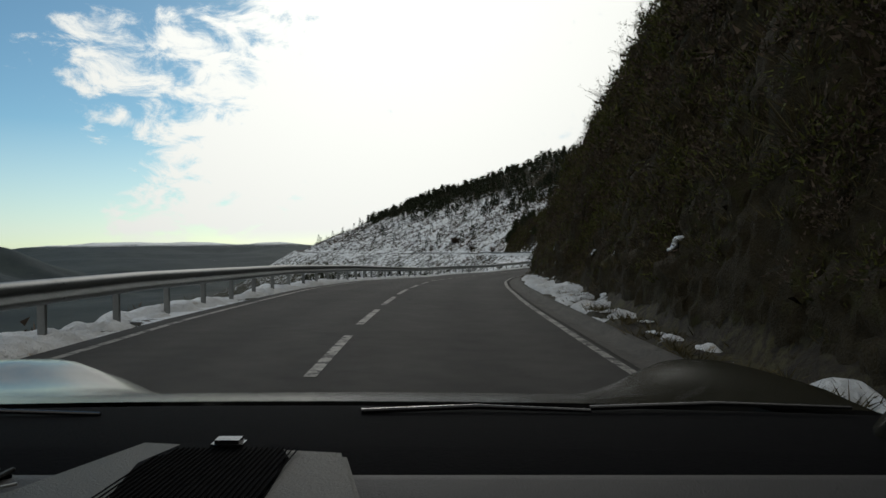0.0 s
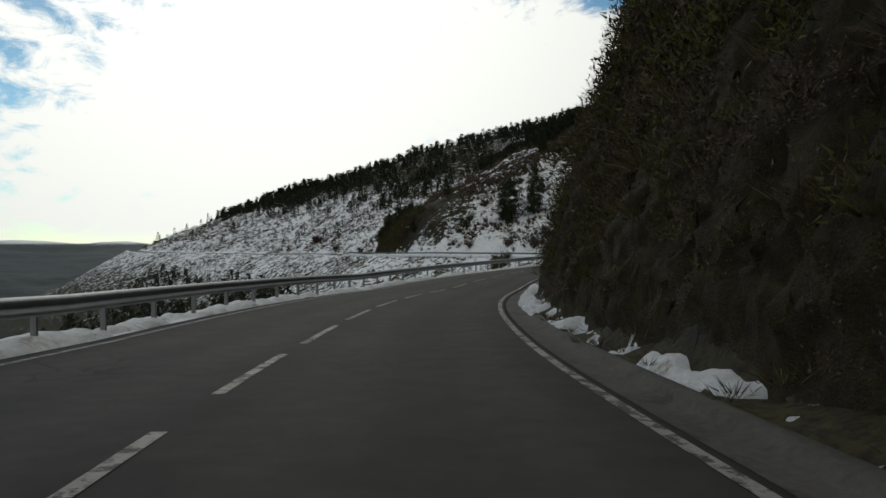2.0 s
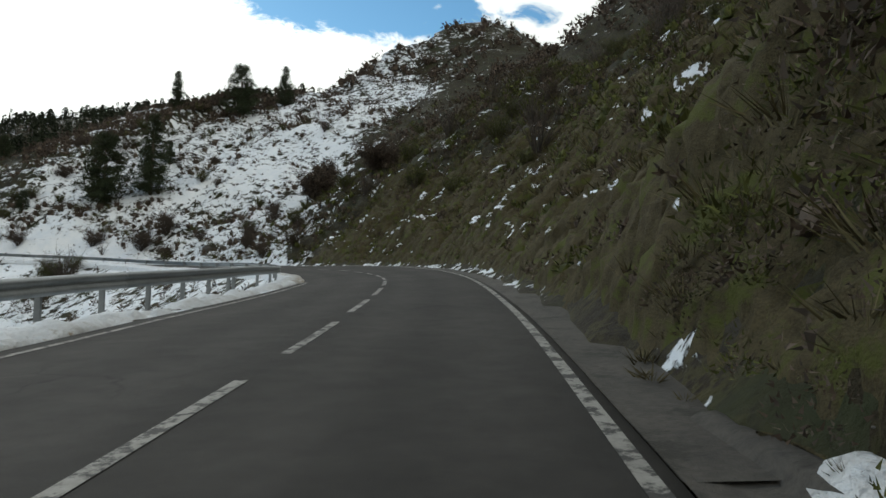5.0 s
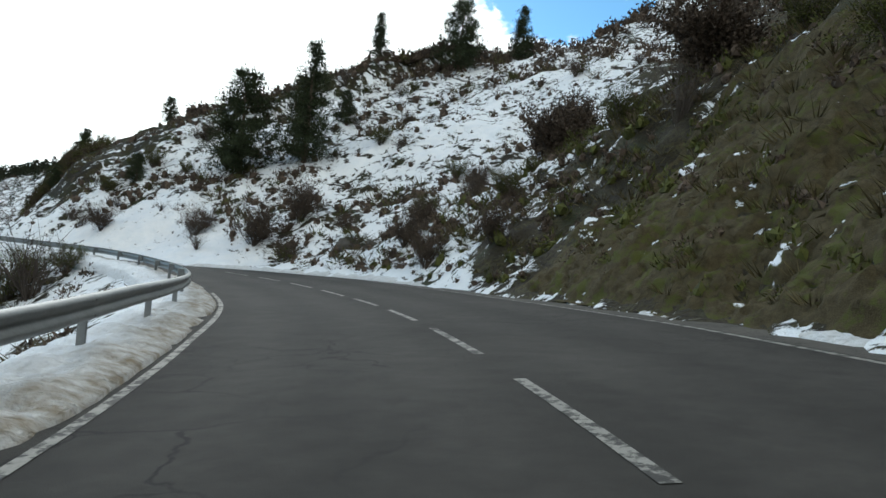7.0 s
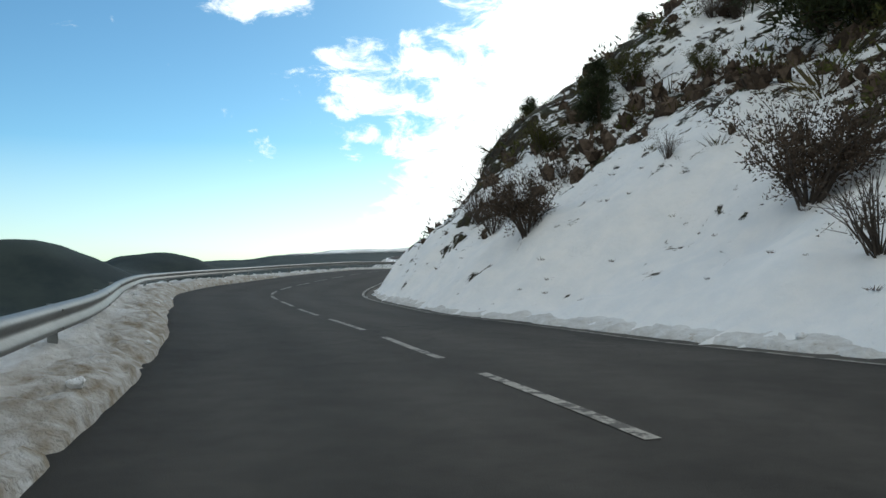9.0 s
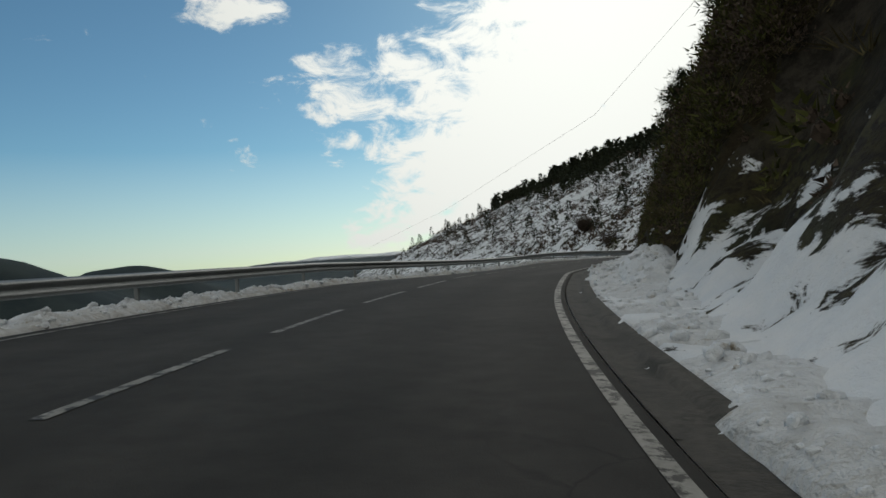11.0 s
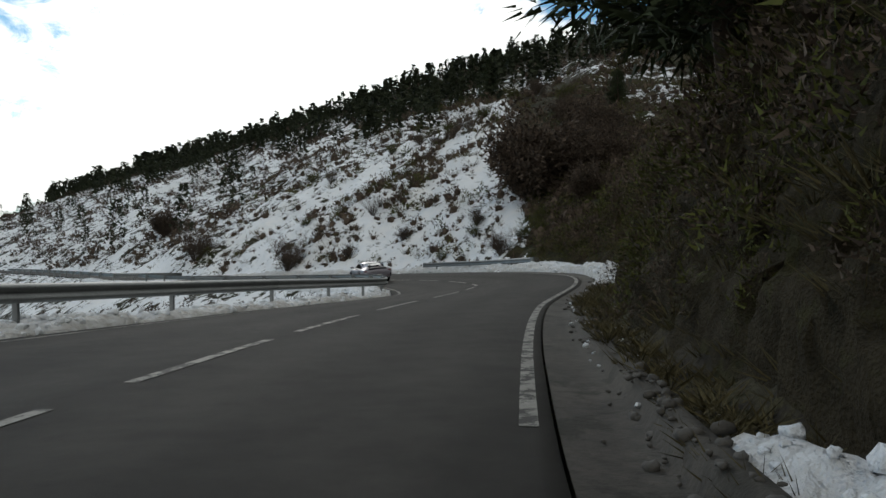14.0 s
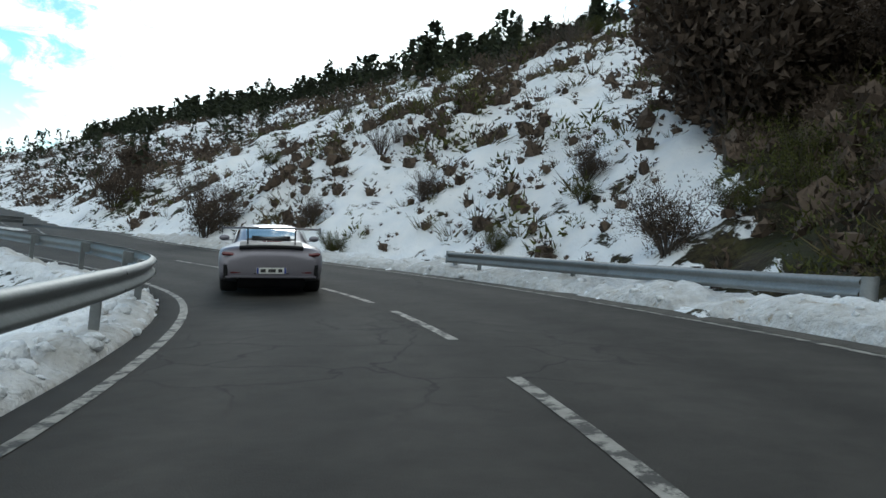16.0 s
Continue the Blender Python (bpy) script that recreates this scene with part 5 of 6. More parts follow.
def make_shrub(size, seed, leafy, label, category="shrub", group="shrubs on the hillside", stems=30, leaf=(0.042, 0.011)):
    """A bush of many thin stems, some bare, some with small leaves."""
    rng = np.random.default_rng(seed)
    thing = empty("shrub", Matrix.Identity(4), label, category, group)
    paths, C, D = [], [], []
    for n in range(stems):
        a, tilt = rng.uniform(0, 2 * np.pi), rng.uniform(0.1, 0.95)
        L = size * rng.uniform(0.55, 1.1)
        d = np.array([np.cos(a) * tilt, np.sin(a) * tilt, 1.0])
        d /= np.linalg.norm(d)
        p0 = np.array([np.cos(a), np.sin(a), 0]) * rng.uniform(0, 0.12) * size
        p1, p2 = p0 + d * L * 0.5, p0 + d * L + rng.normal(size=3) * 0.08 * size
        paths.append([(p0 - d * 0.15, 0.014 * size), (p1, 0.009 * size), (p2, 0.003 * size)])
        for j in range(4):
            k = rng.uniform(0.2, 0.95)
            s = p0 + (p2 - p0) * k
            e = s + (d + rng.normal(size=3) * 0.55) * L * 0.28
            paths.append([(s, 0.006 * size), (e, 0.002 * size)])
            m = int(leafy * 32)
            if m:
                q = rng.normal(size=(m, 3))
                C.append(s + (e - s) * rng.uniform(0.1, 1.1, (m, 1)) + q * 0.05 * size)
                D.append(unit(q + d))
    v, f = stem_mesh(paths, 3)
    np_part("branchwork", v, f, M_TWIG, thing)
    if C:
        C, D = np.concatenate(C), np.concatenate(D)
        v, f = leaf_tris(C, D, np.full(len(C), leaf[0] * size), np.full(len(C), leaf[1] * size))
        np_part("foliage", v, f, M_SHRUB if seed % 2 else M_BROOM, thing)
    return thing


def ground_z(x, y):
    return float(ground(np.array([x]), np.array([y]))[0][0])


def plant(proto, spots, first=True):
    """Stands copies of a plant on the ground; spots: x, y, scale."""
    for n, (x, y, s) in enumerate(spots):
        m = Matrix.Translation((x, y, ground_z(x, y) - 0.05)) @ Matrix.Rotation((x * 7 + y * 3) % 6.28, 4, "Z") @ Matrix.Scale(s, 4)
        if n == 0 and first:
            proto.matrix_world = m
        else:
            c = copy_thing(proto, m)
            c.matrix_basis = m


def stand(x, y, top):
    """Height over the ground of a tree whose top is known."""
    return top - ground_z(x, y)


pine_tall = make_pine(9.0, 2.6, 0.04, 1, "tall dark green pine standing in the snow", True)
plant(pine_tall, [(60.1, 154.8, stand(60.1, 154.8, 22.4) / 9), (95.7, 185.2, stand(95.7, 185.2, 43.0) / 9), (157.9, 227.6, stand(157.9, 227.6, 68.0) / 9), (73.4, 185.3, stand(73.4, 185.3, 37.2) / 9), (66.6, 344.0, 0.95), (58.0, 352.0, 0.80)])
pine_round = make_pine(8.0, 3.0, 0.04, 2, "broad bushy pine on the snowy slope")
plant(pine_round, [(54.5, 157.0, stand(54.5, 157.0, 19.0) / 8), (83.6, 180.0, stand(83.6, 180.0, 39.8) / 8), (65.5, 164.2, 0.50), (45.3, 161.4, 0.37), (62.3, 289.1, 0.45), (46.1, 190.3, 0.50), (81.3, 216.0, 0.60)])
pine_cliff = make_pine(5.5, 2.0, 0.25, 3, "slender pine leaning over the edge of the cutting")
plant(pine_cliff, [(31.4, 213.6, 0.95), (34.3, 201.6, 1.00), (30.8, 225.5, 1.15), (33.3, 233.5, 1.30), (33.6, 225.0, 0.9), (36.6, 230.0, 0.85), (35.6, 191.6, 0.80), (38.6, 224.1, 0.90), (42.0, 235.7, 0.80), (34.7, 181.4, 0.60)])

bush = make_shrub(1.5, 11, 1.5, "dense brown winter bush in the snow")
bush_green = make_shrub(1.4, 12, 1.6, "dense olive-green bush on the slope")
bush_bare = make_shrub(1.9, 13, 0.12, "bare twiggy bush with a few dead leaves", "bush")
thicket = make_shrub(4.4, 15, 1.8, "huge dark round bush in the gully", "bush", "large bushes", 70, (0.05, 0.022))
plant(thicket, [(46.6, 274.0, 1.20), (51.8, 279.5, 0.5), (53.3, 276.5, 0.55), (50.0, 273.0, 0.4), (56.5, 285.0, 0.6), (57.5, 291.0, 0.5), (49.5, 278.0, 0.75), (50.5, 270.5, 0.60), (11.5, 338.0, 0.75), (55.0, 279.0, 0.60), (47.5, 266.5, 0.45), (74.7, 131.7, 0.83), (78.2, 136.3, 0.69), (72.9, 114.7, 0.69)])
spots = [[], [], []]
# single bushes: place and height
for n, (x, y, h) in enumerate(((55.3, 141.2, 3.4), (44.6, 165.1, 1.8), (40.9, 157.4, 2.0), (58.8, 142.3, 3.6), (66.9, 123.0, 1.8), (51.1, 147.1, 2.7), (46.5, 163.5, 2.2), (41.8, 156.0, 1.7), (43.8, 152.8, 2.4), (69.0, 124.2, 1.0),
                               (61.8, 120.2, 2.0), (53.5, 158.5, 2.4), (44.3, 157.6, 1.3), (62.1, 125.0, 1.9), (43.0, 160.5, 1.8), (63.3, 116.0, 2.0), (69.9, 139.1, 1.8), (48.2, 152.3, 0.9), (57.1, 137.5, 1.9), (49.7, 161.1, 1.5),
                               (70.3, 135.0, 2.2), (67.0, 153.2, 2.1), (51.5, 143.4, 1.6), (61.3, 137.1, 1.6), (73.5, 132.6, 1.7), (68.6, 131.8, 2.2), (65.3, 131.9, 1.9), (64.9, 120.6, 1.0), (63.7, 128.1, 2.2), (60.7, 131.4, 1.2),
                               (28.8, 287.4, 3.2), (45.3, 268.6, 1.4), (36.6, 288.6, 2.0), (42.3, 268.9, 1.8), (44.6, 267.3, 1.5), (33.7, 283.5, 1.3), (42.0, 274.0, 0.8), (34.5, 307.9, 2.4), (38.1, 281.8, 1.4), (34.7, 280.0, 1.1),
                               (42.8, 275.8, 1.5), (39.7, 275.0, 0.9), (40.4, 289.4, 1.1), (19.2, 305.5, 4.2), (30.8, 294.1, 1.0), (41.5, 291.2, 1.1), (43.7, 268.6, 1.0), (37.4, 289.8, 1.2))):
    spots[n % 5 % 3].append((x, y, h / (1.8, 1.7, 2.2)[n % 5 % 3]))
for u0, u1, d0, d1, n in ((8.5, 11.6, 16, 45, 26), (16.9, 20.5, 20, 50, 34), (5.5, 8.4, 6, 30, 60)):
    p, sn, u, d = sample(u0, u1, d0, d1, n)
    for k in range(len(p)):
        spots[k % 3].append((p[k, 0], p[k, 1], RNG.uniform(0.5, 1.25) * (1.35 if u0 == 5.5 else 1)))
# bushes along the upper edge of the cuttings
for u0, u1, n in ((-1, 5.0, 44), (11.8, 15.8, 34)):
    p, sn, u, d = sample(u0, u1, 4.5, 10, n)
    for k in range(len(p)):
        spots[k % 3].append((p[k, 0], p[k, 1], RNG.uniform(0.7, 1.5)))
# bare bushes that hang on the face of the cuttings
for u0, u1, n in ((0, 4.8, 16), (11.9, 15.6, 14)):
    p, nr, u, d = on_surface(u0, u1, 0.8, 4.5, n)
    for k in range(len(p)):
        q = p[k] + nr[k] * 0.15
        spots[2].append((q[0], q[1], RNG.uniform(0.5, 0.9)))
# bushes below the guardrail at the bends
for x, y, s in ((44.3, 126.4, 1.7), (43.0, 127.5, 1.5), (45.4, 128.6, 1.0), (42.2, 125.0, 1.3), (43.6, 129.6, 1.2)):
    spots[1 + int(x * 10) % 2].append((x, y, s))
p, sn, u, d = sample(5.6, 7.4, 1.6, 6, 8, left=True)
for k in range(len(p)):
    spots[1 + k % 2].append((p[k, 0], p[k, 1], RNG.uniform(0.6, 1.0)))
p, sn, u, d = sample(15.5, 18.6, 1.6, 5, 8, left=True)
for k in range(len(p)):
    spots[1 + k % 2].append((p[k, 0], p[k, 1], RNG.uniform(0.5, 0.9)))
plant(bush, spots[0])
plant(bush_green, spots[1])
plant(bush_bare, spots[2])


def conifers(name, pts, size, n, leaf, label):
    """Small conifers in one mesh: dense cones of short sprays with an uneven outline."""
    V = []
    pick = RNG.integers(0, 10, len(pts))
    for k in range(10):
        sel = pick == k
        h = RNG.uniform(0.03, 1, n) ** 0.85
        a = RNG.uniform(0, 2 * np.pi, n)
        r = 0.31 * (1 - h) ** 0.75 * RNG.uniform(0.25, 1.1, n) * (1 + 0.2 * np.sin(3 * a + k)) + 0.012
        c = np.stack([np.cos(a) * r * 0.7, np.sin(a) * r * 0.7, h], 1)
        d = unit(np.stack([np.cos(a), np.sin(a), RNG.uniform(-0.5, 0.6, n)], 1))
        C = c[None] * size[sel][:, None, None] + pts[sel][:, None, :]
        D = np.broadcast_to(d[None], C.shape).reshape(-1, 3)
        L = np.repeat(size[sel], n) * leaf
        V.append(leaf_tris(C.reshape(-1, 3), D, L, L * 0.5)[0])
    V = np.concatenate(V)
    tagged(np_part(name, V, np.arange(len(V)).reshape(-1, 3), M_PINE_FAR), label, "forest", kind="stuff")


def far_forest():
    """Conifers that cover the upper slopes and the valley, too many to count."""
    p1, s1, u1, d1 = sample(13.5, 21, 40, 190, 6000)
    p2, s2, u2, d2 = sample(20.5, 31, 14, 260, 5600)
    m1 = (0.6 * fbm(p1[:, 0] / 30, p1[:, 1] / 30, 3, 61) + (d1 - 98) / 30) > 0
    m2 = (fbm(p2[:, 0] / 34, p2[:, 1] / 34, 3, 63) + (d2 - 54) / 40) > 0
    p3, s3, u3, d3 = sample(20, 30, 4, 60, 150)
    p4, s4, u4, d4 = sample(-2, 24, 22, 150, 1500, left=True)
    p5, s5, u5, d5 = sample(14.4, 17.6, 34, 150, 900)
    m5 = (p5[:, 1] > 290) & (p5[:, 0] > 80) & (p5[:, 2] > 27)
    near = np.concatenate([p1[m1], p3])
    near = near[(near[:, 0] < 75) | (near[:, 1] > 300)]
    near = np.concatenate([near[np.hypot(near[:, 0] - 40, near[:, 1] - 200) > 24], p5[m5]])
    conifers("far_forest", near, RNG.uniform(3.6, 7.8, len(near)), 100, 0.095, "dark conifer forest along the ridge")
    rest = np.concatenate([p2[m2], p4])
    conifers("far_forest", rest, RNG.uniform(3.5, 8.0, len(rest)), 84, 0.14, "dark conifers on the far slopes and in the valley")


far_forest()


# ---- stones at the foot of the cuttings ----
def stones():
    V, Fq, b = [], [], 0
    bm = bmesh.new()
    bmesh.ops.create_icosphere(bm, subdivisions=1, radius=1)
    base = np.array([v.co[:] for v in bm.verts])
    faces = np.array([[v.index for v in f.verts] for f in bm.faces])
    bm.free()
    p, sn, u, d = sample(-0.5, 5.2, -0.1, 1.4, 260)
    q, sn, u, d = sample(13.2, 15.8, -0.1, 1.6, 240)
    pts = np.concatenate([p, q])
    sizes = RNG.uniform(0.02, 0.09, len(pts))
    for k in range(len(pts)):
        s = sizes[k] * RNG.uniform(0.6, 1.2, 3) * [1, 1, 0.7]
        v = base * (1 + 0.25 * fbm(base[:, 0] * 1.7 + k, base[:, 1] * 1.7 + base[:, 2], 2, 71))[:, None] * s
        V.append(v + pts[k] + [0, 0, s[2] * 0.3])
        Fq.append(faces + b)
        b += len(base)
    tagged(np_part("stones", np.concatenate(V), np.concatenate(Fq), M_STONE), "loose grey stones fallen from the cutting", "stones", kind="stuff")


stones()


def lump(name, x, y, size, flat, material, seed, detail=3, rough=0.3):
    """An uneven lump half sunk in the ground."""
    bm = bmesh.new()
    bmesh.ops.create_icosphere(bm, subdivisions=detail, radius=1)
    v = np.array([q.co[:] for q in bm.verts])
    f = np.array([[q.index for q in face.verts] for face in bm.faces])
    bm.free()
    v = v * (1 + rough * fbm(v[:, 0] * 1.6 + seed * 3.1, v[:, 1] * 1.6 + v[:, 2] * 1.3, 4, 80))[:, None] * np.array([1, 0.8, flat]) * size
    a = seed * 1.7
    v = v @ np.array([[math.cos(a), math.sin(a), 0], [-math.sin(a), math.cos(a), 0], [0, 0, 1]])
    return v + [x, y, ground_z(x, y) + 0.25 * flat * size], f


def boulder(x, y, size, seed):
    """A broken block of rock, its faces cut by random planes."""
    rng = np.random.default_rng(seed)
    bm = bmesh.new()
    bmesh.ops.create_icosphere(bm, subdivisions=4, radius=1)
    v = np.array([q.co[:] for q in bm.verts])
    f = np.array([[q.index for q in face.verts] for face in bm.faces])
    bm.free()
    cut = unit(rng.normal(size=(13, 3)) * [1, 1, 0.8])
    depth = rng.uniform(0.38, 0.7, 13)
    r = np.min(np.where(v @ cut.T > 0.05, depth / np.maximum(v @ cut.T, 0.05), 9), axis=1)
    v = v * np.minimum(r, 1.1)[:, None] * (1 + 0.06 * fbm(v[:, 0] * 4, v[:, 1] * 4 + v[:, 2] * 3, 3, seed % 50))[:, None] * [1.0, 0.8, 0.75] * size
    return tagged(np_part("boulder", v + [x, y, ground_z(x, y) + 0.12 * size], f, M_STONE), "broken grey boulder with snow lying round it", "boulder", "boulders")


boulder(60.3, 131.5, 0.99, 5)
boulder(61.6, 130.2, 0.69, 8)


def snow_on_ledges():
    """Small heaps of snow caught on the ledges of the cuttings."""
    V, Fq, b = [], [], 0
    for u0, u1, d1, n, large in ((-0.6, 1.9, 0.4, 34, 1), (11.6, 12.9, 5, 26, 1.2), (5.6, 8.1, 3, 24, 0.9)):
        p, nr, u, d = on_surface(u0, u1, 0.05 if d1 > 1 else -0.7, d1, n)
        sz = RNG.uniform(0.05, 0.17, len(p)) * np.interp(d, [0, 1.2, 5], [1.2, 0.8, 0.9]) * large
        p = p + nr * ((0.6 if u0 > 11 else 0.32) * np.clip(d + 0.4, 0.1, 1))[:, None]
        level = unit(np.cross(nr, [0, 0, 1.0]))
        for k in range(len(p)):
            for j in range(7):
                v, f = lump("snow", p[k, 0], p[k, 1], sz[k] * RNG.uniform(0.25, 0.75), 0.5, M_SNOW, k * 5 + j, 2, 0.7)
                v = v - v.mean(0)
                v = v - 0.45 * np.outer(v @ nr[k], nr[k]) + 0.7 * np.outer(v @ level[k], level[k])
                V.append(v + p[k] + (RNG.normal() * level[k] + 0.5 * RNG.normal() * np.cross(nr[k], level[k])) * sz[k] * 1.1)
                Fq.append(f + b)
                b += len(v)
    tagged(np_part("snow_patches", np.concatenate(V), np.concatenate(Fq), M_SNOW, None, "", True), "small heaps of snow caught on the dark cutting", "snow", kind="stuff")


snow_on_ledges()


def snow_clods():
    """Broken clods that the plough left on the heaps and beside the gutter."""
    rng = np.random.default_rng(77)
    shapes = [lump("clod", 0, 0, 1, 0.7, M_SNOW, 90 + k, 2, 0.75) for k in range(8)]
    shapes = [(v - v.mean(0), f) for v, f in shapes]
    spots = []
    for tops, u, t in BANK_TOPS:
        w = np.interp(u, [8, 8.2, 10.9, 11.2, 13.8, 14, 16.5, 18], [0, 0.003, 0.012, 0.15, 0.2, 0.2, 0.09, 0])
        pick = rng.random(len(tops)) < w
        spots.append(tops[pick])
    u = rng.uniform(13.9, 15.4, 170)
    spots.append(place(u, right_w(u) + rng.uniform(0.55, 1.7, 170), 0.02))
    p = np.concatenate(spots)
    sz = 0.03 + 0.09 * rng.random(len(p)) ** 2.4
    sz[-170:] *= 0.45
    V, Fq, b = [], [], 0
    for k in range(len(p)):
        v, f = shapes[k % 8]
        a = rng.uniform(0, 6.28)
        turn = np.array([[math.cos(a), math.sin(a), 0], [-math.sin(a), math.cos(a), 0], [0, 0, 1]])
        V.append(v @ turn * sz[k] * rng.uniform(0.7, 1.2, 3) + p[k])
        Fq.append(f + b)
        b += len(v)
    tagged(np_part("snow_clods", np.concatenate(V), np.concatenate(Fq), M_SNOW, None, "", True), "broken clods of ploughed snow beside the road", "snow", kind="stuff")


snow_clods()


def gutter_debris():
    """Stones and lumps of earth that crumbled from the cutting onto the edge of the gutter."""
    rng = np.random.default_rng(78)
    shapes = [lump("stone", 0, 0, 1, 0.7, M_STONE, 190 + k, 2, 0.6) for k in range(6)]
    shapes = [(v - v.mean(0), f) for v, f in shapes]
    u = np.concatenate([rng.uniform(12.6, 14.4, 420), rng.uniform(14.2, 15.6, 160)])
    lat = right_w(u) + gutter_w(u) + 0.24 + rng.normal(size=len(u)) * 0.11
    p = place(u, lat, 0.03)
    sz = 0.012 + 0.045 * rng.random(len(p)) ** 2.2
    V, Fq, b = [], [], 0
    for k in range(len(p)):
        v, f = shapes[k % 6]
        V.append(v * sz[k] * rng.uniform(0.7, 1.3, 3) + p[k] + [0, 0, lip(u[k]) - 0.02 if lat[k] > right_w(u[k]) + gutter_w(u[k]) + 0.2 else -0.06])
        Fq.append(f + b)
        b += len(v)
    tagged(np_part("gutter_debris", np.concatenate(V), np.concatenate(Fq), M_STONE), "crumbled stones and earth along the edge of the gutter", "stones", kind="stuff")


gutter_debris()

# a heap of wet leaves lies in the lane
RNGL = np.random.default_rng(21)
n_leaf = 150
c = place(*([v[0] for v in (RU[nearest(np.array([23.6]), np.array([44.6]))[0]], nearest(np.array([23.6]), np.array([44.6]))[1])]), 0.03)
q = RNGL.normal(size=(n_leaf, 3)) * [0.2, 0.07, 0.012] + c + [0, 0, 0.012]
v, f = leaf_tris(q, unit(RNGL.normal(size=(n_leaf, 3)) * [1, 1, 0.25]), np.full(n_leaf, 0.09), np.full(n_leaf, 0.03))
tagged(np_part("leaf_litter", v, f, M_TWIG), "small heap of wet brown leaves on the asphalt", "leaves", kind="stuff")

# an overhead cable comes off the cutting, crosses the road and sinks into the valley
span = np.array([(35.2, 182.4, 9.6), (28.1, 191.9, 5.3), (18.8, 203.7, 3.3), (10.4, 214.1, 2.1), (-8.9, 240.6, -0.9), (-27.8, 263.7, -4.0), (-46.7, 286.8, -7.1), (-72, 317.6, -11.2), (-115, 370, -24), (-160, 425, -46)])
v, f = stem_mesh([[(p, 0.004) for p in span]], 5)
tagged(np_part("overhead_cable", v, f, M_CABLE), "thin black overhead cable slanting across the road", "cable")


# ---- cars ----
M_SILVER = mat("silver_paint", (0.22, 0.208, 0.235), 0.4, 0.4, vary=0.05, scale=3, coat=0.25)
M_BLACKGLOSS = mat("black_gloss", (0.012, 0.012, 0.013), 0.25, vary=0.1, coat=0.3)
M_BLACKSATIN = mat("black_satin", (0.014, 0.014, 0.015), 0.6, vary=0.2, scale=8, spec=0.25)
M_CARBON = mat("carbon_black", (0.02, 0.02, 0.02), 0.35, vary=0.3, scale=20, coat=0.4)
M_GLASS = mat("tinted_glass", (0.015, 0.018, 0.02), 0.06, vary=0.05, coat=1.0, spec=0.8)
M_RUBBER = mat("tyre_rubber", (0.018, 0.018, 0.018), 0.85, vary=0.3, scale=8, bump=0.3)
M_RIM = mat("dark_alloy", (0.09, 0.09, 0.095), 0.35, 0.8, vary=0.1)
M_LAMP = mat("red_lens", (0.12, 0.012, 0.014), 0.15, vary=0.1, coat=1.0)
M_PLATE = mat("plate_white", (0.7, 0.7, 0.66), 0.4, vary=0.05)
M_PLATE_BLUE = mat("plate_blue", (0.03, 0.06, 0.3), 0.4, vary=0.05)
M_INK = mat("plate_ink", (0.03, 0.03, 0.03), 0.5, vary=0.05)
M_STEEL = mat("exhaust_steel", (0.5, 0.5, 0.5), 0.25, 0.95, vary=0.15)
M_DARKPAINT = mat("dark_green_grey_paint", (0.02, 0.019, 0.014), 0.18, 0.0, vary=0.08, coat=0.0, spec=0.14)
M_DASH = mat("grey_brown_leather", (0.075, 0.069, 0.058), 0.6, vary=0.12, scale=14, bump=0.35, bump_scale=400, spec=0.3)
M_DASH2 = mat("dark_leather", (0.03, 0.028, 0.026), 0.65, vary=0.12, scale=14, bump=0.35, bump_scale=400, spec=0.3)
M_BLACKPLASTIC = mat("black_plastic", (0.004, 0.004, 0.0045), 0.9, vary=0.2, scale=10, bump=0.2, bump_scale=200, spec=0.03)
M_STITCH = mat("grey_thread", (0.4, 0.4, 0.38), 0.8, vary=0.1)


def loft(rows, mirror=True, closed=False):
    """Skins rows of points (half profiles, from the middle outwards) into a smooth quad sheet, mirrored across x = 0."""
    rows = np.asarray(rows, float)
    if mirror:
        rows = np.concatenate([rows[:, ::-1] * [-1, 1, 1], rows[:, 1:]], 1)
    n, k = rows.shape[:2]
    idx = np.arange(n * k).reshape(n, k)
    q = np.stack([idx[:-1, :-1], idx[1:, :-1], idx[1:, 1:], idx[:-1, 1:]], -1).reshape(-1, 4)
    return rows.reshape(-1, 3), q


def smooth_keys(y, keys):
    """Smooth interpolation of columns of keys over y."""
    keys = np.array(keys, float)
    i = np.clip(np.searchsorted(keys[:, 0], y) - 1, 0, len(keys) - 2)
    t = (y - keys[i, 0]) / (keys[i + 1, 0] - keys[i, 0])
    g = np.gradient(keys[:, 1:], keys[:, 0], axis=0)
    h = (keys[i + 1, 0] - keys[i, 0])[:, None]
    t = t[:, None]
    p0, p1, m0, m1 = keys[i, 1:], keys[i + 1, 1:], g[i] * h, g[i + 1] * h
    return (2 * t**3 - 3 * t**2 + 1) * p0 + (t**3 - 2 * t**2 + t) * m0 + (-2 * t**3 + 3 * t**2) * p1 + (t**3 - t**2) * m1


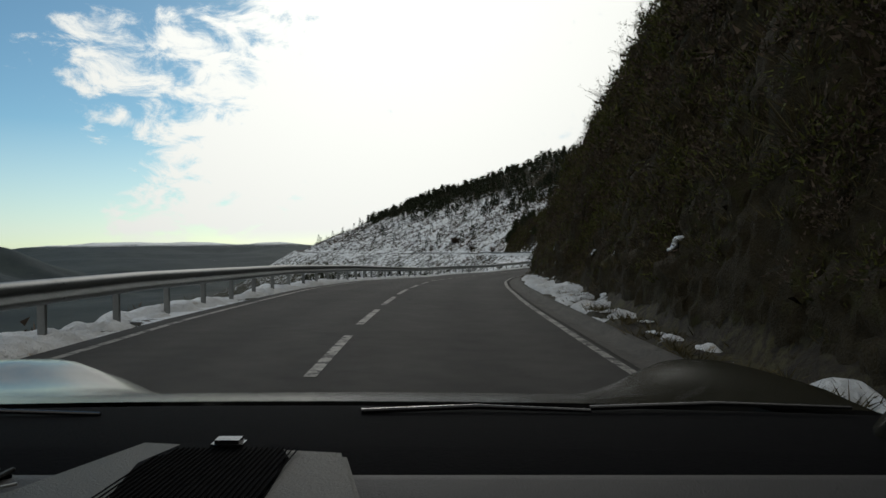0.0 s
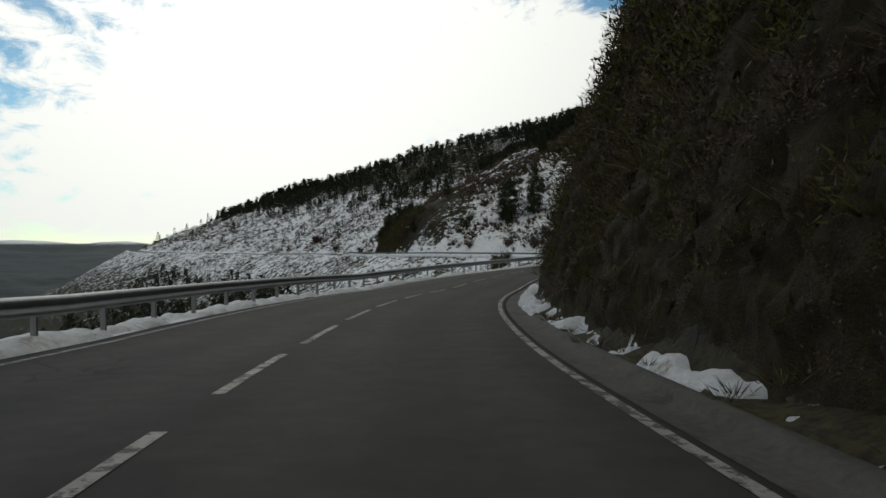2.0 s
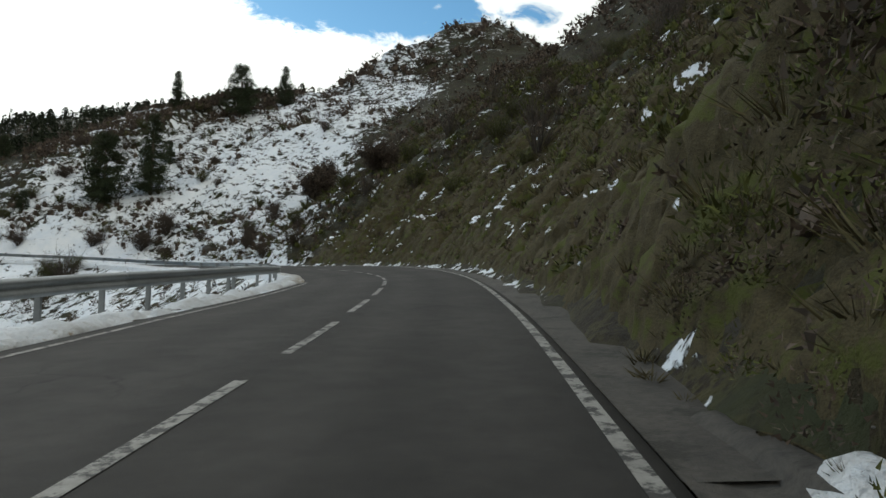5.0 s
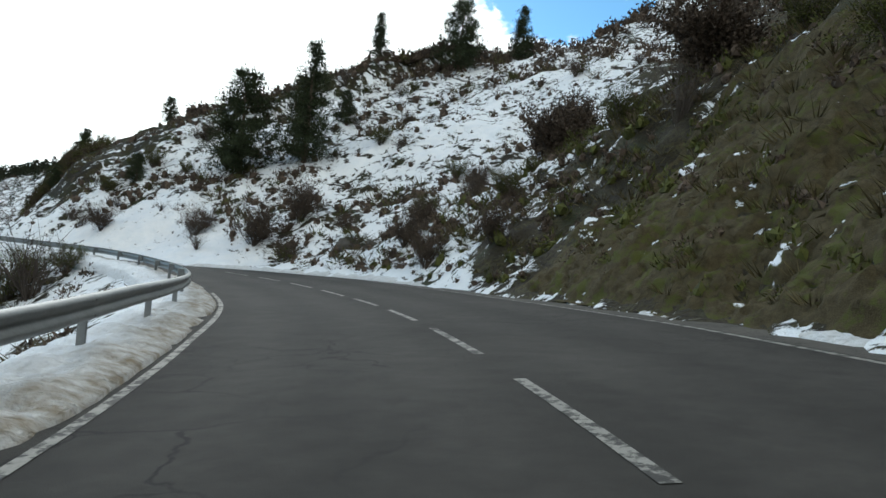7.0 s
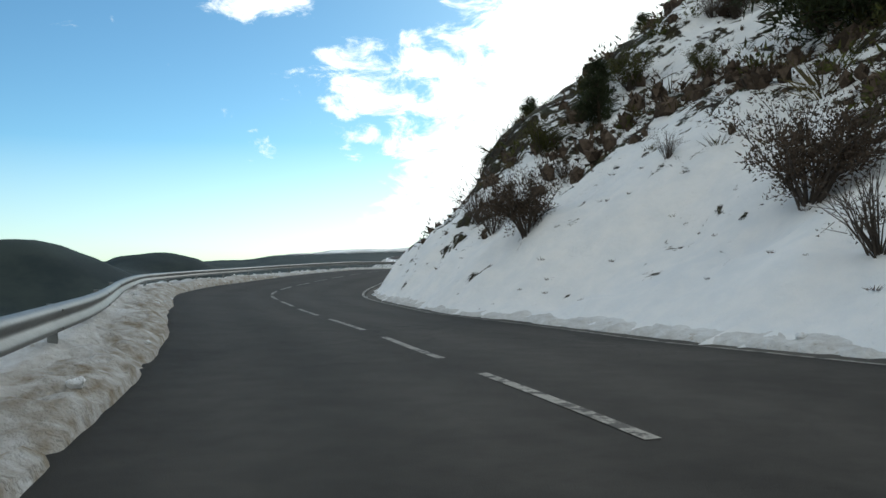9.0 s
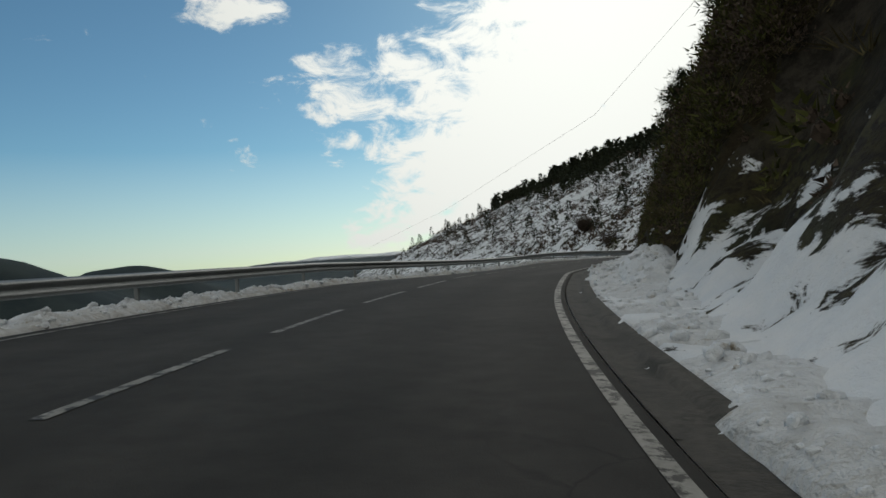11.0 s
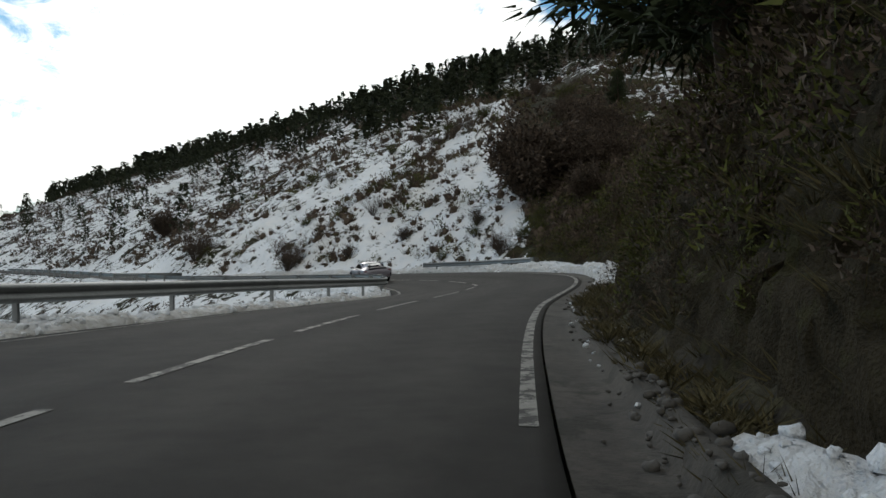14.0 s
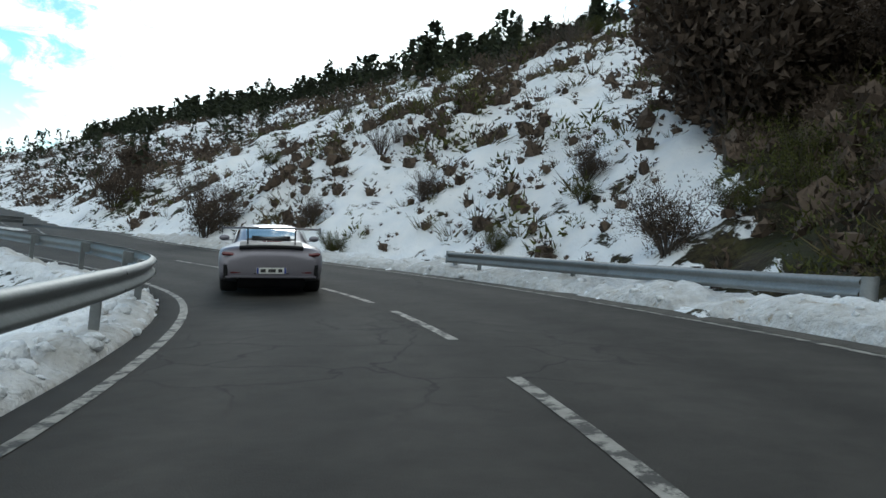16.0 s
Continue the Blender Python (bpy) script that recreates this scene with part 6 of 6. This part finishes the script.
def wheel(parent, x, y, r, width, rim_label="dark spoked alloy rim"):
    """One wheel: a tyre with shoulders, and a spoked rim inside it."""
    prof = [(-0.5, 0.66), (-0.5, 0.9), (-0.44, 0.98), (-0.3, 1.0), (0.3, 1.0), (0.44, 0.98), (0.5, 0.9), (0.5, 0.66)]
    ang = np.linspace(0, 2 * np.pi, 29)[:-1]
    rows = np.array([[(x + a * width, y + np.sin(t) * b * r, r + np.cos(t) * b * r) for t in ang] for a, b in prof])
    idx = np.arange(rows.shape[0] * 28).reshape(-1, 28)
    nx = np.roll(idx, -1, 1)
    q = np.stack([idx[:-1], nx[:-1], nx[1:], idx[1:]], -1).reshape(-1, 4)
    w = empty("wheel", Matrix.Identity(4), "", "")
    w.parent = parent
    np_part("tyre", rows.reshape(-1, 3), q, M_RUBBER, w, "wide black tyre", True)
    bm = bmesh.new()
    side = 1 if x > 0 else -1
    for s in range(10):
        a = s * math.pi / 5
        m = Matrix.Translation((x + side * width * 0.36, y, r)) @ Matrix.Rotation(a, 4, "X")
        v = bmesh.ops.create_cube(bm, size=1, matrix=m @ Matrix.Translation((0, 0, r * 0.36)) @ Matrix.Diagonal((0.035, 0.045, r * 0.62, 1)))
    bmesh.ops.create_cone(bm, cap_ends=True, segments=16, radius1=0.07, radius2=0.055, depth=0.06, matrix=Matrix.Translation((x + side * width * 0.4, y, r)) @ Matrix.Rotation(math.pi / 2, 4, "Y"))
    bmesh.ops.create_cone(bm, cap_ends=True, segments=28, radius1=r * 0.67, radius2=r * 0.67, depth=width * 0.5, matrix=Matrix.Translation((x - side * width * 0.05, y, r)) @ Matrix.Rotation(math.pi / 2, 4, "Y"))
    part("rim", bm, M_RIM, w, rim_label)


def sports_coupe(m):
    """Low rear-engined coupe with a tall fixed wing, seen from behind. Its tail is at y = 0, its nose at y = 4.5."""
    car = empty("sports_car", m, "silver sports coupe with a tall black rear wing", "car")
    # lower body: y, half width, top of the middle, height of the shoulder, sill
    ys = np.r_[0.0, 0.03, 0.08, 0.16, np.linspace(0.28, 4.25, 40), 4.34, 4.42, 4.48, 4.5]
    k = smooth_keys(ys, [(0, 0.80, 0.80, 0.70, 0.34), (0.08, 0.88, 0.88, 0.80, 0.31), (0.3, 0.925, 0.93, 0.85, 0.28), (0.75, 0.94, 0.99, 0.88, 0.2), (1.3, 0.94, 1.0, 0.86, 0.17), (1.9, 0.905, 0.98, 0.84, 0.15),
                         (2.7, 0.895, 0.95, 0.82, 0.15), (3.3, 0.91, 0.9, 0.82, 0.16), (3.8, 0.905, 0.8, 0.74, 0.18), (4.25, 0.82, 0.64, 0.6, 0.2), (4.5, 0.55, 0.46, 0.42, 0.26)])
    rows = []
    for y, (w, zt, zs, zb) in zip(ys, k):
        prof = [(0, zt), (0.3, zt - 0.004), (0.58, zt - 0.02), (0.78, zs + 0.03), (0.9, zs), (0.965, zs - 0.05), (0.995, zs - 0.14), (1.0, 0.5 * (zs + zb)), (0.985, zb + 0.14), (0.95, zb + 0.02), (0.7, zb), (0, zb)]
        # wheel arches: the side is cut back round each wheel
        row = []
        for a, z in prof:
            xx = a * w
            for wy, wr in ((1.02, 0.365), (3.47, 0.355)):
                dist = math.hypot(y - wy, z - 0.34)
                if a > 0.9 and dist < wr:
                    z = 0.34 + (z - 0.34) * 1.0
                    xx = min(xx, 0.62)
            row.append((xx, y, z))
        rows.append(row)
    # the rounded tail closes the back
    rows = [[(x * k, y0, 0.55 + (z - 0.55) * k) for x, y, z in rows[0]] for k, y0 in ((0.0, -0.035), (0.4, -0.034), (0.75, -0.028), (0.93, -0.016))] + rows
    v, f = loft(rows)
    np_part("body", v, f, M_SILVER, car, "", True)
    # cabin
    ys = np.linspace(0.7, 3.15, 30)
    k = smooth_keys(ys, [(0.7, 0.52, 0.985, 0.7), (1.1, 0.55, 1.1, 0.72), (1.5, 0.57, 1.215, 0.74), (1.95, 0.58, 1.285, 0.75), (2.3, 0.57, 1.28, 0.75), (2.7, 0.55, 1.17, 0.74), (3.15, 0.5, 0.94, 0.7)])
    rows = [[(0, y, zt), (wr * 0.5, y, zt - 0.008), (wr * 0.85, y, zt - 0.04), (wr, y, zt - 0.085), (0.5 * (wr + wb), y, max(0.86, 0.5 * (zt + 0.78))), (wb, y, 0.86), (wb, y, 0.8)] for y, (wr, zt, wb) in zip(ys, k)]
    v, f = loft(rows)
    np_part("roof", v, f, M_SILVER, car, "bright silver roof", True)

    def on_roof(name, sel_y, sel_x, material, label, lift=0.006):
        rows2 = []
        for y in np.linspace(*sel_y, 9):
            wr, zt, wb = smooth_keys(np.array([y]), [(0.7, 0.52, 0.985, 0.7), (1.1, 0.55, 1.1, 0.72), (1.5, 0.57, 1.215, 0.74), (1.95, 0.58, 1.285, 0.75), (2.3, 0.57, 1.28, 0.75), (2.7, 0.55, 1.17, 0.74), (3.15, 0.5, 0.94, 0.7)])[0]
            rows2.append([(wr * a, y, zt - np.interp(a, [0, 0.5, 0.85, 1], [0, 0.008, 0.04, 0.085]) + lift) for a in np.linspace(0, sel_x, 7)])
        v, f = loft(rows2)
        np_part(name, v, f, material, car, label, True)

    on_roof("rear_window", (0.9, 1.62), 0.84, M_GLASS, "sky-reflecting rear window")
    on_roof("engine_grille", (0.7, 0.9), 0.86, M_BLACKSATIN, "black engine grille", 0.012)
    on_roof("windscreen", (2.5, 3.08), 0.86, M_GLASS, "dark windscreen")
    for sx in (-1, 1):
        pts = [(0.735, 1.25, 0.9), (0.665, 1.5, 1.1), (0.63, 1.9, 1.19), (0.63, 2.35, 1.18), (0.72, 2.85, 0.93), (0.755, 2.0, 0.88)]
        bm = bmesh.new()
        vs = [bm.verts.new((sx * (a + 0.012), b, c)) for a, b, c in pts]
        bm.faces.new(vs if sx > 0 else vs[::-1])
        part("side_window", bm, M_GLASS, car, "dark side window")
        # lights, vents, mirrors and wing stays, one of each a side
        bm = bmesh.new()
        box(bm, 0.0, 0.42, -0.03, 0.05, -0.035, 0.035, 0.018)
        bmesh.ops.transform(bm, matrix=Matrix.Translation((sx * 0.66, 0.045, 0.745)) @ Matrix.Rotation(sx * -0.32, 4, "Z") @ Matrix.Rotation(sx * -0.12, 4, "Y") @ Matrix.Translation((-0.21, 0, 0)), verts=bm.verts)
        part("tail_light", bm, M_LAMP, car, "slim dark red tail light", True)
        bm = bmesh.new()
        box(bm, -0.045, 0.045, -0.05, 0.06, -0.14, 0.12, 0.015)
        bmesh.ops.translate(bm, vec=(sx * 0.785, 0.04, 0.46), verts=bm.verts)
        part("rear_vent", bm, M_BLACKGLOSS, car, "black upright vent")
        bm = bmesh.new()
        box(bm, -0.09, 0.09, -0.02, 0.03, -0.012, 0.012, 0.006)
        bmesh.ops.translate(bm, vec=(sx * 0.62, -0.012, 0.43), verts=bm.verts)
        part("reflector", bm, M_LAMP, car, "small red reflector")
        bm = bmesh.new()
        bmesh.ops.create_uvsphere(bm, u_segments=14, v_segments=9, radius=1, matrix=Matrix.Translation((sx * 0.95, 2.78, 0.98)) @ Matrix.Diagonal((0.11, 0.07, 0.065, 1)))
        box(bm, *(sorted((sx * 0.72, sx * 0.9))), 2.75, 2.81, 0.92, 0.945, 0.004)
        part("door_mirror", bm, M_SILVER, car, "", True)
        bm = bmesh.new()
        box(bm, -0.012, 0.012, -0.06, 0.06, 0, 0.34, 0.004)
        bmesh.ops.transform(bm, matrix=Matrix.Translation((sx * 0.42, 0.3, 0.9)) @ Matrix.Shear("XY", 4, (0, 0)) @ Matrix.Rotation(0.35, 4, "X"), verts=bm.verts)
        part("wing_stay", bm, M_BLACKGLOSS, car, "slender black wing stay")
        bm = bmesh.new()
        box(bm, -0.008, 0.008, -0.16, 0.14, -0.07, 0.05, 0.004)
        bmesh.ops.translate(bm, vec=(sx * 0.86, 0.17, 1.2), verts=bm.verts)
        part("wing_endplate", bm, M_CARBON, car)
        bm = bmesh.new()
        bmesh.ops.create_cone(bm, cap_ends=False, segments=18, radius1=0.045, radius2=0.045, depth=0.14, matrix=Matrix.Translation((sx * 0.075, 0.0, 0.24)) @ Matrix.Rotation(math.pi / 2, 4, "X"))
        part("exhaust_pipe", bm, M_STEEL, car, "round steel tailpipe", True)
        for wy, r, wd in ((1.02, 0.35, 0.31), (3.47, 0.335, 0.26)):
            wheel(car, sx * (0.93 - wd / 2), wy, r, wd)
    # wing blade
    rows = [[(a * 0.86, 0.05 + c, 1.215 + z - 0.012 * a * a) for a in np.linspace(0, 1, 7)] for c, z in ((0, 0.03), (0.08, 0.032), (0.2, 0.018), (0.27, 0.0), (0.2, -0.008), (0.1, 0.0), (0, 0.03))]
    v, f = loft(rows)
    np_part("wing", v, f, M_CARBON, car, "wide black carbon wing blade", True)
    # black ducktail, engine grille, bumper, diffuser, plate
    rows = [[(a * 0.56, y, z - 0.02 * a * a) for a in np.linspace(0, 1, 7)] for y, z in ((0.62, 0.985), (0.3, 0.955), (0.1, 0.93), (0.02, 0.92), (0.0, 0.885), (0.06, 0.85), (0.12, 0.86))]
    v, f = loft(rows)
    np_part("ducktail", v, f[:, ::-1], M_BLACKSATIN, car, "black ducktail spoiler", True)
    for n in range(6):
        bm = bmesh.new()
        box(bm, -0.36, 0.36, -0.02, 0.02, -0.006, 0.006, 0.003)
        bmesh.ops.translate(bm, vec=(0, 0.72 + 0.055 * n, 1.003 + 0.012 * n), verts=bm.verts)
        part("engine_slat", bm, M_BLACKSATIN, car)
    bm = bmesh.new()
    box(bm, -0.6, 0.6, -0.04, 0.2, 0.15, 0.34, 0.03)
    part("diffuser", bm, M_BLACKPLASTIC, car, "black lower bumper and diffuser")
    bm = bmesh.new()
    box(bm, -0.8, 0.8, -0.06, 0.06, 0.335, 0.37, 0.014)
    part("bumper_lip", bm, M_SILVER, car)
    bm = bmesh.new()
    box(bm, -0.32, 0.32, -0.03, 0.03, 0.39, 0.545, 0.015)
    part("plate_recess", bm, M_BLACKPLASTIC, car)
    bm = bmesh.new()
    box(bm, -0.26, 0.26, -0.042, -0.028, 0.41, 0.52, 0.003)
    pl = part("number_plate", bm, M_PLATE, car, "white number plate")
    for x0, x1 in ((-0.19, -0.1), (-0.055, 0.075), (0.12, 0.19)):
        bm = bmesh.new()
        box(bm, x0, x1, -0.046, -0.04, 0.435, 0.495, 0.001)
        part("dark_bar", bm, M_INK, pl)
    for x0, x1 in ((-0.255, -0.222), (0.222, 0.255)):
        bm = bmesh.new()
        box(bm, x0, x1, -0.046, -0.04, 0.413, 0.517, 0.001)
        part("blue_band", bm, M_PLATE_BLUE, pl)
    bm = bmesh.new()
    box(bm, -0.16, 0.16, -0.02, 0.03, 0.985, 1.0, 0.004)
    part("brake_light", bm, M_LAMP, car)
    # floor between the wheels
    bm = bmesh.new()
    box(bm, -0.6, 0.6, 0.2, 4.3, 0.13, 0.22, 0.02)
    part("underbody", bm, M_BLACKPLASTIC, car)
    return car


def put_on_road(x, y, heading):
    """A pose on the asphalt, leaning with its banking."""
    i, lat = nearest(np.array([x]), np.array([y]))
    u, lat = RU[i[0]], lat[0]
    z = float(road_z(u) + bank(u) * lat + crown(np.array(u), np.array(lat)))
    lean = math.degrees(math.atan(float(bank(u))))
    return pose(x, y, z + 0.005, 0, -lean, heading)


sports_coupe(put_on_road(33.7, 266.8, 6))


def own_car(m):
    """The car from which the road is seen: bonnet, wings and the top of its dashboard. The origin is over the dashboard, at eye height; y is ahead."""
    car = empty("grand_tourer", m, "dark grey car with a leather dashboard and an open windscreen", "car")
    cx = -0.22
    # bonnet and wings
    ys = np.r_[np.linspace(1.16, 2.5, 20), 2.62, 2.7, 2.74]
    rows = []
    for y in ys:
        zc = np.interp(y, [1.16, 1.3, 1.6, 2.0, 2.4, 2.6, 2.74], [-0.252, -0.269, -0.33, -0.425, -0.55, -0.65, -0.78])
        bump = np.interp(y, [1.16, 1.4, 1.75, 2.0, 2.25, 2.6, 2.74], [0.0, 0.045, 0.105, 0.125, 0.11, 0.03, 0])
        row = []
        for a in np.linspace(0, 1, 25):
            x = a * 1.04
            w = math.exp(-(((x - 0.92) / 0.2) ** 2)) if x < 0.92 else 1 - 0.9 * ((x - 0.92) / 0.12) ** 2
            row.append((x, y, zc + bump * w - 0.02 * a * a - (0.07 * max(0, (x - 0.96) / 0.08) ** 2)))
        rows.append(row)
    v, f = loft(rows)
    np_part("bonnet", v + [cx, 0, 0], f[:, ::-1], M_DARKPAINT, car, "dark glossy bonnet with raised wings", True)
    # body sides down to the sills
    for sx in (-1, 1):
        rows = []
        for y in np.linspace(-2.3, 2.7, 40):
            top = np.interp(y, [-2.3, -1.5, 0.9, 1.16, 2.0, 2.7], [-0.3, -0.27, -0.27, -0.31, -0.4, -0.8])
            rows.append([(cx + sx * a, y, z) for a, z in ((0.93, top), (0.975, top - 0.06), (0.99, -0.55), (0.985, -0.8), (0.95, -1.05), (0.8, -1.08))])
        v, f = loft(rows, mirror=False)
        np_part("side_panel", v, f if sx > 0 else f[:, ::-1], M_DARKPAINT, car, "", True)
        for wy in (1.75, -1.3):
            w = wheel(car, cx + sx * 0.83, wy, 0.34, 0.25)
    for o in car.children:
        if o.name.startswith("wheel"):
            o.location = (0, 0, -1.27)
    rows = [[(a, y, z) for a in np.linspace(0, 0.95, 6)] for y, z in ((-2.3, -0.3), (-2.42, -0.36), (-2.46, -0.6), (-2.4, -0.95), (-2.3, -1.05))]
    v, f = loft(rows)
    np_part("tail", v + [cx, 0, 0], f, M_DARKPAINT, car, "", True)
    rows = [[(a, y, z) for a in np.linspace(0, 0.95, 6)] for y, z in ((-2.3, -0.3), (-1.6, -0.27), (-1.2, -0.3), (-1.15, -0.6), (-0.2, -0.95), (0.5, -0.95))]
    v, f = loft(rows)
    np_part("cabin_floor", v + [cx, 0, 0], f[:, ::-1], M_BLACKPLASTIC, car)
    # roof on its pillars, out of view, added to keep skylight off the dashboard
    rows = [[(a, y, z - 0.03 * (a / 0.6) ** 2 - (0.05 if a > 0.58 else 0)) for a in (0, 0.2, 0.4, 0.55, 0.62)] for y, z in ((0.3, 0.2), (0.32, 0.23), (0.1, 0.27), (-0.5, 0.29), (-1.1, 0.22), (-1.6, 0.05), (-2.0, -0.2), (-2.0, -0.24), (-1.55, 0.0), (-1.05, 0.17), (-0.5, 0.25), (0.1, 0.23), (0.3, 0.2))]
    v, f = loft(rows)
    np_part("roof", v + [cx, 0, 0], f, M_DARKPAINT, car, "", True)
    for sx in (-1, 1):
        for p0, p1 in (((0.86, 0.98, -0.3), (0.62, 0.25, 0.17)), ((0.9, -0.55, -0.3), (0.62, -0.5, 0.2)), ((0.9, -1.75, -0.3), (0.62, -1.2, 0.12))):
            v, f = stem_mesh([[((cx + sx * p0[0], p0[1], p0[2]), 0.04), ((cx + sx * p1[0], p1[1], p1[2]), 0.035)]], 8)
            np_part("pillar", v, f, M_DARKPAINT, car, "", True)
    # cowl below the missing glass, with its wiper
    rows = [[(a, y - 0.03 * (a / 0.95) ** 2, z - 0.01 * (a / 0.95) ** 2) for a in np.linspace(0, 0.95, 9)] for y, z in ((0.72, -0.235), (0.8, -0.225), (0.95, -0.233), (1.05, -0.236), (1.17, -0.262))]
    v, f = loft(rows)
    np_part("cowl", v + [cx, 0, 0], f[:, ::-1], M_BLACKPLASTIC, car, "black plastic cowl", True)
    for x0, x1, y0 in ((-0.95, -0.5, 0.98), (-0.12, 0.22, 1.0), (0.22, 0.62, 1.02)):
        v, f = stem_mesh([[((x0, y0, -0.231), 0.004), (((x0 + x1) / 2, y0 + 0.02, -0.229), 0.004), ((x1, y0 + 0.01, -0.233), 0.003)]], 8)
        np_part("wiper_arm", v, f, M_BLACKGLOSS, car, "thin black wiper arm", True)
    # dashboard: dark slope to the glass, brown-grey top, raised speaker panel
    rows = [[(x, y, z) for x in np.linspace(-1.1, 0.75, 12)] for y, z in ((0.73, -0.262), (0.66, -0.222), (0.645, -0.207), (0.62, -0.203), (0.5, -0.21), (0.42, -0.24), (0.38, -0.33), (0.4, -0.6))]
    v, f = loft(rows, mirror=False)
    np_part("dashboard", v, f[:, ::-1], M_DASH2, car, "dark leather dashboard top", True)

    def slab(name, pts, z, thick, material, parent, label, bev=0.006):
        bm = bmesh.new()
        vs = [bm.verts.new((x, y, z)) for x, y in pts]
        face = bm.faces.new(vs)
        ext = bmesh.ops.extrude_face_region(bm, geom=[face])["geom"]
        bmesh.ops.translate(bm, vec=(0, 0, -thick), verts=[g for g in ext if isinstance(g, bmesh.types.BMVert)])
        bmesh.ops.recalc_face_normals(bm, faces=bm.faces)
        bmesh.ops.bevel(bm, geom=[e for e in bm.edges if all(abs(q.co.z - z) < 1e-6 for q in e.verts)], offset=bev, segments=2, affect="EDGES")
        return part(name, bm, material, parent, label)

    panel = slab("speaker_panel", [(-0.318, 0.722), (-0.097, 0.684), (-0.06, 0.53), (-0.06, 0.45), (-0.46, 0.45), (-0.37, 0.575)], -0.196, 0.05, M_DASH, car, "raised brown-grey leather speaker panel")
    slab("speaker_grille", [(-0.272, 0.702), (-0.162, 0.69), (-0.15, 0.66), (-0.146, 0.56), (-0.16, 0.48), (-0.25, 0.48), (-0.275, 0.56), (-0.29, 0.64)], -0.1935, 0.008, M_BLACKPLASTIC, panel, "black ribbed speaker grille", 0.002)
    for n in range(26):
        a = -0.284 + 0.0053 * n
        v, f = stem_mesh([[((a, 0.5, -0.1928), 0.0009), ((a + 0.002, 0.58, -0.1928), 0.0009), ((a + 0.006, 0.66 if a < -0.275 else 0.685, -0.1928), 0.0009)]], 4)
        np_part("grille_rib", v, f, M_BLACKPLASTIC, panel)
    bm = bmesh.new()
    box(bm, -0.236, -0.203, 0.684, 0.708, -0.196, -0.186, 0.004)
    part("light_sensor", bm, M_BLACKGLOSS, panel, "small raised light sensor")
    vent = slab("defrost_vent", [(-0.62, 0.64), (-0.4, 0.63), (-0.41, 0.6), (-0.62, 0.605)], -0.1995, 0.01, M_BLACKPLASTIC, car, "black slotted defroster vent", 0.002)
    for n in range(16):
        bm = bmesh.new()
        box(bm, -0.405 + 0.014 * -n, -0.4 + 0.014 * -n, 0.602, 0.636, -0.2, -0.1965, 0.0008)
        part("vent_fin", bm, M_DASH2, vent)
    for n in range(14):
        bm = bmesh.new()
        box(bm, -0.006, 0.006, -0.0015, 0.0015, -0.001, 0.001)
        bmesh.ops.transform(bm, matrix=Matrix.Translation((-0.37 - 0.0125 * n, 0.578 - 0.013 * n, -0.1935)) @ Matrix.Rotation(0.8, 4, "Z"), verts=bm.verts)
        part("stitch", bm, M_STITCH, panel)
    return car


own_car(PATH[0][1] @ pose(0, 0, 0, -90, 0, 0) @ pose(0, 0, -0.008))
